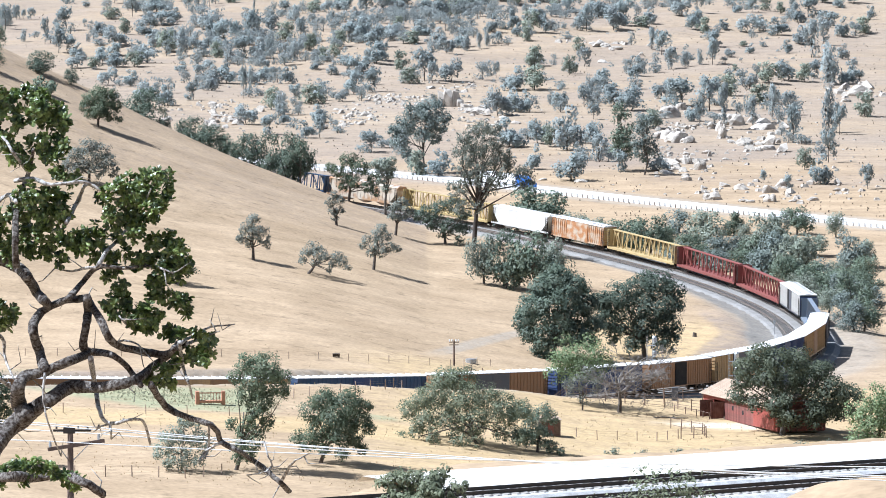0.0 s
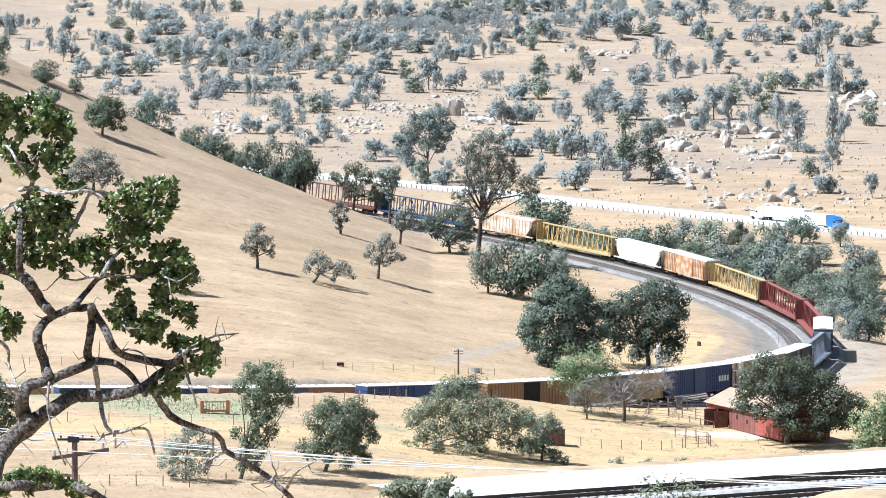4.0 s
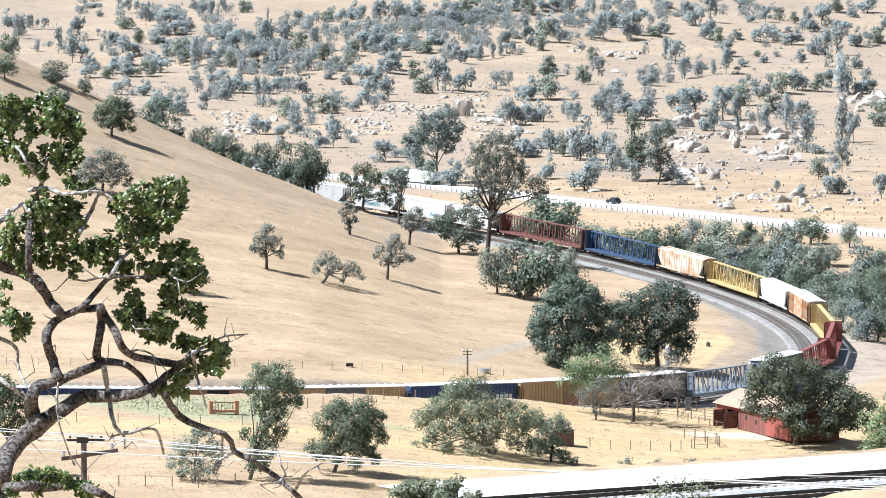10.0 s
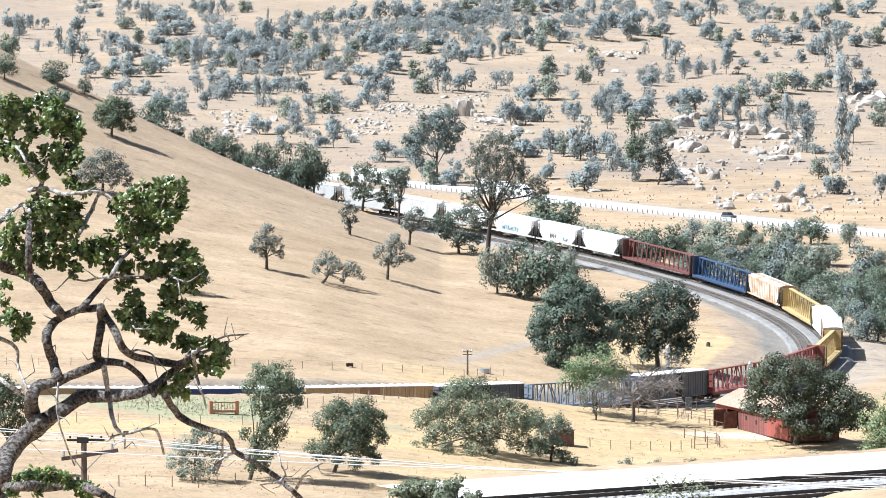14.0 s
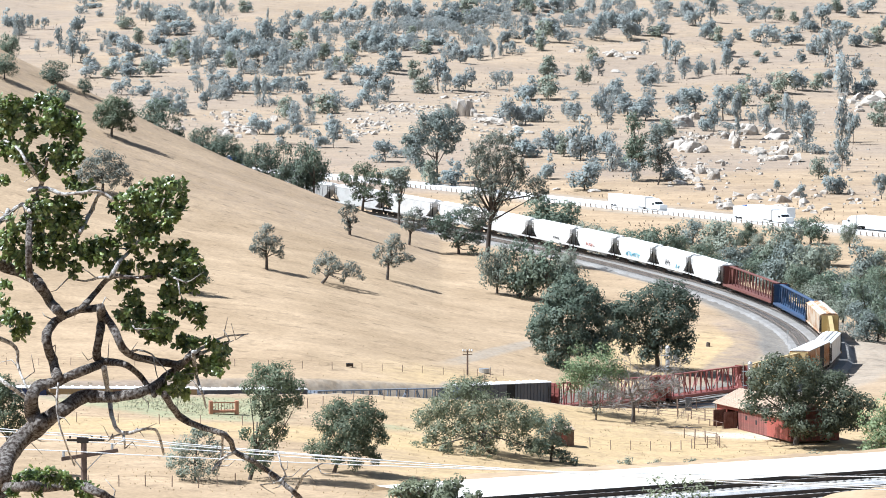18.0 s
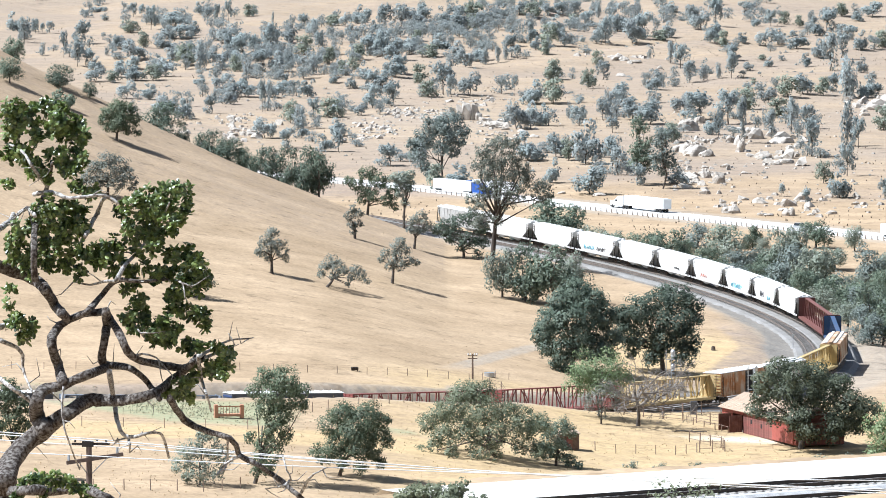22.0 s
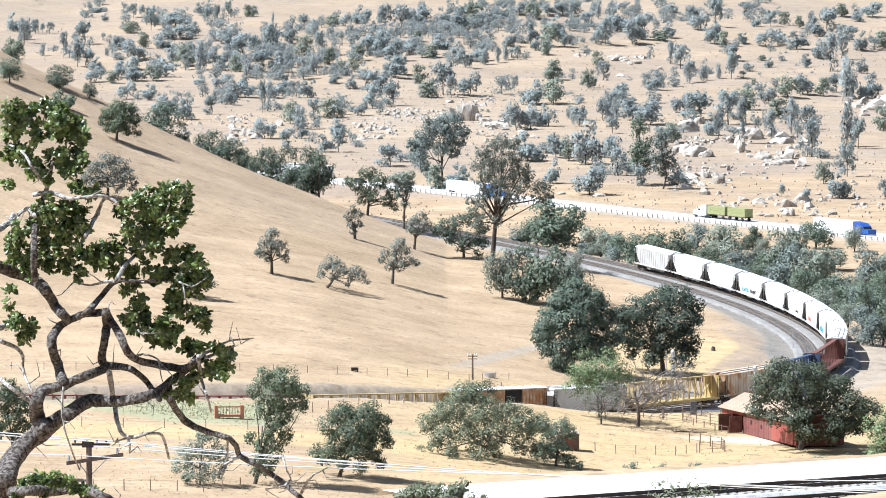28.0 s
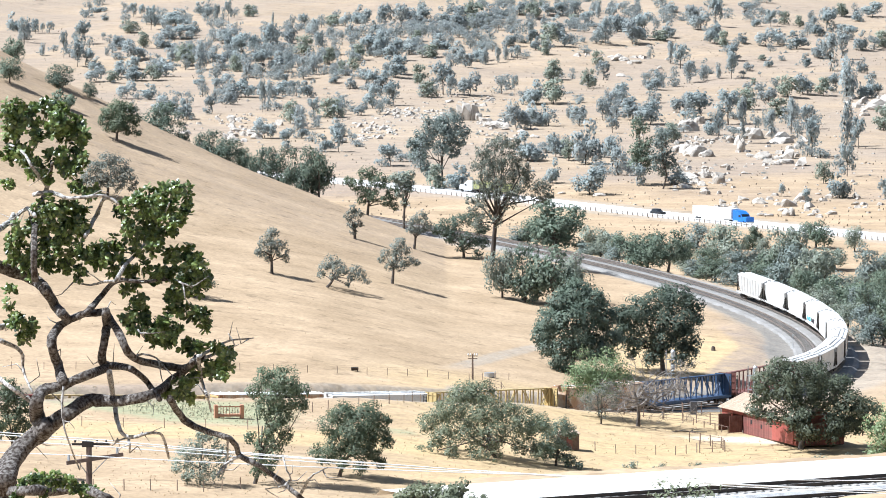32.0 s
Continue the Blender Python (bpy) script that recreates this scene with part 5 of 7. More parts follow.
def hopper(name, label, length, top, material, bays=2, ribs=0, sprays=()):
    """A covered hopper with sloped ends, bays, roof hatches and running board."""
    car = thing(name, label, "hopper car", "hoppers of the train")
    e = length / 2 - 0.62
    mid = e - 1.75
    b = Build()
    side = [(-e, top - 0.18), (-e, top - 1.05), (-mid, 1.18), (mid, 1.18), (e, top - 1.05), (e, top - 0.18)]
    n = len(side)
    v = [(x, y, z) for y in (-1.48, -1.38, 1.38, 1.48) for x, z in side]
    f = [tuple(range(n))] + [tuple(range(3 * n, 4 * n))[::-1]]
    f += [(k * n + i, (k + 1) * n + i, (k + 1) * n + (i + 1) % n, k * n + (i + 1) % n) for k in range(3) for i in range(n)]
    b.add(v, f)
    part("hopper_body", b, material, car)
    r = Build()
    r.prism([(-1.52, top - 0.20), (-1.50, top - 0.10), (-0.9, top + 0.06), (0.9, top + 0.06), (1.50, top - 0.10), (1.52, top - 0.20)], -e - 0.05, e + 0.05)
    part("roof", r, SILVER if material is not OFF_WHITE else OFF_WHITE, car)
    h = Build()
    h.box(-e + 0.4, e - 0.4, -0.32, 0.32, top + 0.07, top + 0.20)
    for x in np.arange(-e + 0.9, e - 0.6, 1.5):
        h.box(x, x + 1.25, -0.27, 0.27, top + 0.20, top + 0.27)
    part("hatch_trough", h, material, car)
    w = Build()
    for y in (-0.75, 0.75):
        w.box(-e, e, y - 0.22, y + 0.22, top + 0.12, top + 0.16)
    part("running_board", w, SILVER, car)
    for y in (-1.47, 1.47):
        s = Build()
        s.box(-e - 0.3, e + 0.3, y - 0.05, y + 0.05, 1.02, 1.30)
        part("side_sill", s, material, car)
    for k in range(bays):
        x = (k - (bays - 1) / 2) * (2 * mid / bays)
        hw = mid / bays * 0.86
        q = Build()
        q.add([(x - hw, -1.3, 1.2), (x + hw, -1.3, 1.2), (x + hw, 1.3, 1.2), (x - hw, 1.3, 1.2), (x - 0.35, -0.6, 0.42), (x + 0.35, -0.6, 0.42), (x + 0.35, 0.6, 0.42), (x - 0.35, 0.6, 0.42)],
              [(0, 3, 2, 1), (4, 5, 6, 7), (0, 1, 5, 4), (1, 2, 6, 5), (2, 3, 7, 6), (3, 0, 4, 7)])
        part("discharge_bay", q, material, car)
    for sx in (-1, 1):
        q = Build()
        for y in (-1.42, 1.42):
            q.beam((sx * (e - 0.03), y, 1.2), (sx * (e - 0.03), y, top - 0.9), 0.10)
            q.beam((sx * (e - 0.05), y, 1.25), (sx * (e - 1.5), y, 2.0), 0.08)
        q.box(min(sx * (e - 1.6), sx * (e + 0.3)), max(sx * (e - 1.6), sx * (e + 0.3)), -1.4, 1.4, 1.02, 1.14)
        part("end_frame", q, BLACK, car)
    if ribs:
        for y in (-1.50, 1.50):
            q = Build()
            for x in np.linspace(-mid, mid, ribs):
                q.box(x - 0.05, x + 0.05, y - 0.04, y + 0.04, 1.3, top - 0.22)
            part("side_ribs", q, material, car)
    for k, (m, x, z, wd, ht) in enumerate(sprays):
        q = Build()
        rr = random.Random(k + int(x * 10))
        for i in range(max(3, int(wd / 0.45))):
            xx = x + i * 0.45
            q.beam((xx, -1.5, z + rr.uniform(0, 0.2)), (xx + rr.uniform(-0.15, 0.3), -1.5, z + ht * rr.uniform(0.7, 1)), rr.uniform(0.10, 0.2), 0.03)
            q.beam((xx, -1.5, z + ht * rr.uniform(0.2, 0.9)), (xx + 0.4, -1.5, z + ht * rr.uniform(0.2, 0.9)), rr.uniform(0.10, 0.2), 0.03)
        part("graffiti", q, m, car, "sprayed lettering-like strokes")
    ladders(car, e - 0.32, 1.52, 1.2, BLACK)
    running_gear(car, e - 1.35, length / 2)
    return car


def boxcar(name, label, length, top, material, door=None, doors=1, ribbed=True, ends=None, marks=0, half_open=False, skin=None):
    """A boxcar with ribbed sides, sliding doors, corrugated ends and a pale roof."""
    car = thing(name, label, "boxcar", "boxcars of the train")
    e = length / 2 - 0.75
    b = Build()
    b.box(-e, e, -1.45, 1.45, 1.08, top - 0.16)
    part("body", b, material, car)
    r = Build()
    r.prism([(-1.56, top - 0.20), (-1.54, top - 0.12), (0, top + 0.04), (1.54, top - 0.12), (1.56, top - 0.20)], -e - 0.06, e + 0.06)
    for x in np.arange(-e + 0.6, e, 1.25):
        r.box(x - 0.03, x + 0.03, -1.2, 1.2, top - 0.08, top + 0.065)
    part("roof", r, SILVER, car)
    dw = 1.55 * doors
    for y in (-1, 1):
        q = Build()
        q.box(-e, e, min(y * 1.42, y * 1.54), max(y * 1.42, y * 1.54), 0.98, 1.16)
        part("side_sill", q, material, car)
        if skin and y < 0:
            part("side_panel", Build().box(-e + 0.02, e - 0.02, -1.47, -1.44, 1.17, top - 0.25), skin, car, "pale sunlit side, coloured apart from the shaded one")
        rib = Build().box(-0.05, 0.05, min(y * 1.44, y * 1.53), max(y * 1.44, y * 1.53), 1.17, top - 0.22).mesh("side_post", skin if skin and y < 0 else material)
        for x in np.arange(-e + 0.12, e, 0.62 if ribbed else 1.24):
            if abs(x) > dw + 0.1:
                part("side_post", rib, material, car).location = (x, 0, 0)
        for k in range(2 if doors > 1 or half_open else 1):
            x0, x1 = (-dw, dw) if not (doors > 1 or half_open) else ((-dw, -0.02) if k == 0 else (0.02, dw))
            q = Build()
            q.box(x0, x1, min(y * 1.45, y * 1.57), max(y * 1.45, y * 1.57), 1.14, top - 0.30)
            for zz in np.arange(1.5, top - 0.5, 0.75):
                q.box(x0 + 0.1, x1 - 0.1, min(y * 1.57, y * 1.60), max(y * 1.57, y * 1.60), zz, zz + 0.08)
            # the open half is a solid panel, its inner shade painted near-black
            gap = k == 0 and (half_open is True or half_open == "outer" and y > 0)
            part("door", q, DOOR_DARK if gap else door or material, car, "near-black panel painted as a shaded open doorway" if gap else "sliding door")
    for sx in (-1, 1):
        q = Build()
        for z in np.arange(1.3, top - 0.4, 0.46):
            q.prism([(-1.4, z), (1.4, z), (1.4, z + 0.22), (-1.4, z + 0.22)], min(sx * e, sx * (e + 0.07)), max(sx * e, sx * (e + 0.07)))
        part("end_ribs", q, ends or material, car)
    if marks:
        for i in range(4):
            x = -e + 1.1 + i * 0.78
            for yy in (-1.545, 1.545):
                part("painted_mark", Build().box(x, x + 0.5, yy - 0.02, yy + 0.02, 2.35, 3.2), INK, car, "white painted bar")
    ladders(car, e - 0.35, 1.56, 1.1, BLACK)
    running_gear(car, e - 2.0, length / 2)
    return car


def centrebeam(name, label, length, material, top=4.3, truss=True, deck=None):
    """An empty centre-beam flatcar: deck, bulkheads, a truss of posts and braces down the middle."""
    car = thing(name, label, "flatcar", "flatcars of the train")
    e = length / 2 - 0.65
    b = Build()
    b.box(-e, e, -1.40, 1.40, 1.00, 1.14)
    b.prism([(-0.35, 1.0), (-0.25, 0.55), (0.25, 0.55), (0.35, 1.0)], -e + 3.2, e - 3.2)
    part("deck", b, deck or material, car)
    for y in (-1.42, 1.42):
        q = Build()
        q.box(-e, e, y - 0.04, y + 0.04, 0.82, 1.18)
        for x in np.arange(-e + 0.8, e, 1.5):
            q.box(x - 0.14, x + 0.14, y - 0.08, y + 0.08, 0.76, 0.92)
        part("side_sill", q, material, car)
    for sx in (-1, 1):
        q = Build()
        x0, x1 = sorted((sx * (e - 0.10), sx * e))
        q.box(x0, x1, -1.38, 1.38, 1.14, top)
        wall = part("bulkhead", q, material, car)
        for y in (-1.34, -0.5, 0.5, 1.34):
            part("stiffener", Build().box(min(sx * e, sx * (e + 0.10)), max(sx * e, sx * (e + 0.10)), y - 0.07, y + 0.07, 1.14, top), material, wall)
        for z in (1.9, 2.9, 3.9):
            part("stiffener", Build().box(min(sx * e, sx * (e + 0.07)), max(sx * e, sx * (e + 0.07)), -1.27, 1.27, z, z + 0.12), material, wall)
        g = Build()
        g.add([(sx * (e - 0.1), -0.06, 1.14), (sx * (e - 1.7), -0.06, top - 0.3), (sx * (e - 0.1), -0.06, top - 0.1), (sx * (e - 0.1), 0.06, 1.14), (sx * (e - 1.7), 0.06, top - 0.3), (sx * (e - 0.1), 0.06, top - 0.1)],
              [(0, 1, 2), (5, 4, 3), (0, 3, 4, 1), (1, 4, 5, 2), (2, 5, 3, 0)])
        part("gusset", g, material, car)
    t = Build()
    t.box(-e + 0.1, e - 0.1, -0.34, 0.34, top - 0.16, top)
    part("top_chord", t, material, car)
    xs = np.linspace(-e + 0.6, e - 0.6, 15)
    for i, x in enumerate(xs):
        q = Build()
        for y in (-0.30, 0.30):
            q.beam((x, y * 1.7, 1.14), (x, y, top - 0.1), 0.17, 0.14)
        part("post", q, material, car)
        if truss and i < len(xs) - 1 and i % 2 == 0:
            q = Build()
            q.beam((x, -0.22, 1.2 if i % 4 else top - 0.2), (xs[i + 1], -0.22, top - 0.2 if i % 4 else 1.2), 0.13, 0.09)
            q.beam((x, 0.22, 1.2 if i % 4 else top - 0.2), (xs[i + 1], 0.22, top - 0.2 if i % 4 else 1.2), 0.13, 0.09)
            part("brace", q, material, car)
    ladders(car, e - 0.3, 1.42, 1.2, BLACK)
    running_gear(car, e - 1.9, length / 2)
    return car


TRAIN = []           # (car, distance of its middle from the train's tail, half the bogie spread)
tail = 0.0


def couple(car, length):
    global tail
    TRAIN.append((car, tail + length / 2, length / 2 - 2.6))
    tail += length


GREY_H = "pale grey covered hopper with ribbed sides"
WHITE_H = "dusty white covered hopper with sloped ends"
couple(hopper("covered_hopper", GREY_H, 12.8, 4.28, GREY_WHITE, ribs=12), 12.67)
plain = hopper("covered_hopper", WHITE_H, 12.8, 4.28, WHITE)
couple(plain, 12.67)
couple(copy_thing(plain, Matrix()), 12.67)
couple(hopper("covered_hopper", "white covered hopper with cyan and black graffiti", 12.8, 4.28, WHITE, sprays=((CYAN, -3.4, 1.5, 3.2, 0.9), (SPRAY_BLACK, 0.4, 1.6, 3.0, 0.8))), 12.67)
couple(copy_thing(plain, Matrix()), 12.67)
couple(hopper("covered_hopper", "white covered hopper with faint grey graffiti", 12.8, 4.28, WHITE, sprays=((SLATE, 0.5, 1.7, 1.8, 0.5),)), 12.67)
couple(hopper("covered_hopper", "white covered hopper with red graffiti", 12.8, 4.28, WHITE, sprays=((SPRAY_RED, -2.5, 1.6, 3.0, 0.8),)), 12.67)
couple(hopper("covered_hopper", "white covered hopper with pale blue graffiti", 12.8, 4.28, WHITE, sprays=((CYAN, -2.6, 1.5, 4.6, 1.0),)), 12.67)
couple(hopper("covered_hopper", "white covered hopper with grey scrawls", 12.8, 4.28, WHITE, sprays=((SLATE, -2.0, 1.5, 2.2, 1.3), (CYAN, 1.6, 1.4, 1.6, 0.9))), 12.67)
couple(copy_thing(plain, Matrix()), 12.67)
couple(centrebeam("centrebeam_flatcar", "empty maroon centre-beam flatcar", 24.2, MAROON, truss=False), 24.2)
couple(centrebeam("centrebeam_flatcar", "empty blue centre-beam flatcar", 23.4, BLUE), 23.4)
couple(hopper("covered_hopper", "long covered hopper stained orange on white", 17.9, 4.35, OFF_WHITE, 3, 16), 17.9)
yellow = centrebeam("centrebeam_flatcar", "empty yellow centre-beam flatcar", 23.4, YELLOW)
couple(yellow, 23.9)
couple(hopper("covered_hopper", "long dusty white covered hopper", 16.5, 4.3, WHITE, 3), 16.5)
couple(boxcar("boxcar", "rusted orange boxcar with twin doors", 17.2, 4.65, ORANGE, ORANGE, 2, ends=YELLOW, half_open="outer"), 17.0)
couple(centrebeam("centrebeam_flatcar", "empty pale yellow centre-beam flatcar", 24.0, MUSTARD), 24.0)
red = centrebeam("centrebeam_flatcar", "empty oxide-red centre-beam flatcar", 25.0, RED)
couple(red, 25.0)
couple(copy_thing(red, Matrix()), 25.0)
# slate body paints this car's shaded side; the pale skin is the sunlit one
couple(boxcar("boxcar", "grey-white boxcar with blue ends and an open door", 18.3, 4.75, SLATE, SLATE, 1, ends=NAVY, half_open=True, skin=GREY_WHITE), 18.3)
couple(centrebeam("centrebeam_flatcar", "empty pale blue centre-beam flatcar", 23.2, STEEL_BLUE), 23.2)
couple(boxcar("boxcar", "dark grey boxcar with an open door", 16.8, 4.75, SLATE, SLATE, 1, half_open=True), 17.0)
tan = boxcar("boxcar", "tan boxcar with ribbed sides", 22.0, 4.9, TAN, BROWN, 1)
couple(tan, 20.6)
navy = boxcar("boxcar", "navy blue boxcar with white marks", 20.4, 4.9, NAVY, NAVY, 1, marks=1)
couple(navy, 19.5)
couple(boxcar("boxcar", "tan boxcar with black double doors", 20.6, 4.9, TAN, SLATE, 2), 20.0)
couple(boxcar("boxcar", "brown boxcar with a black door", 18.6, 4.8, BROWN, DOOR_DARK, 1), 18.2)
couple(copy_thing(navy, Matrix()), 21.0)
couple(boxcar("boxcar", "brown boxcar with black double doors", 22.3, 4.9, BROWN, SLATE, 2), 22.3)
couple(boxcar("boxcar", "blue boxcar with a pale roof", 22.3, 4.9, BLUE, NAVY, 1), 22.3)
couple(copy_thing(tan, Matrix()), 21.0)
couple(boxcar("boxcar", "brown boxcar with a pale roof", 21.0, 4.9, BROWN, BROWN, 1), 21.0)
couple(copy_thing(navy, Matrix()), 21.0)
couple(copy_thing(tan, Matrix()), 21.0)


def car_pose(s, half):
    """A car on the curve: both bogies on the rails."""
    a, b = Vector(rail_at(s - half)[:3]), Vector(rail_at(s + half)[:3])
    d = b - a
    return Matrix.Translation((a + b) / 2) @ d.to_track_quat("X", "Z").to_matrix().to_4x4()
# ---- rocks on the far slope ----
def rock_mesh(seed):
    """A broken granite block: the hull of a few corners, faceted."""
    r = np.random.RandomState(seed)
    bm = bmesh.new()
    p = r.normal(size=(15, 3))
    p /= np.linalg.norm(p, axis=1)[:, None]
    p *= np.array([1.0, r.uniform(0.6, 1.0), r.uniform(0.55, 0.9)])
    out = bmesh.ops.convex_hull(bm, input=[bm.verts.new(q) for q in p])
    bmesh.ops.delete(bm, geom=[g for g in out["geom_interior"] if isinstance(g, bmesh.types.BMVert)], context="VERTS")
    me = bpy.data.meshes.new("boulder")
    bm.to_mesh(me)
    bm.free()
    me.materials.append(ROCK)
    return me


ROCKS = [rock_mesh(s) for s in range(7)]


def boulder(x, y, w, h, r, label="pale granite boulder in the dry grass", block=None):
    ob = new("boulder", block or ROCKS[r.randrange(7)])
    ob.matrix_world = Matrix.Translation((x, y, level(x, y) + 0.04 * h)) @ Matrix.Rotation(r.uniform(0, 6.28), 4, "Z") @ Matrix.Rotation(r.uniform(-0.3, 0.3), 4, "X") @ Matrix.Diagonal((w / 2, w / 2 * r.uniform(0.7, 1.1), h / 1.6, 1))
    return tagged(ob, label, "boulder", "boulders on the slope")


def round_rock(seed):
    """A weathered granite boulder: rounded, cleft and flattened on some sides."""
    r = np.random.RandomState(seed)
    bm = bmesh.new()
    bmesh.ops.create_icosphere(bm, subdivisions=3, radius=1.0)
    flats = r.normal(size=(7, 3))
    flats /= np.linalg.norm(flats, axis=1)[:, None]
    cuts = r.uniform(0.55, 0.85, 7)
    cleft = r.normal(size=3)
    cleft /= np.linalg.norm(cleft)
    for v in bm.verts:
        q = np.array(v.co)
        for n, k in zip(flats, cuts):
            over = q @ n - k
            if over > 0:
                q = q - n * over * 0.85
        q = q * (1 + 0.06 * math.sin(5 * q[0] + seed) * math.sin(6 * q[1] + 2 * seed) + 0.03 * math.sin(13 * q[2] + 9 * q[0]))
        side = abs(q @ cleft + 0.1)
        if side < 0.12:
            q = q * (1 - 0.22 * (1 - side / 0.12))
        v.co = q
    me = bpy.data.meshes.new("boulder")
    bm.to_mesh(me)
    bm.free()
    me.materials.append(ROCK)
    return me


ROUND_ROCKS = [round_rock(s) for s in range(6)]
# great boulders: x, y, width, height
GREAT_ROCKS = ((61.8, 1336, 5.1, 3.3), (64.6, 1327, 5.9, 3.8), (67.2, 1325, 3.8, 2.9), (66.1, 1403, 6.9, 4.4), (70.9, 1431, 2.9, 2.9), (60.3, 1336, 3.0, 3.3), (82.5, 1379, 5.5, 4.6), (77.1, 1339, 2.7, 5.1), (76.1, 1366, 3.6, 3.0), (77.4, 1359, 2.4, 3.9), (81.7, 1316, 3.8, 2.9), (86.1, 1303, 4.6, 2.3), (83.8, 1297, 2.6, 1.7), (90.0, 1369, 6.1, 2.1), (59.3, 1252, 5.0, 2.5), (63.7, 1256, 2.5, 3.1), (66.0, 1241, 3.0, 4.1), (58.3, 1261, 2.5, 1.7), (64.1, 1156, 4.4, 2.6), (77.2, 1148, 3.3, 2.6))
PALE_ROCKS = ((76.5, 1163, 3.9, 1.6), (86.8, 1150, 3.3, 1.8), (124.3, 1484, 5.6, 3.6), (119.2, 1458, 3.2, 2.3), (129.2, 1514, 4.0, 2.0), (13.5, 1417, 4.7, 2.2), (16.0, 1430, 3.2, 1.6), (11.3, 1429, 2.2, 1.6), (16.6, 1369, 3.0, 1.8), (11.4, 1351, 3.6, 1.8), (35.8, 1209, 3.2, 1.6), (27.1, 1213, 2.4, 1.1), (-29.1, 1363, 4.5, 1.4), (59.7, 1729, 3.8, 2.3), (56.0, 1733, 3.5, 1.7), (63.5, 1727, 4.2, 1.9), (24.3, 1400, 1.6, 1.2), (71.0, 1148, 2.6, 1.3), (81.9, 1148, 2.3, 1.0), (114.7, 1442, 2.6, 1.4), (128.6, 1491, 2.7, 1.7))


def boulders():
    r = random.Random(5)
    for k, (x, y, w, h) in enumerate(GREAT_ROCKS + tuple((x, y, w, 0.65 * h) for x, y, w, h in PALE_ROCKS)):
        boulder(x, y, w * 1.15, h * 1.1, r, "great rounded granite boulder on the slope" if h > 2.5 else "low pale granite outcrop in the grass", ROUND_ROCKS[k % 6])
    great = thing("split_boulder", "great granite boulder split into upright blocks", "boulder", "boulders on the slope", Matrix.Translation((3.5, 1430, level(3.5, 1430))))
    for k, (x, z, w, h) in enumerate(((-4.3, 1.2, 2.0, 2.8), (-2.4, 2.2, 2.1, 4.6), (-0.4, 2.6, 2.0, 5.0), (1.7, 2.4, 2.1, 5.2), (3.6, 1.9, 2.1, 4.4), (5.0, 0.9, 1.7, 2.6))):
        block = part("block", rock_mesh(60 + k), ROCK, great)
        block.matrix_world = great.matrix_world @ Matrix.Translation((x, -0.4 * (k % 2), z * 0.8)) @ Matrix.Rotation(0.9 * k, 4, "Z") @ Matrix.Diagonal((w * 0.9, w * 0.9, h, 1))
    boulder(10.4, 1428, 4.6, 4.4, r), boulder(-2.8, 1427, 3.8, 3.6, r)
    # middle, reach, count, largest
    outcrops = ((-13, 1450, 4.5, 30, 2.4), (-20.5, 1400, 4.5, 34, 2.2), (-23, 1372, 3, 10, 2.2), (-5, 1446, 5, 16, 2.0), (12.5, 1416, 4, 22, 2.6), (15, 1372, 6, 20, 2.4), (9, 1506, 6, 14, 2.6), (69, 1440, 3, 6, 2.4), (64, 1356, 3.4, 9, 2.6), (70, 1368, 3.4, 6, 2.4), (77, 1372, 3, 4, 2.0), (82, 1399, 3.2, 5, 2.4), (86, 1318, 3.6, 6, 2.2), (-60, 1430, 4, 14, 2.6), (-55, 1394, 4, 14, 2.6),
                (66, 1273, 6, 16, 2.6), (62, 1246, 7, 10, 3.2), (63.8, 1172, 3, 3, 4.0), (77, 1176, 6, 9, 3.4), (84, 1324, 7, 9, 4.6), (94, 1182, 7, 9, 3.4), (127, 1504, 9, 12, 5.4), (92, 1377, 4, 5, 4.4), (-60, 1397, 12, 16, 3.2), (59, 1745, 12, 10, 4.0))
    chips = Build()

    def stone(x, y, w):
        z, a = level(x, y), r.uniform(0, 6.28)
        c, s = math.cos(a) * w, math.sin(a) * w
        b = [(-1, -1, -0.3), (1, -0.8, -0.3), (0.9, 1, -0.3), (-0.8, 0.9, -0.3), (-0.5, -0.5, 0.6), (0.6, -0.4, 0.7), (0.4, 0.6, 0.5), (-0.5, 0.4, 0.65)]
        chips.add([(x + p * c - q * s, y + p * s + q * c, z + h * w) for p, q, h in b], [(0, 3, 2, 1), (4, 5, 6, 7), (0, 1, 5, 4), (1, 2, 6, 5), (2, 3, 7, 6), (3, 0, 4, 7)])

    for x, y, reach, count, size in outcrops:
        for _ in range(2 * count):
            w = size * r.uniform(0.1, 0.35)
            stone(x + r.gauss(0, 0.8) * reach, y + r.gauss(0, 2.6) * reach, w)
        for _ in range(round(count * 0.72)):
            w = 0.85 * size * r.uniform(0.5, 1.6)
            boulder(x + r.gauss(0, 0.7) * reach, y + r.gauss(0, 2.4) * reach, w, w * r.uniform(0.55, 0.95), r)
    for _ in range(22):
        y = r.uniform(1165, 1340)
        w = r.uniform(0.6, 2.2)
        boulder(r.uniform(0.036, 0.096) * y, y, w, w * r.uniform(0.5, 0.8), r)
    for _ in range(700):
        y = r.uniform(1160, 1560)
        x = r.uniform(-0.06, 0.1) * y
        if np.hypot(HKX - x, HKY - y).min() < 11:
            continue
        stone(x, y, r.uniform(0.1, 0.7) ** 1.6)
    tagged(new("loose_stones", chips.mesh("loose_stones", ROCK)), "loose pale stones strewn over the slope", "stones", kind="stuff")


boulders()


# ---- single trees and shrubs ----
def single(t, x, y, turn=0.0, sink=0.15, k=1.0):
    t.matrix_world = spot(x, y, turn, k, k, sink)
    return t


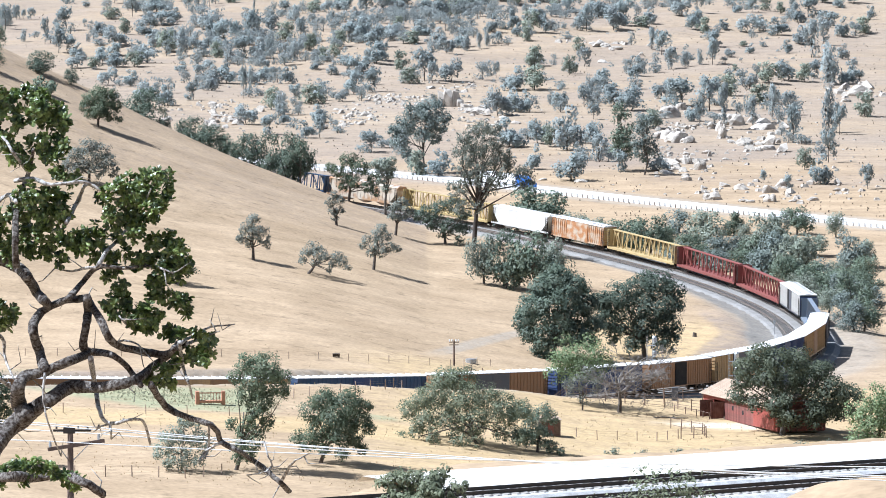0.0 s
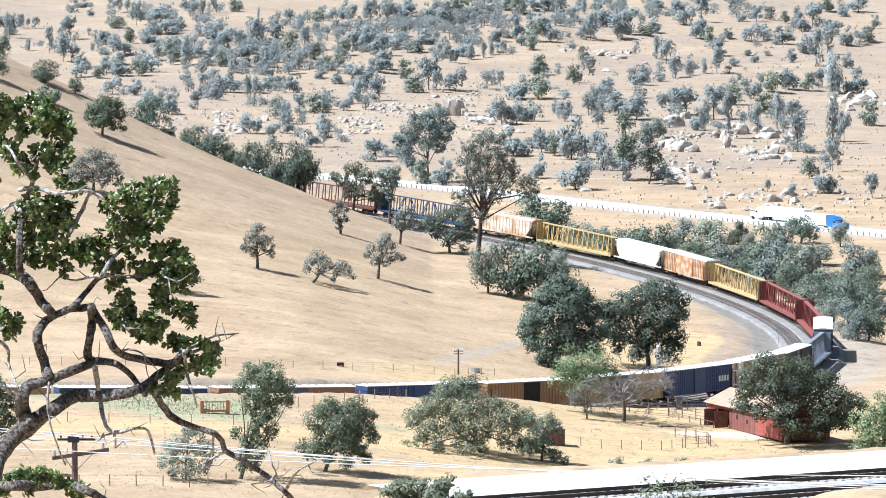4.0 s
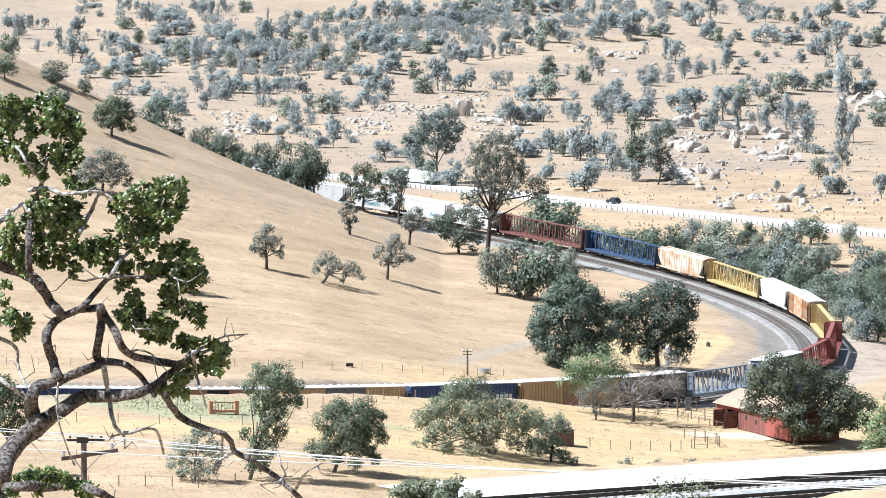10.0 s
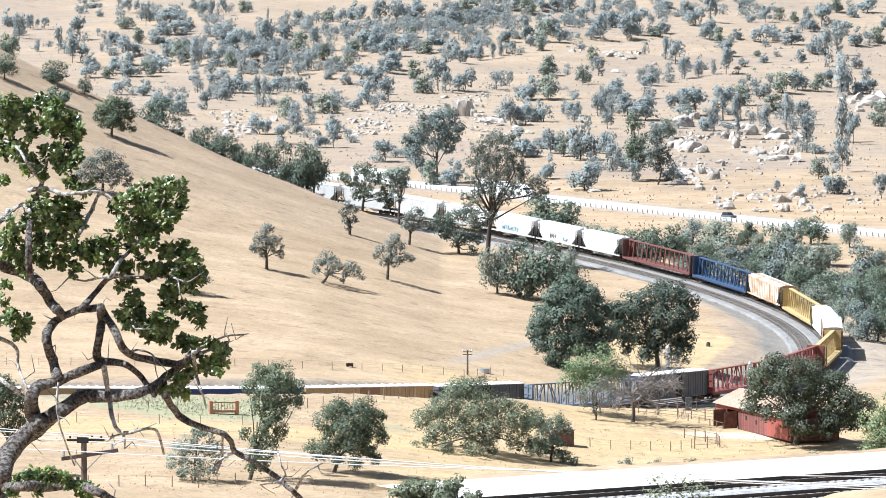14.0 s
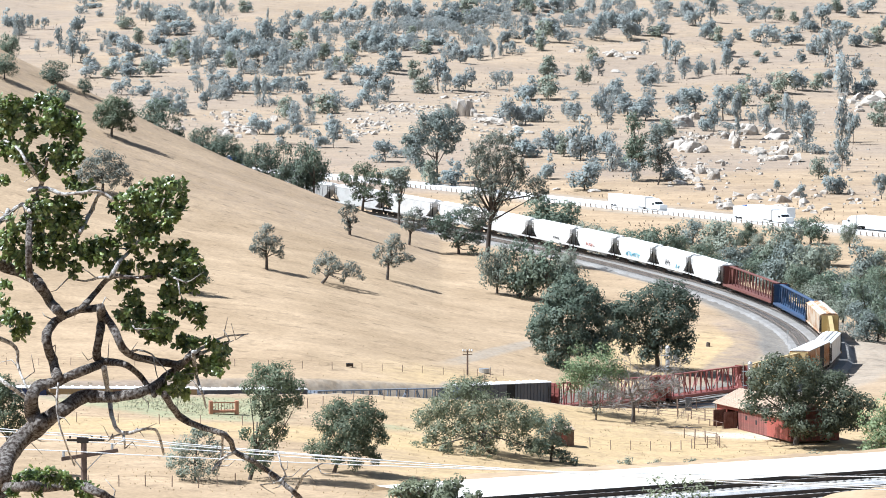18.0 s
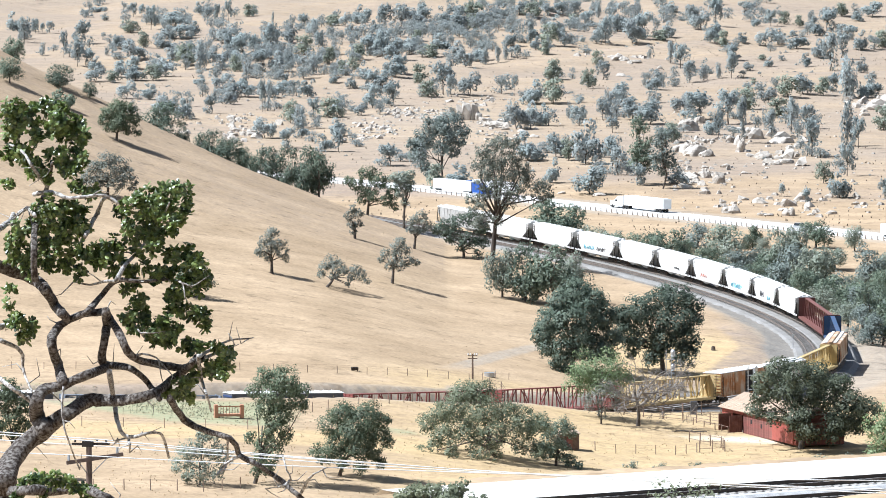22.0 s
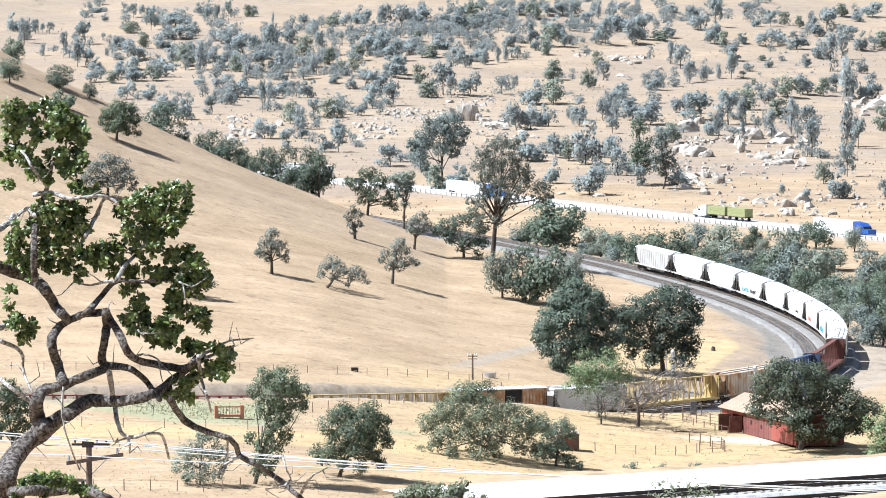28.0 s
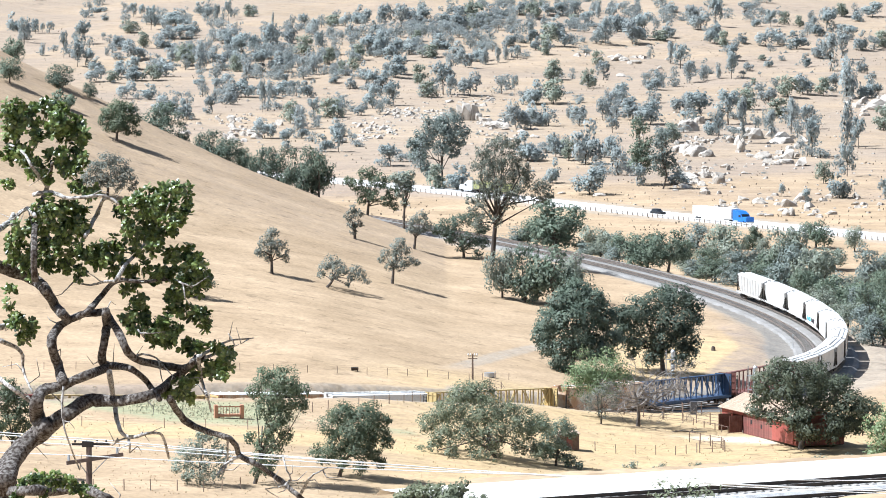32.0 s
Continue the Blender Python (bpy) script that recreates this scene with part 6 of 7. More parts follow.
single(tree("grey_pine", "slender leaning pine above the highway", "pine tree", 302, 6.8, 16.5, 2600, 0.30, OAK_LEAF, lift=0.2, lobes=30, thick=0.25, lean=-0.1, flat=-0.3, limbs=18), 47.2, 1236, 0.0)
single(tree("grey_pine", "slender grey pine above the highway", "pine tree", 303, 6.4, 15.0, 2300, 0.30, GREY_LEAF, lift=0.25, lobes=26, thick=0.22, flat=-0.3, limbs=16), 51.9, 1226, 0.0)
single(tree("young_tree", "fresh light-green tree by the corral", "tree", 304, 9.4, 9.8, 5200, 0.17, FRESH_LEAF, lift=0.36, lobes=22, thick=0.14), 21.1, 706, 1.0)
single(tree("bush", "bright green rounded bush at the meadow's edge", "bush", 305, 9.5, 8.8, 5600, 0.19, FRESH_LEAF, lift=0.04, lobes=20, thick=0.14), 59.4, 668, 0.5, 0.4)
single(tree("bush", "dusty green shrub on the ridge", "bush", 306, 5.2, 3.2, 900, 0.25, OAK_LEAF, lift=0.04, lobes=12, thick=0.1), -73.5, 966, 0.5, 0.2)


def roadside_weeds():
    """Low dusty weeds where the meadow meets the lower road: x, y, height, width."""
    first = None
    for x, y, h, w in ((23.5, 650.1, 1.01, 2.17), (27.3, 651.1, 0.87, 1.88), (32.5, 655.1, 0.73, 2.62), (40.2, 659.1, 0.73, 1.9), (41.9, 660.1, 0.66, 1.61), (48.7, 665.1, 1.18, 2.96), (52.7, 669.1, 1.04, 1.78), (35.9, 659.1, 0.51, 1.9), (45.2, 662.1, 0.59, 1.77)):
        m = spot(x, y, 1.7 * x, w / 2, h, 0.03)
        if first is None:
            first = tree("bush", "low grey-green weed clump on dry grass", "bush", 311, 2, 1, 420, 0.09, DUSTY_LEAF, lift=0.03, lobes=9, thick=0.03)
            tagged(first, "low grey-green weed clump on dry grass", "bush", "weeds by the lower road")
            first.matrix_world = m
        else:
            tagged(copy_thing(first, m), "low grey-green weed clump on dry grass", "bush", "weeds by the lower road")


roadside_weeds()


def dead_tree():
    t = thing("dead_tree", "leafless grey tree with bare tangled branches", "dead tree", m=spot(26.2, 700, 0.0, 1.45))
    r = random.Random(21)
    trunk = Build()
    trunk.tube([(0, 0, -0.3), (0.1, 0, 1.0), (0.0, 0.05, 2.0), (-0.35, 0.1, 3.4)], [0.24, 0.17, 0.15, 0.10], 7)
    part("trunk", trunk, BARK, t)

    def grow(b, p, d, length, rad, depth):
        pts, q = [p], p
        for _ in range(3):
            d = (d + Vector((r.gauss(0, 0.25), r.gauss(0, 0.25), r.gauss(-0.02, 0.2)))).normalized()
            q = q + d * length / 3
            pts.append(q)
        b.tube(pts, [rad, rad * 0.8, rad * 0.6, rad * 0.4], 4 if depth > 1 else 3)
        if depth:
            for _ in range(4 if depth > 1 else 3):
                k = r.randrange(1, 4)
                nd = (d + Vector((r.gauss(0, 0.8), r.gauss(0, 0.8), r.gauss(0.0, 0.5)))).normalized()
                grow(b, pts[k], nd, length * r.uniform(0.42, 0.68), rad * 0.55, depth - 1)

    for i in range(11):
        b = Build()
        a = i * 0.72
        grow(b, Vector((0.1, 0, 1.5 + 0.18 * i)), Vector((math.cos(a), math.sin(a) * 0.7, 0.62 - 0.07 * i)).normalized(), 3.9, 0.10, 4)
        part("branch", b, DEAD_WOOD, t)


dead_tree()


# ---- the red barn and the corral ----
BARN_RED = mat("barn_red_boards", (0.25, 0.085, 0.072), 0.9, (0.17, 0.085, 0.07), 0.9, fine=0.35, spread=0.28)
BARN_LEAF = mat("brown_door_planks", (0.115, 0.05, 0.04), 0.9, (0.17, 0.085, 0.07), 0.7, fine=0.3)
BARN_ROOF = mat("rusty_tin_roof", (0.47, 0.36, 0.265), 0.6, (0.38, 0.27, 0.19), 2.0, fine=0.1, spread=0.06)
OLD_WOOD = mat("weathered_wood", (0.26, 0.19, 0.14), 0.9, (0.38, 0.31, 0.25), 0.6, spread=0.25)
RUST_PIPE = mat("rusty_pipe", (0.16, 0.11, 0.085), 0.7, (0.24, 0.17, 0.13), 0.6, spread=0.2)
GALVANISED = mat("galvanised_steel", (0.55, 0.56, 0.57), 0.4, (0.42, 0.43, 0.44), 0.8, metal=0.7)
DARK_WOOD = mat("dark_creosoted_wood", (0.10, 0.068, 0.052), 0.9, (0.17, 0.12, 0.095), 0.5, spread=0.1)
WHITE_PAINT = mat("white_truck_paint", (0.82, 0.82, 0.81), 0.4, (0.72, 0.72, 0.70), 3.0)


def barn():
    turn = math.atan2(-0.945, 0.327)
    m = Matrix.Translation((38.2, 706.0, level(42, 692) + 0.05)) @ Matrix.Rotation(turn, 4, "Z")
    t = thing("barn", "long low red board barn with a tan tin roof", "barn", m=m)
    L, W, H, R = 26.3, 7.1, 3.2, 4.85
    gap = (3.7, 7.6)                     # the double doorway
    b = Build()
    for x0, x1, z0 in ((0.04, gap[0], 0.0), (gap[0], gap[1], 2.45), (gap[1], L - 0.04, 0.0)):
        b.box(x0, x1, 0.04, 0.16, z0, H)
    b.box(0.04, L - 0.04, W - 0.16, W - 0.04, 0, H)
    for x0 in (0.04, L - 0.16):
        b.box(x0, x0 + 0.12, 0.161, W - 0.161, 0, H)
        b.add([(x0, 0.04, H), (x0, W - 0.04, H), (x0, W / 2, R - 0.1), (x0 + 0.12, 0.04, H), (x0 + 0.12, W - 0.04, H), (x0 + 0.12, W / 2, R - 0.1)], [(0, 2, 1), (3, 4, 5), (0, 3, 5, 2), (1, 2, 5, 4), (0, 1, 4, 3)])
    part("wall", b, BARN_RED, t)
    part("floor", Build().box(0.17, L - 0.17, 0.17, W - 0.17, -0.1, 0.06), DARK_WOOD, t)
    one = Build().box(0.01, 0.235, -0.035, 0.035, 0.02, H - 0.05).mesh("board", BARN_RED)
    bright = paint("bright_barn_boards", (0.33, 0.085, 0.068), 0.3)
    bright_board = Build().box(0.01, 0.235, -0.035, 0.035, 0.02, H - 0.05).mesh("board", bright)
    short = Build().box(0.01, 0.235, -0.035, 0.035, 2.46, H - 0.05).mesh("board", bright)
    for k in range(int(L / 0.25)):
        x = k * 0.25
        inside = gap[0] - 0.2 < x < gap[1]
        # both end stretches of the front wall take the brighter red boards
        part("board", short if inside else bright_board if x > 17.8 or x < gap[0] else one, BARN_RED, t).location = (x, 0, random.uniform(-0.03, 0.03))
    for k in range(int(W / 0.25)):
        for x in (0, L):
            ob = part("board", one, BARN_RED, t)
            ob.location, ob.rotation_euler = (x, 0.25 * k + 0.25, 0), (0, 0, -math.pi / 2)
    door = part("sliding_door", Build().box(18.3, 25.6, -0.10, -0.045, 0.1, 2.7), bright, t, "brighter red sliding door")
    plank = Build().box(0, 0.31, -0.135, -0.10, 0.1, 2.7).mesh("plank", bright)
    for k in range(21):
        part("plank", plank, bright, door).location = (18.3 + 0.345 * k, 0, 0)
    part("door_track", Build().box(11.0, 26.0, -0.17, -0.05, 2.72, 2.82), RUST_PIPE, t)
    for x in gap:
        q = Build()
        for i in range(7):
            q.box(x - 0.04, x + 0.04, -2.05 + 0.28 * i, -1.80 + 0.28 * i, 0.12, 2.42)
        for z in (0.35, 1.9):
            q.box(x - 0.09, x - 0.04, -2.05, -0.1, z, z + 0.18)
        q.beam((x - 0.065, -1.95, 0.5), (x - 0.065, -0.2, 1.9), 0.04, 0.16)
        part("door_leaf", q, BARN_LEAF, t, "dark weathered plank door swung open")
    for x, z in ((10.4, 1.5), (14.0, 1.2)):
        part("window", Build().box(x, x + 0.6, -0.05, 0.0, z, z + 0.6), DOOR_DARK, t, "small dark window")
    for side in (0, 1):
        sheet = Build()
        a, c = (Vector((0, -0.5, H - 0.25)), Vector((0, W / 2, R))) if side == 0 else (Vector((0, W / 2, R)), Vector((0, W + 0.5, H - 0.25)))
        for i in range(5):
            x0, x1 = 0.008 + i * 0.19, 0.19 + i * 0.19
            h = 0.025 if i % 2 else 0.0
            up = Vector((0, 0, 0.06 + h))
            sheet.add([a + Vector((x0, 0, 0)), a + Vector((x1, 0, 0)), c + Vector((x1, 0, 0)), c + Vector((x0, 0, 0)), a + Vector((x0, 0, 0)) + up, a + Vector((x1, 0, 0)) + up, c + Vector((x1, 0, 0)) + up, c + Vector((x0, 0, 0)) + up],
                      [(0, 3, 2, 1), (4, 5, 6, 7), (0, 1, 5, 4), (1, 2, 6, 5), (2, 3, 7, 6), (3, 0, 4, 7)])
        me = sheet.mesh("roof_sheet", BARN_ROOF)
        for k in range(28):
            part("roof_sheet", me, BARN_ROOF, t).location = (-0.5 + k * 0.96, 0, random.uniform(0, 0.02))


barn()


def fence(name, label, points, spacing, height, rails_, material, post=0.05, category="fence"):
    """Posts along a line on the ground with rails or wires between them."""
    t = thing(name, label, category)
    pts = []
    for (x0, y0), (x1, y1) in zip(points[:-1], points[1:]):
        n = max(1, round(math.hypot(x1 - x0, y1 - y0) / spacing))
        pts += [(x0 + (x1 - x0) * i / n, y0 + (y1 - y0) * i / n) for i in range(n)]
    pts.append(points[-1])
    tops = [Vector((x, y, level(x, y))) for x, y in pts]
    one = Build().box(-post, post, -post, post, -0.4, height + 0.06).mesh("post", material)
    for p in tops:
        ob = part("post", one, material, t)
        ob.matrix_world = Matrix.Translation(p) @ Matrix.Rotation(random.uniform(0, 1.5), 4, "Z") @ Matrix.Rotation(random.uniform(-0.05, 0.05), 4, "X")
    for h, w in rails_:
        b = Build().tube([p + Vector((0, 0, h)) for p in tops], [w / 2] * len(tops), 5)
        part("rail" if w > 0.03 else "wire", b, material, t)
    return t


PIPE = ((0.25, 0.06), (0.7, 0.06), (1.15, 0.06), (1.55, 0.07))
fence("corral_fence", "rusty pipe corral fence beside the railway", ((6, 727), (14, 717), (22, 713), (33, 712), (38.5, 707)), 2.6, 1.6, PIPE, RUST_PIPE, 0.055)
fence("corral_fence", "rusty pipe corral pen", ((33, 712), (33.4, 722), (39, 724), (43, 716)), 2.6, 1.7, PIPE, RUST_PIPE, 0.055)
fence("pipe_rail", "low pipe railing near the barn", ((34.2, 707), (37.0, 702), (38.6, 698)), 2.4, 0.9, ((0.85, 0.07),), RUST_PIPE, 0.05)
fence("corral_fence", "small rusty pipe pen in the meadow", ((32.6, 684), (36.6, 679), (36.9, 675), (33.4, 672)), 2.2, 1.5, ((0.5, 0.06), (1.4, 0.07)), RUST_PIPE, 0.055)
fence("corral_fence", "pipe fence behind the barn oak", ((55, 702), (62, 698), (66, 690)), 2.6, 1.6, PIPE, RUST_PIPE, 0.055)
WIRES = ((0.5, 0.012), (0.85, 0.012), (1.15, 0.012))
fence("wire_fence", "wire fence along the foot of the hill", ((-66, 714), (-39, 716), (-20, 720.5), (-11.6, 726), (-3, 735), (3.1, 741), (9, 751)), 4.5, 1.0, WIRES, OLD_WOOD, 0.04)
fence("wire_fence", "wire fence across the dry meadow", ((-52, 646), (-31, 648), (-15, 652)), 5.0, 1.2, WIRES, OLD_WOOD, 0.045)
fence("wire_fence", "wire fence low in the meadow", ((-44, 577), (-37, 578), (-28, 580), (-24, 585)), 3.6, 1.25, WIRES, OLD_WOOD, 0.05)
fence("wire_fence", "wire fence below the corral", ((14, 668), (22, 664), (30, 668), (33, 672)), 3.0, 1.2, WIRES, OLD_WOOD, 0.05)
fence("wire_fence", "wire fence in front of the passing train", ((-18, 672), (-6, 690), (6, 727)), 3.5, 1.3, WIRES, OLD_WOOD, 0.05)


def pole_and_wires():
    """A utility pole with a crossarm, and the sagging wires it carries."""
    x, y = -15.6, 220.0
    top = EYE_Z - 220 * (778 + 109.65) / F_PX
    t = thing("utility_pole", "weathered utility pole with a wooden crossarm", "utility pole", m=Matrix.Translation((x, y, level(x, y))))
    h = top - level(x, y)
    b = Build()
    b.tube([(0, 0, -0.5), (0, 0, h)], [0.17, 0.12], 10)
    part("pole", b, DARK_WOOD, t)
    arm_a, arm_b = Vector((-0.95, -0.4, h - 0.86)), Vector((1.45, 0.4, h - 0.56))
    part("crossarm", Build().beam(arm_a, arm_b, 0.12, 0.16), DARK_WOOD, t, "wooden crossarm tilted with age")
    part("equipment_bracket", Build().box(-0.75, 0.9, -0.06, 0.06, h - 0.12, h - 0.03).box(-0.3, 0.2, -0.12, 0.12, h - 0.2, h + 0.05), BLACK, t)
    heads = []
    for k, f in enumerate((0.04, 0.9)):
        p = arm_a.lerp(arm_b, f)
        part("insulator", Build().tube([p, p + Vector((0, 0, 0.16)), p + Vector((0, 0, 0.34))], [0.03, 0.07, 0.05], 8), GALVANISED, t)
        heads.append(Vector((x, y, level(x, y))) + p + Vector((0, 0, 0.34)))
    for dx in (-0.6, -0.1, 0.35, 0.75):
        p = Vector((dx, 0, h + 0.0))
        part("insulator", Build().tube([p, p + Vector((0, 0, 0.1))], [0.05, 0.04], 8), BLACK, t)
    heads += [Vector((x - 0.5, y, top + 0.1)), Vector((x + 0.7, y, top + 0.1))]
    part("brace", Build().beam((0, 0.1, h - 1.5), arm_a.lerp(arm_b, 0.2), 0.04).beam((0, 0.1, h - 1.5), arm_a.lerp(arm_b, 0.75), 0.04), GALVANISED, t)
    # wires: to the next poles beyond the view on both sides
    ends = ((24.5, 215.0, 847), (24.5, 214.0, 868), (24.8, 216.0, 874), (24.8, 213.0, 880))
    for k, (a, (ex, ey, row)) in enumerate(zip(heads, ends)):
        e = Vector((ex, ey, EYE_Z - ey * (row + 109.65) / F_PX))
        far = a + (a - e).normalized() * 30 + Vector((0, 0, 1.0))
        for p, q, sag in ((a, e, 0.30), (a, far, 0.2)):
            pts = [p.lerp(q, i / 16) + Vector((0, 0, -sag * 4 * (i / 16) * (1 - i / 16))) for i in range(17)]
            w = new("power_line", Build().tube(pts, [0.02] * 17, 6).mesh("power_line", WHITE_PAINT))
            tagged(w, "bright bare wire strung between poles", "wire", "power lines")


pole_and_wires()


def small_pole():
    t = thing("utility_pole", "thin dark line-side pole with short arms", "utility pole", m=spot(3.6, 743))
    part("pole", Build().tube([(0, 0, -0.4), (0, 0, 3.7)], [0.15, 0.11], 8), DARK_WOOD, t)
    for z in (3.45, 3.05):
        part("crossarm", Build().beam((-0.7, 0, z), (0.7, 0, z), 0.09, 0.11), DARK_WOOD, t)
    for xx in (-0.65, -0.3, 0.3, 0.65):
        part("insulator", Build().tube([(xx, 0, 3.5), (xx, 0, 3.62), (xx, 0, 3.85)], [0.06, 0.11, 0.08], 7), WHITE_PAINT, t)


small_pole()


def signal(x, y, h, label):
    """A railway signal: mast, ladder, cage and hooded heads."""
    t = thing("railway_signal", label, "railway signal", m=spot(x, y))
    part("mast", Build().tube([(0, 0, -0.3), (0, 0, h)], [0.10, 0.08], 10), GALVANISED, t)
    part("ladder", Build().box(-0.75, -0.70, -0.2, -0.15, 0, h).box(-0.75, -0.70, 0.15, 0.2, 0, h).box(-0.95, -0.9, -0.2, -0.15, 0, h), GALVANISED, t)
    for k in range(int(h / 0.5)):
        part("rung", Build().box(-0.96, -0.70, -0.16, 0.16, 0.3 + 0.5 * k, 0.34 + 0.5 * k), GALVANISED, t)
    for z in (h - 0.5, h - 2.6):
        part("platform", Build().box(-0.8, 0.5, -0.5, 0.5, z - 1.0, z - 0.94), GALVANISED, t)
        part("signal_head", Build().tube([(0.25, -0.18, z - 0.6), (0.25, -0.18, z - 0.35), (0.25, -0.18, z + 0.25), (0.25, -0.18, z + 0.5)], [0.18, 0.36, 0.36, 0.16], 12), GALVANISED, t, "pale rounded signal head")
    part("equipment_box", Build().box(-0.4, 0.4, -0.3, 0.3, 0, 1.5), GALVANISED, t)
    return t


signal(33.8, 768.0, 5.9, "tall silver railway signal with ladder")
signal(45.3, 752.0, 6.3, "silver railway signal standing before the curve")


def small_things():
    # feeder, tank, crates, stump, posts
    t = thing("hay_feeder", "rusty orange hay feeder in the green weeds", "feeder", m=spot(-28.6, 661, 0.15))
    rust = mat("orange_rust", (0.50, 0.24, 0.15), 0.85, (0.38, 0.20, 0.13), 0.6)
    for sx in (-1.7, 1.7):
        part("end_panel", Build().box(sx - 0.22, sx + 0.22, -0.6, 0.6, 0, 1.75), rust, t)
    part("trough", Build().box(-1.46, 1.46, -0.55, 0.55, 0.25, 0.55), rust, t)
    for k in range(9):
        part("bar", Build().box(-1.5 + 0.37 * k, -1.44 + 0.37 * k, -0.58, -0.52, 0.55, 1.5), rust, t)
    part("top_rail", Build().box(-1.46, 1.46, -0.62, -0.5, 1.5, 1.64), rust, t)
    t = thing("water_trough", "dark open water trough on the slope", "trough", m=spot(-13.4, 728, 0.1))
    part("tank", Build().prism([(-0.3, 0.12), (0.3, 0.12), (0.36, 0.55), (-0.36, 0.55)], -0.5, 0.5), BLACK, t)
    for sx in (-0.4, 0.4):
        part("leg", Build().box(sx - 0.05, sx + 0.05, -0.28, 0.28, -0.1, 0.12), BLACK, t)
    t = thing("stock_tank", "low pale stock tank", "tank", m=spot(6.1, 750))
    part("tank", Build().tube([(0, 0, 0), (0, 0, 0.62)], [0.8, 0.8], 16), GALVANISED, t)
    part("pipe", Build().tube([(0.9, 0, 0), (0.9, 0, 0.9)], [0.05, 0.05], 6), GALVANISED, t)
    t = thing("stump", "dark cut stump in the grass", "stump", m=spot(43, 822))
    part("wood", Build().tube([(0, 0, -0.2), (0, 0, 0.5), (0.05, 0, 0.7)], [0.38, 0.32, 0.3], 9), BARK, t)
    t = thing("mile_post", "thin grey post beside the track", "post", m=spot(57.0, 838))
    part("post", Build().tube([(0, 0, -0.3), (0, 0, 2.4)], [0.06, 0.05], 8), GALVANISED, t)
    part("plate", Build().box(-0.2, 0.2, -0.03, 0.03, 2.0, 2.5), GALVANISED, t)
    t = thing("shed", "small weathered red shed under the oaks", "shed", m=spot(15.7, 664, 0.2))
    part("wall", Build().box(-1.3, 1.3, -1.0, 1.0, 0, 2.1), DARK_WOOD, t)
    part("roof", Build().prism([(-1.2, 2.05), (1.2, 2.35), (1.2, 2.43), (-1.2, 2.13)], -1.45, 1.45), BARN_ROOF, t)
    part("door", Build().box(-0.4, 0.4, -1.05, -1.0, 0.05, 1.85), BARN_RED, t)
    t = thing("fallen_branch", "dark fallen branch lying on the grass", "branch", m=spot(33.0, 696))
    b = Build()
    b.tube([(-2.6, 0, 0.1), (-1, 0.2, 0.25), (0.8, -0.1, 0.15), (2.6, 0.3, 0.1)], [0.05, 0.12, 0.13, 0.06], 6)
    b.tube([(0.2, 0, 0.2), (1.2, 0.8, 0.5)], [0.07, 0.03], 5).tube([(-0.8, 0.1, 0.2), (-1.8, -0.7, 0.4)], [0.07, 0.03], 5)
    part("limb", b, BARK, t)
    t = thing("equipment_cabinet", "grey steel cabinet in the corral", "cabinet", m=spot(35.0, 722))
    part("body", Build().box(-0.45, 0.45, -0.35, 0.35, 0.1, 1.9), SLATE, t)
    part("base", Build().box(-0.5, 0.5, -0.4, 0.4, -0.1, 0.1), GALVANISED, t)


small_things()


# ---- guard rail of the highway ----
GUARD = mat("weathered_zinc", (0.60, 0.60, 0.59), 0.6, (0.50, 0.50, 0.49), 1.5)


def guard_rail():
    t = thing("guard_rail", "steel guard rail on dark posts along the highway", "guard rail")
    s = np.arange(560, 860, 2.0)
    X, Y, Z = np.interp(s, HS, HX), np.interp(s, HS, HY), np.interp(s, HS, HZ)
    d = np.gradient(np.stack([X, Y], 1), axis=0)
    d /= np.linalg.norm(d, axis=1)[:, None]
    gx, gy = X + 6.7 * d[:, 1], Y - 6.7 * d[:, 0]
    one = Build().box(-0.10, 0.10, -0.10, 0.10, -0.6, 0.70).mesh("post", OLD_WOOD)
    b = Build()
    for i in range(len(s)):
        part("post", one, OLD_WOOD, t).location = (gx[i], gy[i], Z[i])
        if i:
            b.beam((gx[i - 1], gy[i - 1], Z[i - 1] + 0.58), (gx[i], gy[i], Z[i] + 0.58), 0.06, 0.30)
    part("rail_beam", b, GUARD, t)


guard_rail()


# ---- road vehicles ----
GLASS = mat("dark_glass", (0.03, 0.035, 0.04), 0.1)
TRUCK_BLUE = mat("bright_blue_cab", (0.03, 0.17, 0.55), 0.35, (0.03, 0.14, 0.46), 3.0)
TRUCK_NAVY = mat("deep_blue_cab", (0.03, 0.10, 0.36), 0.35, (0.03, 0.08, 0.30), 3.0)
HAY = mat("green_hay_bales", (0.30, 0.30, 0.14), 0.95, (0.22, 0.23, 0.10), 0.4, fine=0.3)
CAR_BLACK = mat("black_car_paint", (0.03, 0.032, 0.036), 0.3)
TYRE = mat("tyre_rubber", (0.025, 0.025, 0.026), 0.9)
ROADWHEEL = Build().wheel(0, 0, 0.5, 0.5, 0.3, 16).mesh("wheel", TYRE)
CARWHEEL = Build().wheel(0, 0, 0.34, 0.34, 0.22, 14).mesh("wheel", TYRE)


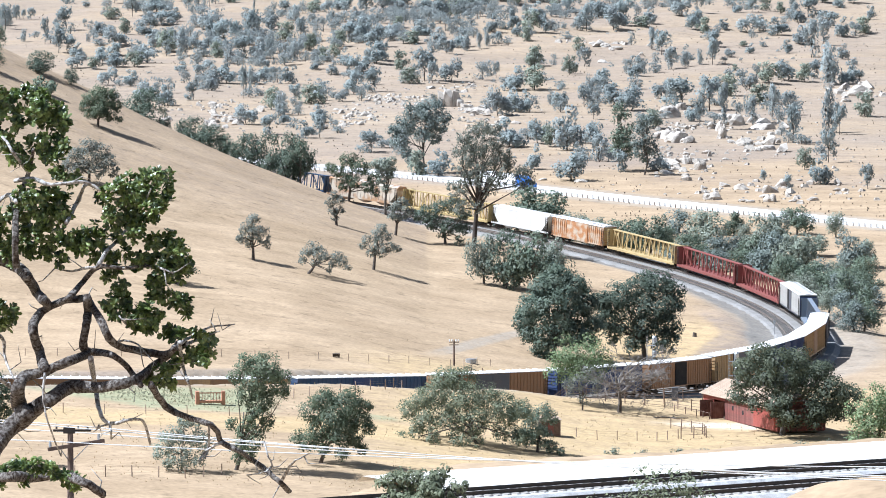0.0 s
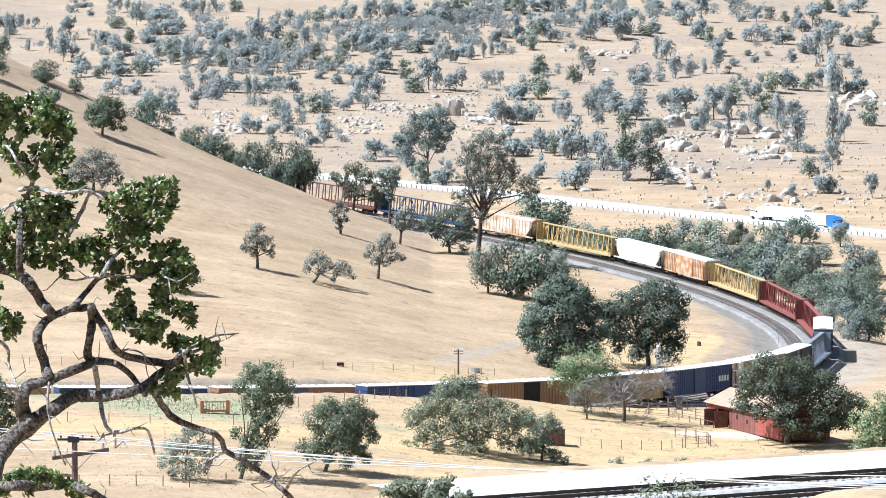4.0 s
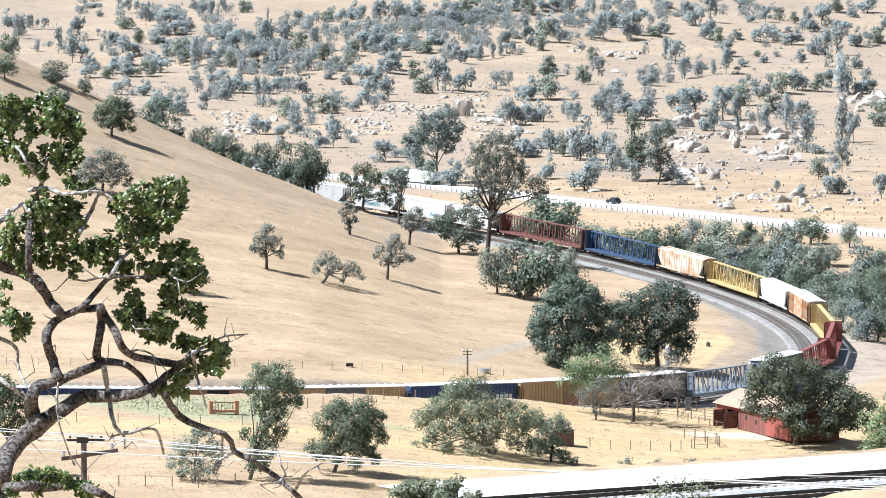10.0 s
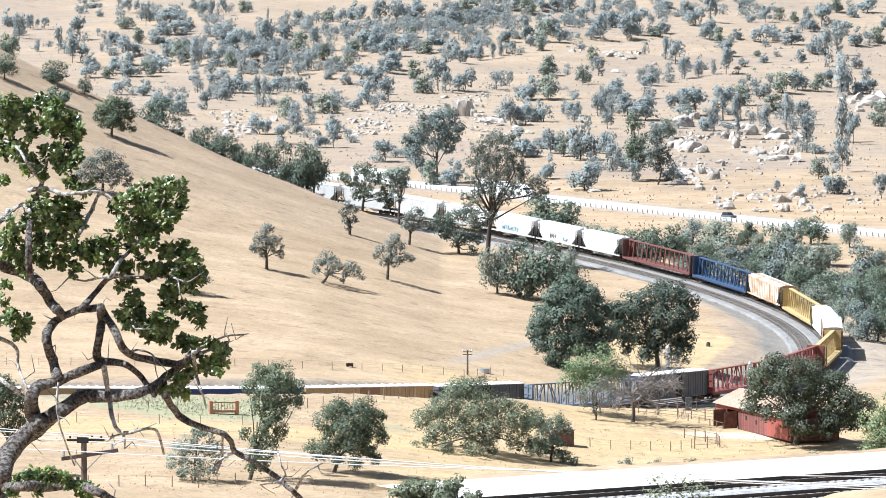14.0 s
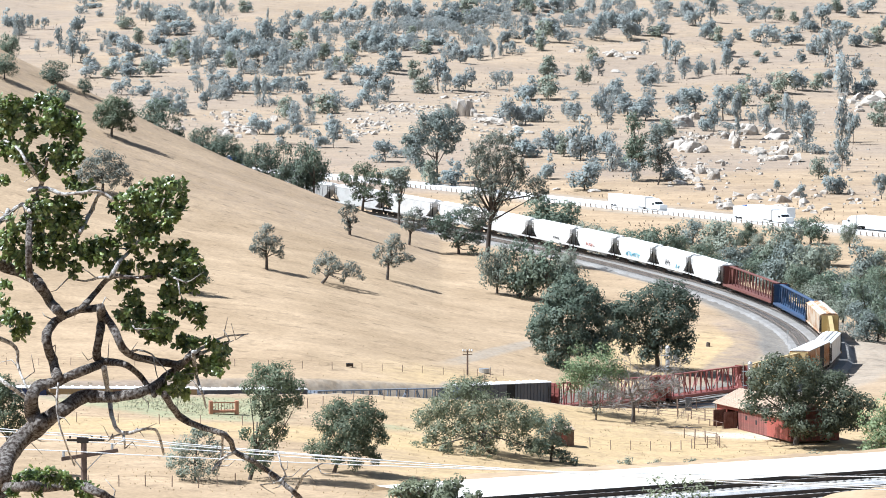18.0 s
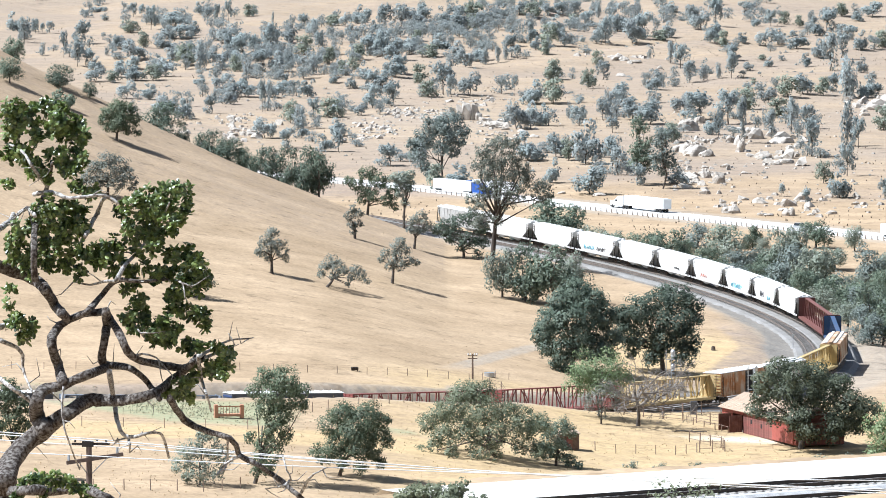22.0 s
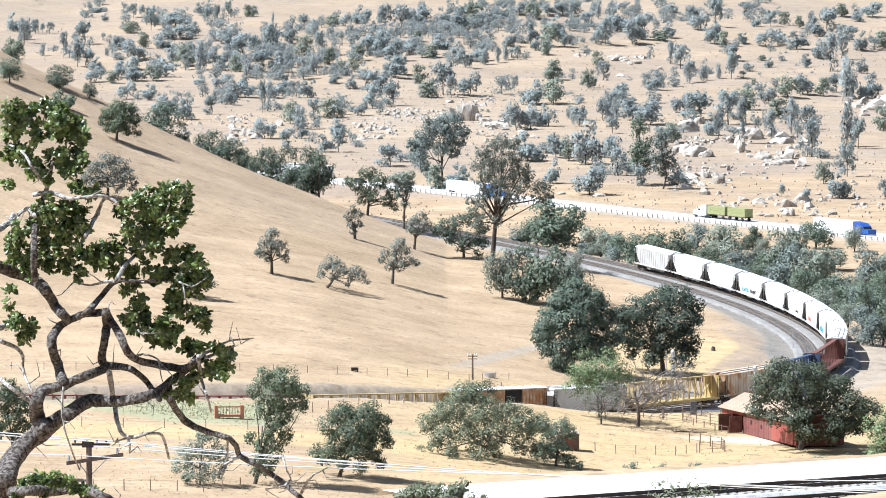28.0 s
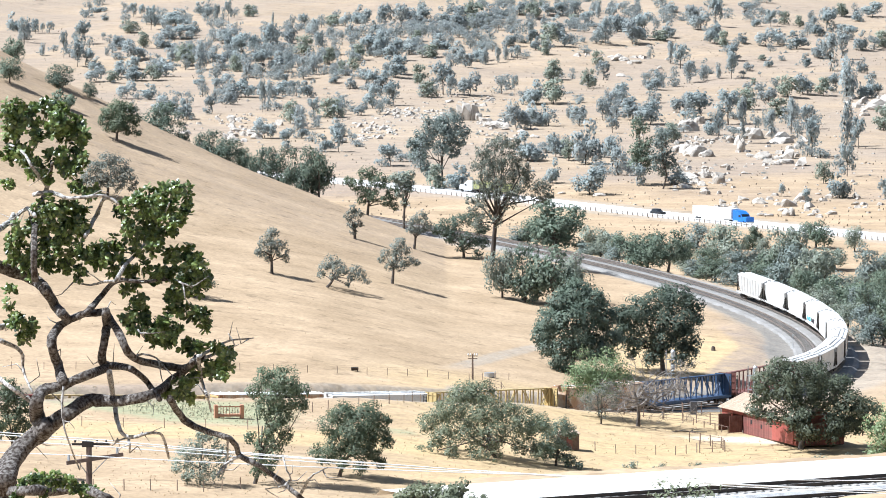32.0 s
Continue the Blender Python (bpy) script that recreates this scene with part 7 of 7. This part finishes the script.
def lorry(label, cab_paint, load="trailer"):
    """A semi-truck; its nose is at x = 0 and it points to +x."""
    t = thing("semi_truck", label, "truck")
    t.scale = (0.9, 0.9, 0.76)
    c = Build()
    c.prism([(-1.2, 0.75), (1.2, 0.75), (1.2, 2.0), (1.0, 2.15), (-1.0, 2.15), (-1.2, 2.0)], -1.9, -0.1)
    part("bonnet", c, cab_paint, t)
    c = Build()
    c.add([(-1.7, -1.25, 0.75), (-5.6, -1.25, 0.75), (-5.6, -1.25, 3.9), (-3.6, -1.25, 3.7), (-2.3, -1.25, 2.9), (-1.8, -1.25, 2.1), (-1.7, 1.25, 0.75), (-5.6, 1.25, 0.75), (-5.6, 1.25, 3.9), (-3.6, 1.25, 3.7), (-2.3, 1.25, 2.9), (-1.8, 1.25, 2.1)],
          [(0, 1, 2, 3, 4, 5), (11, 10, 9, 8, 7, 6), (0, 6, 7, 1), (1, 7, 8, 2), (2, 8, 9, 3), (3, 9, 10, 4), (4, 10, 11, 5), (5, 11, 6, 0)])
    part("cab", c, cab_paint, t)
    part("windscreen", Build().beam((-1.86, 0, 2.2), (-2.28, 0, 2.86), 2.2, 0.05), GLASS, t)
    for y in (-1.26, 1.26):
        part("side_window", Build().box(-3.2, -2.3, y - 0.02, y + 0.02, 2.0, 2.6), GLASS, t)
        part("fuel_tank", Build().tube([(-5.2, y * 0.85, 0.7), (-3.4, y * 0.85, 0.7)], [0.32, 0.32], 10), GALVANISED, t)
    part("bumper", Build().box(-0.12, 0.06, -1.2, 1.2, 0.4, 0.8), GALVANISED, t)
    part("chassis", Build().box(-7.6, -0.3, -0.5, 0.5, 0.6, 0.85), BLACK, t)
    if load == "trailer":
        b = Build()
        b.box(-22.4, -6.2, -1.28, 1.28, 1.15, 4.1)
        part("trailer_box", b, WHITE_PAINT, t, "white box trailer")
        part("trailer_door", Build().box(-22.46, -22.4, -1.2, 1.2, 1.25, 4.0), WHITE_PAINT, t)
        part("skirt", Build().box(-18.5, -9.5, -1.22, -1.16, 0.5, 1.15).box(-18.5, -9.5, 1.16, 1.22, 0.5, 1.15), WHITE_PAINT, t)
        axles = (-1.1, -5.4, -6.7, -19.6, -20.9)
    else:
        part("flat_deck", Build().box(-13.6, -6.2, -1.25, 1.25, 1.1, 1.3), BLACK, t)
        part("flat_deck", Build().box(-22.0, -14.4, -1.25, 1.25, 1.1, 1.3), BLACK, t)
        for x0 in (-13.5, -21.9):
            for i in range(6):
                for z in (1.3, 2.5):
                    part("hay_bale", Build().box(x0 + 1.22 * i + 0.02, x0 + 1.22 * i + 1.2, -1.22, 1.22, z, z + 1.17), HAY, t)
        axles = (-1.1, -5.4, -6.7, -12.6, -15.4, -20.6)
    for x in axles:
        for y in (-1.05, 1.05):
            part("wheel", ROADWHEEL, TYRE, t).location = (x, y, 0)
    return t


def car(label, body):
    t = thing("car", label, "car")
    t.scale = (0.82, 0.86, 0.86)
    b = Build()
    b.prism([(-0.9, 0.35), (0.9, 0.35), (0.93, 0.6), (0.88, 0.98), (-0.88, 0.98), (-0.93, 0.6)], -4.7, -0.05)
    part("body", b, body, t)
    c = Build()
    c.add([(-1.2, -0.84, 0.98), (-4.5, -0.84, 0.98), (-4.1, -0.7, 1.62), (-2.1, -0.7, 1.62), (-1.2, 0.84, 0.98), (-4.5, 0.84, 0.98), (-4.1, 0.7, 1.62), (-2.1, 0.7, 1.62)],
          [(0, 1, 2, 3), (7, 6, 5, 4), (0, 4, 5, 1), (1, 5, 6, 2), (2, 6, 7, 3), (3, 7, 4, 0)])
    part("cabin", c, GLASS, t)
    part("roof", Build().box(-4.0, -2.15, -0.68, 0.68, 1.62, 1.67), body, t)
    for x in (-0.9, -3.75):
        for y in (-0.8, 0.8):
            part("wheel", CARWHEEL, TYRE, t).location = (x, y, 0)
    return t


W_TRUCK, B_TRUCK = "white semi-truck with a white box trailer", "bright blue semi-truck pulling a white box trailer"
# vehicle, speed, place of its nose on the road at the start; speeds below zero run the other way
TRAFFIC = ((lorry(B_TRUCK, TRUCK_BLUE), 29.2, 694.1), (lorry(W_TRUCK, WHITE_PAINT), 24.8, 340.7), (lorry(W_TRUCK, WHITE_PAINT), 25.2, 285.4), (lorry("deep blue semi-truck pulling a white box trailer", TRUCK_NAVY), 24.3, 135.1), (lorry(B_TRUCK, TRUCK_BLUE), 23.8, 8.4),
           (car("black car on the highway", CAR_BLACK), 33.7, 339.0), (car("dark grey car on the highway", SLATE), 34.9, 277.2), (car("silver car on the highway", GALVANISED), 29.1, 150.9), (car("dark car on the highway", CAR_BLACK), 29.2, -197.6),
           (lorry(W_TRUCK, WHITE_PAINT), -24.2, 865.3), (car("black car on the highway", CAR_BLACK), -31.1, 1020.9), (lorry("deep blue semi-truck with a white box trailer", TRUCK_NAVY), -26.8, 1241.0), (lorry(W_TRUCK, WHITE_PAINT), -22.4, 1202.7), (lorry("white truck loaded with green hay bales", WHITE_PAINT, "hay"), -22.4, 1368.7))


def road_pose(s, way):
    s = min(max(s, 24.0), float(HS[-1]) - 24)
    x, y, z = (float(np.interp(s, HS, q)) for q in (HX, HY, HZ))
    bx, by, bz = (float(np.interp(s - way * 11, HS, q)) for q in (HX, HY, HZ))
    d = Vector((x - bx, y - by, 0)).normalized()
    return Matrix.Translation((x + 3.0 * d.y, y - 3.0 * d.x, z + 0.01)) @ Vector((x - bx, y - by, z - bz)).to_track_quat("X", "Z").to_matrix().to_4x4()


# ---- grass tufts and shrubs in the meadow ----
def tufts():
    r = random.Random(9)
    straw = leaf_mat("straw_tufts", (0.56, 0.45, 0.29), (0.50, 0.39, 0.24), 0.9, 0.5)
    sage = leaf_mat("sage_scrub", (0.36, 0.355, 0.25), (0.45, 0.42, 0.30), 0.9, 0.5)
    scrub = leaf_mat("dry_scrub", (0.22, 0.19, 0.145), (0.36, 0.30, 0.22), 0.9, 0.45)
    stubble = leaf_mat("stubble", (0.42, 0.33, 0.22), (0.50, 0.40, 0.27), 0.9, 0.5)
    for name, label, m, count, area, h in (("dry_grass_tufts", "tufts of dry straw-coloured grass", straw, 2600, "meadow", 0.16), ("green_weeds", "low green weeds in the meadow", sage, 1100, "weeds", 0.2), ("slope_scrub", "low dry scrub on the slope", scrub, 3200, "slope", 0.4), ("hill_stubble", "sparse dry stubble on the bare hill", stubble, 1300, "hill", 0.13)):
        b = Build()
        xs, ys = [], []
        while len(xs) < count:
            if area == "meadow":
                y = r.uniform(575, 700)
                x = r.uniform(-0.088, 0.088) * y
            elif area == "hill":
                y = r.uniform(705, 985)
                x = r.uniform(-0.088, 0.055) * y
            elif area == "weeds":
                x = r.gauss(-36, 9)
                y = 667 + 0.95 * max(0, -36 - x) + r.gauss(0, 5.0)
            else:
                y = 1100 + 900 * r.random() ** 1.4
                x = r.uniform(-0.088, 0.1) * y
                if np.hypot(HKX - x, HKY - y).min() < 9:
                    continue
            if np.hypot(RX - x, RY - y).min() < 5:
                continue
            xs.append(x), ys.append(y)
        zs = land(np.array(xs), np.array(ys))
        for x, y, z in zip(xs, ys, zs):
            k = h * r.uniform(0.5, 1.3)
            for _ in range(5):
                a = r.uniform(0, 3.14)
                c, s = math.cos(a) * k * 0.28, math.sin(a) * k * 0.28
                o, q = r.uniform(-0.6, 0.6) * k, r.uniform(-0.6, 0.6) * k
                b.add([(x - c, y - s, z - 0.05), (x + c, y + s, z - 0.05), (x + o, y + q, z + k)], [(0, 1, 2)])
        tagged(new(name, b.mesh(name, m)), label, "grass", kind="stuff")


tufts()


# ---- the near oak: limbs and sprays of leaves before the viewer ----
def near_point(px, py, d):
    """A place d metres out, given in the 1/9000 radian grid of the view's middle."""
    k = (EYE_Z, math.atan((441 + 109.65) / F_PX))
    v = (441 - py) / F_PX
    return Vector(((px - 784) / F_PX * d, d * (math.cos(k[1]) + v * math.sin(k[1])), k[0] + d * (-math.sin(k[1]) + v * math.cos(k[1]))))


NEAR_LEAF = leaf_mat("glossy_oak_leaves", (0.055, 0.098, 0.024), (0.27, 0.34, 0.10), 0.38, 0.36, 0.09, 0.5)
next(n for n in NEAR_LEAF.node_tree.nodes if n.bl_idname == "ShaderNodeBsdfPrincipled").inputs["Specular IOR Level"].default_value = 1.0


def near_oak():
    D = 45.0
    base = near_point(-40, 1150, D)
    base.z = level(base.x, base.y)
    t = thing("near_oak", "gnarled old oak with pale bark and glossy leaves", "tree", m=Matrix.Translation(base))
    r = random.Random(33)

    def limb(name, pts, w0, w1, depth=0.0):
        q = [near_point(x - 9, y - 8, D + depth + 0.35 * math.sin(i * 1.7 + x)) - base for i, (x, y) in enumerate(pts)]
        fine = []
        for i in range(len(q) - 1):
            for k in range(4):
                a, b = q[max(i - 1, 0)], q[min(i + 2, len(q) - 1)]
                f = k / 4
                p = 0.5 * ((2 * q[i]) + (q[i + 1] - a) * f + (2 * a - 5 * q[i] + 4 * q[i + 1] - b) * f * f + (3 * q[i] - a - 3 * q[i + 1] + b) * f ** 3)
                fine.append(p + Vector((r.gauss(0, 1), r.gauss(0, 1), r.gauss(0, 1))) * 0.0022)
        fine.append(q[-1])
        n = len(fine)
        wob, ph = r.uniform(0.5, 0.9), r.uniform(0, 6)
        rad = [(w0 + (w1 - w0) * i / (n - 1)) / 200 / 2 * 0.92 * (1 + 0.045 * math.sin(wob * i + ph) + 0.03 * math.sin(2.3 * wob * i)) for i in range(n)]
        b = Build().tube(fine, rad, 14)
        # furrows along the limb and lumps round it
        p1, p2, p3 = r.uniform(0, 6), r.uniform(0, 6), r.uniform(0, 6)
        for i in range(n):
            for j in range(14):
                th = 2 * math.pi * j / 14
                k = 0.10 * math.sin(2 * th + p1 + 0.12 * i) + 0.07 * math.sin(3 * th + p2 - 0.16 * i) + 0.05 * math.sin(5 * th + p3) + r.gauss(0, 0.025)
                q = Vector(b.v[i * 14 + j])
                b.v[i * 14 + j] = tuple(q + (q - fine[i]) * k)
        part(name, b, PALE_BARK if w0 > 12 else LICHEN_BARK, t, smooth_=True)
        # short bare spurs along it
        for _ in range(max(2, len(q) // 2)):
            p = fine[r.randrange(n // 3, n)]
            d = Vector((r.gauss(0, 1), r.gauss(0, 0.5), r.gauss(0.1, 1))).normalized() * r.uniform(0.08, 0.26)
            e = Vector((r.gauss(0, 0.03), r.gauss(0, 0.03), r.gauss(0, 0.05)))
            part("spur", Build().tube([p, p + d * 0.5 + e, p + d], [0.007, 0.005, 0.002], 5), LICHEN_BARK, t, smooth_=True)

    part("trunk", Build().tube([(0, 0, -0.3), (0.05, 0, 0.8), near_point(-32, 960, D) - base, near_point(0, 839, D) - base], [0.26, 0.2, 0.15, 0.115], 12), PALE_BARK, t, smooth_=True)
    limb("limb", ((4, 862), (20, 820), (48, 785), (72, 768), (84, 756)), 46, 36)
    limb("limb", ((80, 760), (68, 742), (64, 716), (76, 692), (112, 683), (154, 665), (187, 653)), 30, 16)
    limb("limb", ((82, 758), (117, 735), (154, 711), (196, 711), (243, 707), (280, 693), (305, 672), (336, 651), (364, 632)), 30, 12)
    limb("limb", ((112, 683), (102, 646), (90, 609), (103, 581), (121, 567)), 22, 16)
    limb("limb", ((121, 567), (110, 556), (98, 542), (82, 515), (64, 498), (30, 484), (-10, 470)), 16, 22)
    limb("limb", ((121, 567), (154, 553), (181, 523), (206, 498), (250, 499), (296, 496)), 14, 5)
    limb("limb", ((187, 553), (189, 575), (185, 600), (180, 637), (196, 648), (234, 655), (262, 679), (282, 707)), 17, 11)
    limb("limb", ((190, 560), (210, 590), (234, 632), (280, 646), (322, 653), (341, 641), (350, 632)), 13, 14)
    limb("limb", ((121, 567), (150, 556), (187, 553)), 14, 14)
    limb("limb", ((300, 705), (327, 744), (364, 763), (402, 775), (418, 790), (425, 808), (453, 822), (480, 840), (505, 858), (530, 880), (545, 895)), 13, 9)
    limb("twig", ((350, 634), (378, 618), (407, 604), (449, 599)), 7, 2)
    limb("twig", ((364, 634), (390, 624), (422, 611)), 6, 2)
    limb("twig", ((350, 632), (357, 674), (366, 700), (374, 730)), 8, 3)
    limb("twig", ((194, 660), (201, 707), (210, 754), (227, 775), (262, 768), (287, 772), (299, 812)), 11, 4)
    limb("twig", ((227, 775), (229, 788), (230, 802)), 6, 3)
    limb("twig", ((227, 775), (212, 780), (198, 790)), 5, 2)
    limb("twig", ((112, 683), (110, 735), (121, 782), (140, 830)), 5, 3)
    limb("twig", ((0, 604), (37, 623), (42, 660), (58, 696)), 9, 4)
    limb("twig", ((0, 672), (28, 693), (60, 716)), 9, 6)
    limb("twig", ((-6, 582), (18, 575), (36, 566)), 12, 6)
    limb("limb", ((20, 872), (60, 868), (93, 871), (140, 866), (180, 878), (215, 900)), 18, 14, -4)
    limb("twig", ((500, 806), (506, 828), (516, 852)), 4, 3)
    limb("twig", ((515, 850), (500, 862), (470, 866)), 4, 3)
    limb("twig", ((530, 880), (545, 852), (560, 838), (580, 828)), 6, 2)
    limb("twig", ((402, 775), (402, 819), (392, 840)), 5, 2)
    limb("twig", ((425, 808), (400, 822), (384, 842)), 6, 3)
    limb("twig", ((234, 632), (252, 628), (276, 634), (290, 650)), 6, 2)
    limb("twig", ((206, 498), (186, 500), (160, 505), (130, 500)), 6, 3)
    limb("twig", ((62, 498), (60, 440), (66, 380), (84, 330), (92, 290)), 14, 6)
    limb("twig", ((84, 330), (60, 300), (40, 270), (10, 255)), 8, 4)
    limb("twig", ((60, 345), (90, 342), (120, 352), (150, 350), (186, 348), (210, 362)), 10, 5)
    limb("twig", ((150, 420), (170, 382), (185, 352), (205, 358)), 9, 6)
    limb("twig", ((20, 400), (32, 380), (50, 370), (62, 384)), 10, 7)
    limb("twig", ((-8, 410), (14, 396), (24, 380)), 12, 8)
    limb("twig", ((206, 498), (222, 470), (250, 440), (280, 400), (300, 360)), 8, 3)
    limb("twig", ((296, 496), (318, 500), (340, 510)), 5, 2)
    limb("twig", ((234, 570), (248, 590), (262, 606)), 4, 2)
    # clumps of leaves: middle and reach
    clump_top = ((15, 190, 22), (45, 188, 18), (20, 215, 25), (50, 215, 16), (55, 235, 12), (10, 235, 15), (80, 185, 20), (105, 190, 14), (95, 210, 20), (125, 212, 16), (130, 232, 16), (110, 230, 18), (85, 225, 12), (140, 240, 8), (10, 262, 18), (30, 262, 18), (45, 282, 18), (60, 295, 16), (75, 308, 10), (45, 300, 10), (90, 268, 18), (120, 272, 18), (110, 290, 16), (130, 285, 14), (115, 300, 12), (140, 275, 10), (2, 325, 10), (125, 320, 10), (155, 338, 12), (140, 330, 8))
    clump_left = ((75, 365, 25), (105, 360, 20), (130, 370, 18), (60, 390, 22), (100, 395, 25), (130, 395, 20), (30, 400, 18), (15, 420, 18), (60, 430, 22), (100, 430, 22), (135, 440, 18), (40, 455, 18), (15, 450, 14), (75, 460, 15), (110, 460, 16), (150, 450, 14), (130, 475, 12), (50, 480, 8), (10, 505, 9), (5, 530, 8), (25, 565, 14), (40, 575, 14), (30, 590, 12), (15, 560, 10), (45, 565, 8))
    clump_high = ((250, 338, 16), (275, 335, 18), (300, 335, 16), (320, 335, 12), (260, 360, 20), (290, 365, 22), (320, 360, 14), (235, 350, 14), (215, 358, 14), (205, 370, 10), (295, 390, 18), (250, 385, 22), (225, 395, 14), (310, 380, 10), (230, 410, 18), (260, 408, 16), (285, 405, 14), (185, 425, 14), (175, 450, 16), (200, 440, 16), (235, 440, 10), (215, 470, 18), (225, 495, 10), (240, 465, 12), (265, 430, 14), (160, 440, 12), (165, 460, 10), (215, 505, 8), (270, 475, 14), (190, 475, 10))
    clump_right = ((300, 445, 16), (320, 440, 14), (335, 460, 16), (350, 480, 16), (320, 480, 18), (290, 475, 14), (345, 500, 12), (310, 500, 14), (270, 485, 12), (330, 450, 12), (295, 520, 16), (315, 520, 14), (300, 540, 14), (325, 550, 16), (350, 555, 14), (355, 570, 10), (340, 545, 10), (235, 530, 13), (225, 555, 18), (245, 550, 14), (215, 565, 10), (230, 575, 12), (250, 570, 8), (280, 565, 14), (275, 582, 18), (300, 580, 14), (260, 590, 12), (290, 595, 12), (270, 605, 8))
    clump_low = ((330, 602, 14), (345, 608, 10), (320, 610, 8), (375, 610, 10), (390, 625, 14), (395, 640, 10), (380, 640, 12), (395, 618, 10), (370, 650, 12), (385, 655, 10), (360, 640, 8), (310, 680, 16), (325, 675, 14), (300, 695, 12), (325, 695, 10), (335, 660, 10), (290, 690, 10), (345, 655, 10), (60, 845, 16), (90, 842, 13), (110, 848, 11), (40, 852, 13), (25, 872, 10), (60, 872, 9), (150, 868, 11), (165, 878, 10), (130, 860, 8))
    v, f = [], []
    for cx, cy, reach in clump_top + clump_left + clump_high + clump_right + clump_low:
        mid = near_point(cx, cy, D + r.uniform(-0.2, 0.2) - (4 if cy > 835 else 0)) - base
        R = reach / 200
        for _ in range(int(3 + reach * reach * 0.042)):
            d = Vector((r.gauss(0, 1), r.gauss(0, 1), r.gauss(0, 1))).normalized() * R * r.random() ** 0.4
            hub = mid + d
            # a rosette of leaves round the tip of a twig
            axis = (d.normalized() * 0.7 + Vector((r.gauss(0, 0.45), r.gauss(-0.1, 0.45), r.gauss(0.55, 0.4)))).normalized()
            u = axis.orthogonal().normalized()
            w = axis.cross(u)
            turn = r.uniform(0, 6.28)
            count = r.randrange(6, 10)
            for j in range(count):
                c = turn + 2 * math.pi * j / count + r.gauss(0, 0.3)
                out = u * math.cos(c) + w * math.sin(c)
                a = (out + axis * r.uniform(0.1, 1.1)).normalized()
                sd = a.cross(axis).normalized()
                n = sd.cross(a)
                p = hub + axis * r.uniform(-0.02, 0.02)
                L, W = r.uniform(0.042, 0.07), r.uniform(0.014, 0.022)
                k = len(v)
                v += [tuple(q) for q in (p, p + a * L * 0.35 + sd * W * 0.8 - n * 0.004, p + a * L * 0.75 + sd * W - n * 0.006, p + a * L - n * 0.007, p + a * L * 0.75 - sd * W - n * 0.006, p + a * L * 0.35 - sd * W * 0.8 - n * 0.004, p + a * L * 0.55 + n * 0.003)]
                f += [(k, k + 1, k + 6), (k + 1, k + 2, k + 6), (k + 2, k + 3, k + 6), (k + 6, k + 3, k + 4), (k + 6, k + 4, k + 5), (k, k + 6, k + 5)]
    tagged(part("foliage", mesh("foliage", v, f, NEAR_LEAF), NEAR_LEAF, t, "dense glossy dark green leaves"), kind="stuff")


near_oak()


def near_bushes():
    """Tops of shrubs that grow on the slope below the viewer."""
    for seed, px, top, w, d in ((401, 742, 846, 1.3, 125.0), (402, 1185, 846, 3.0, 120.0), (403, 810, 846, 1.4, 124.0)):
        p = near_point(px, top, d)
        g = level(p.x, p.y)
        h = p.z - g
        t = tree("shrub", "grey-green oak scrub growing on the slope", "bush", seed, w, h, 3600, 0.05, SAGE_LEAF, lift=max(0.05, 1 - w * 0.9 / h), lobes=16, thick=0.06, hollow=0.3, limbs=14)
        t.matrix_world = Matrix.Translation((p.x, p.y, g))


near_bushes()
# ---- all that moves ----
def run_of_train(t):
    """Metres gone by the last car's rear end along the rails; the train gathers a little speed."""
    u = t / 16 - 1
    return -342.6 + 9.263 * t - 2.83 * u + 3.83 * u * u


def motions():
    for car_, mid, half in TRAIN:
        walk(car_, [(t, car_pose(run_of_train(t) + mid, half)) for t in np.arange(0, 32.5, 1.0).tolist()])
    for vehicle, speed, start in TRAFFIC:
        way = 1 if speed > 0 else -1
        walk(vehicle, [(t, road_pose(start + speed * t, way)) for t in np.arange(0, 32.5, 1.0).tolist()])


motions()
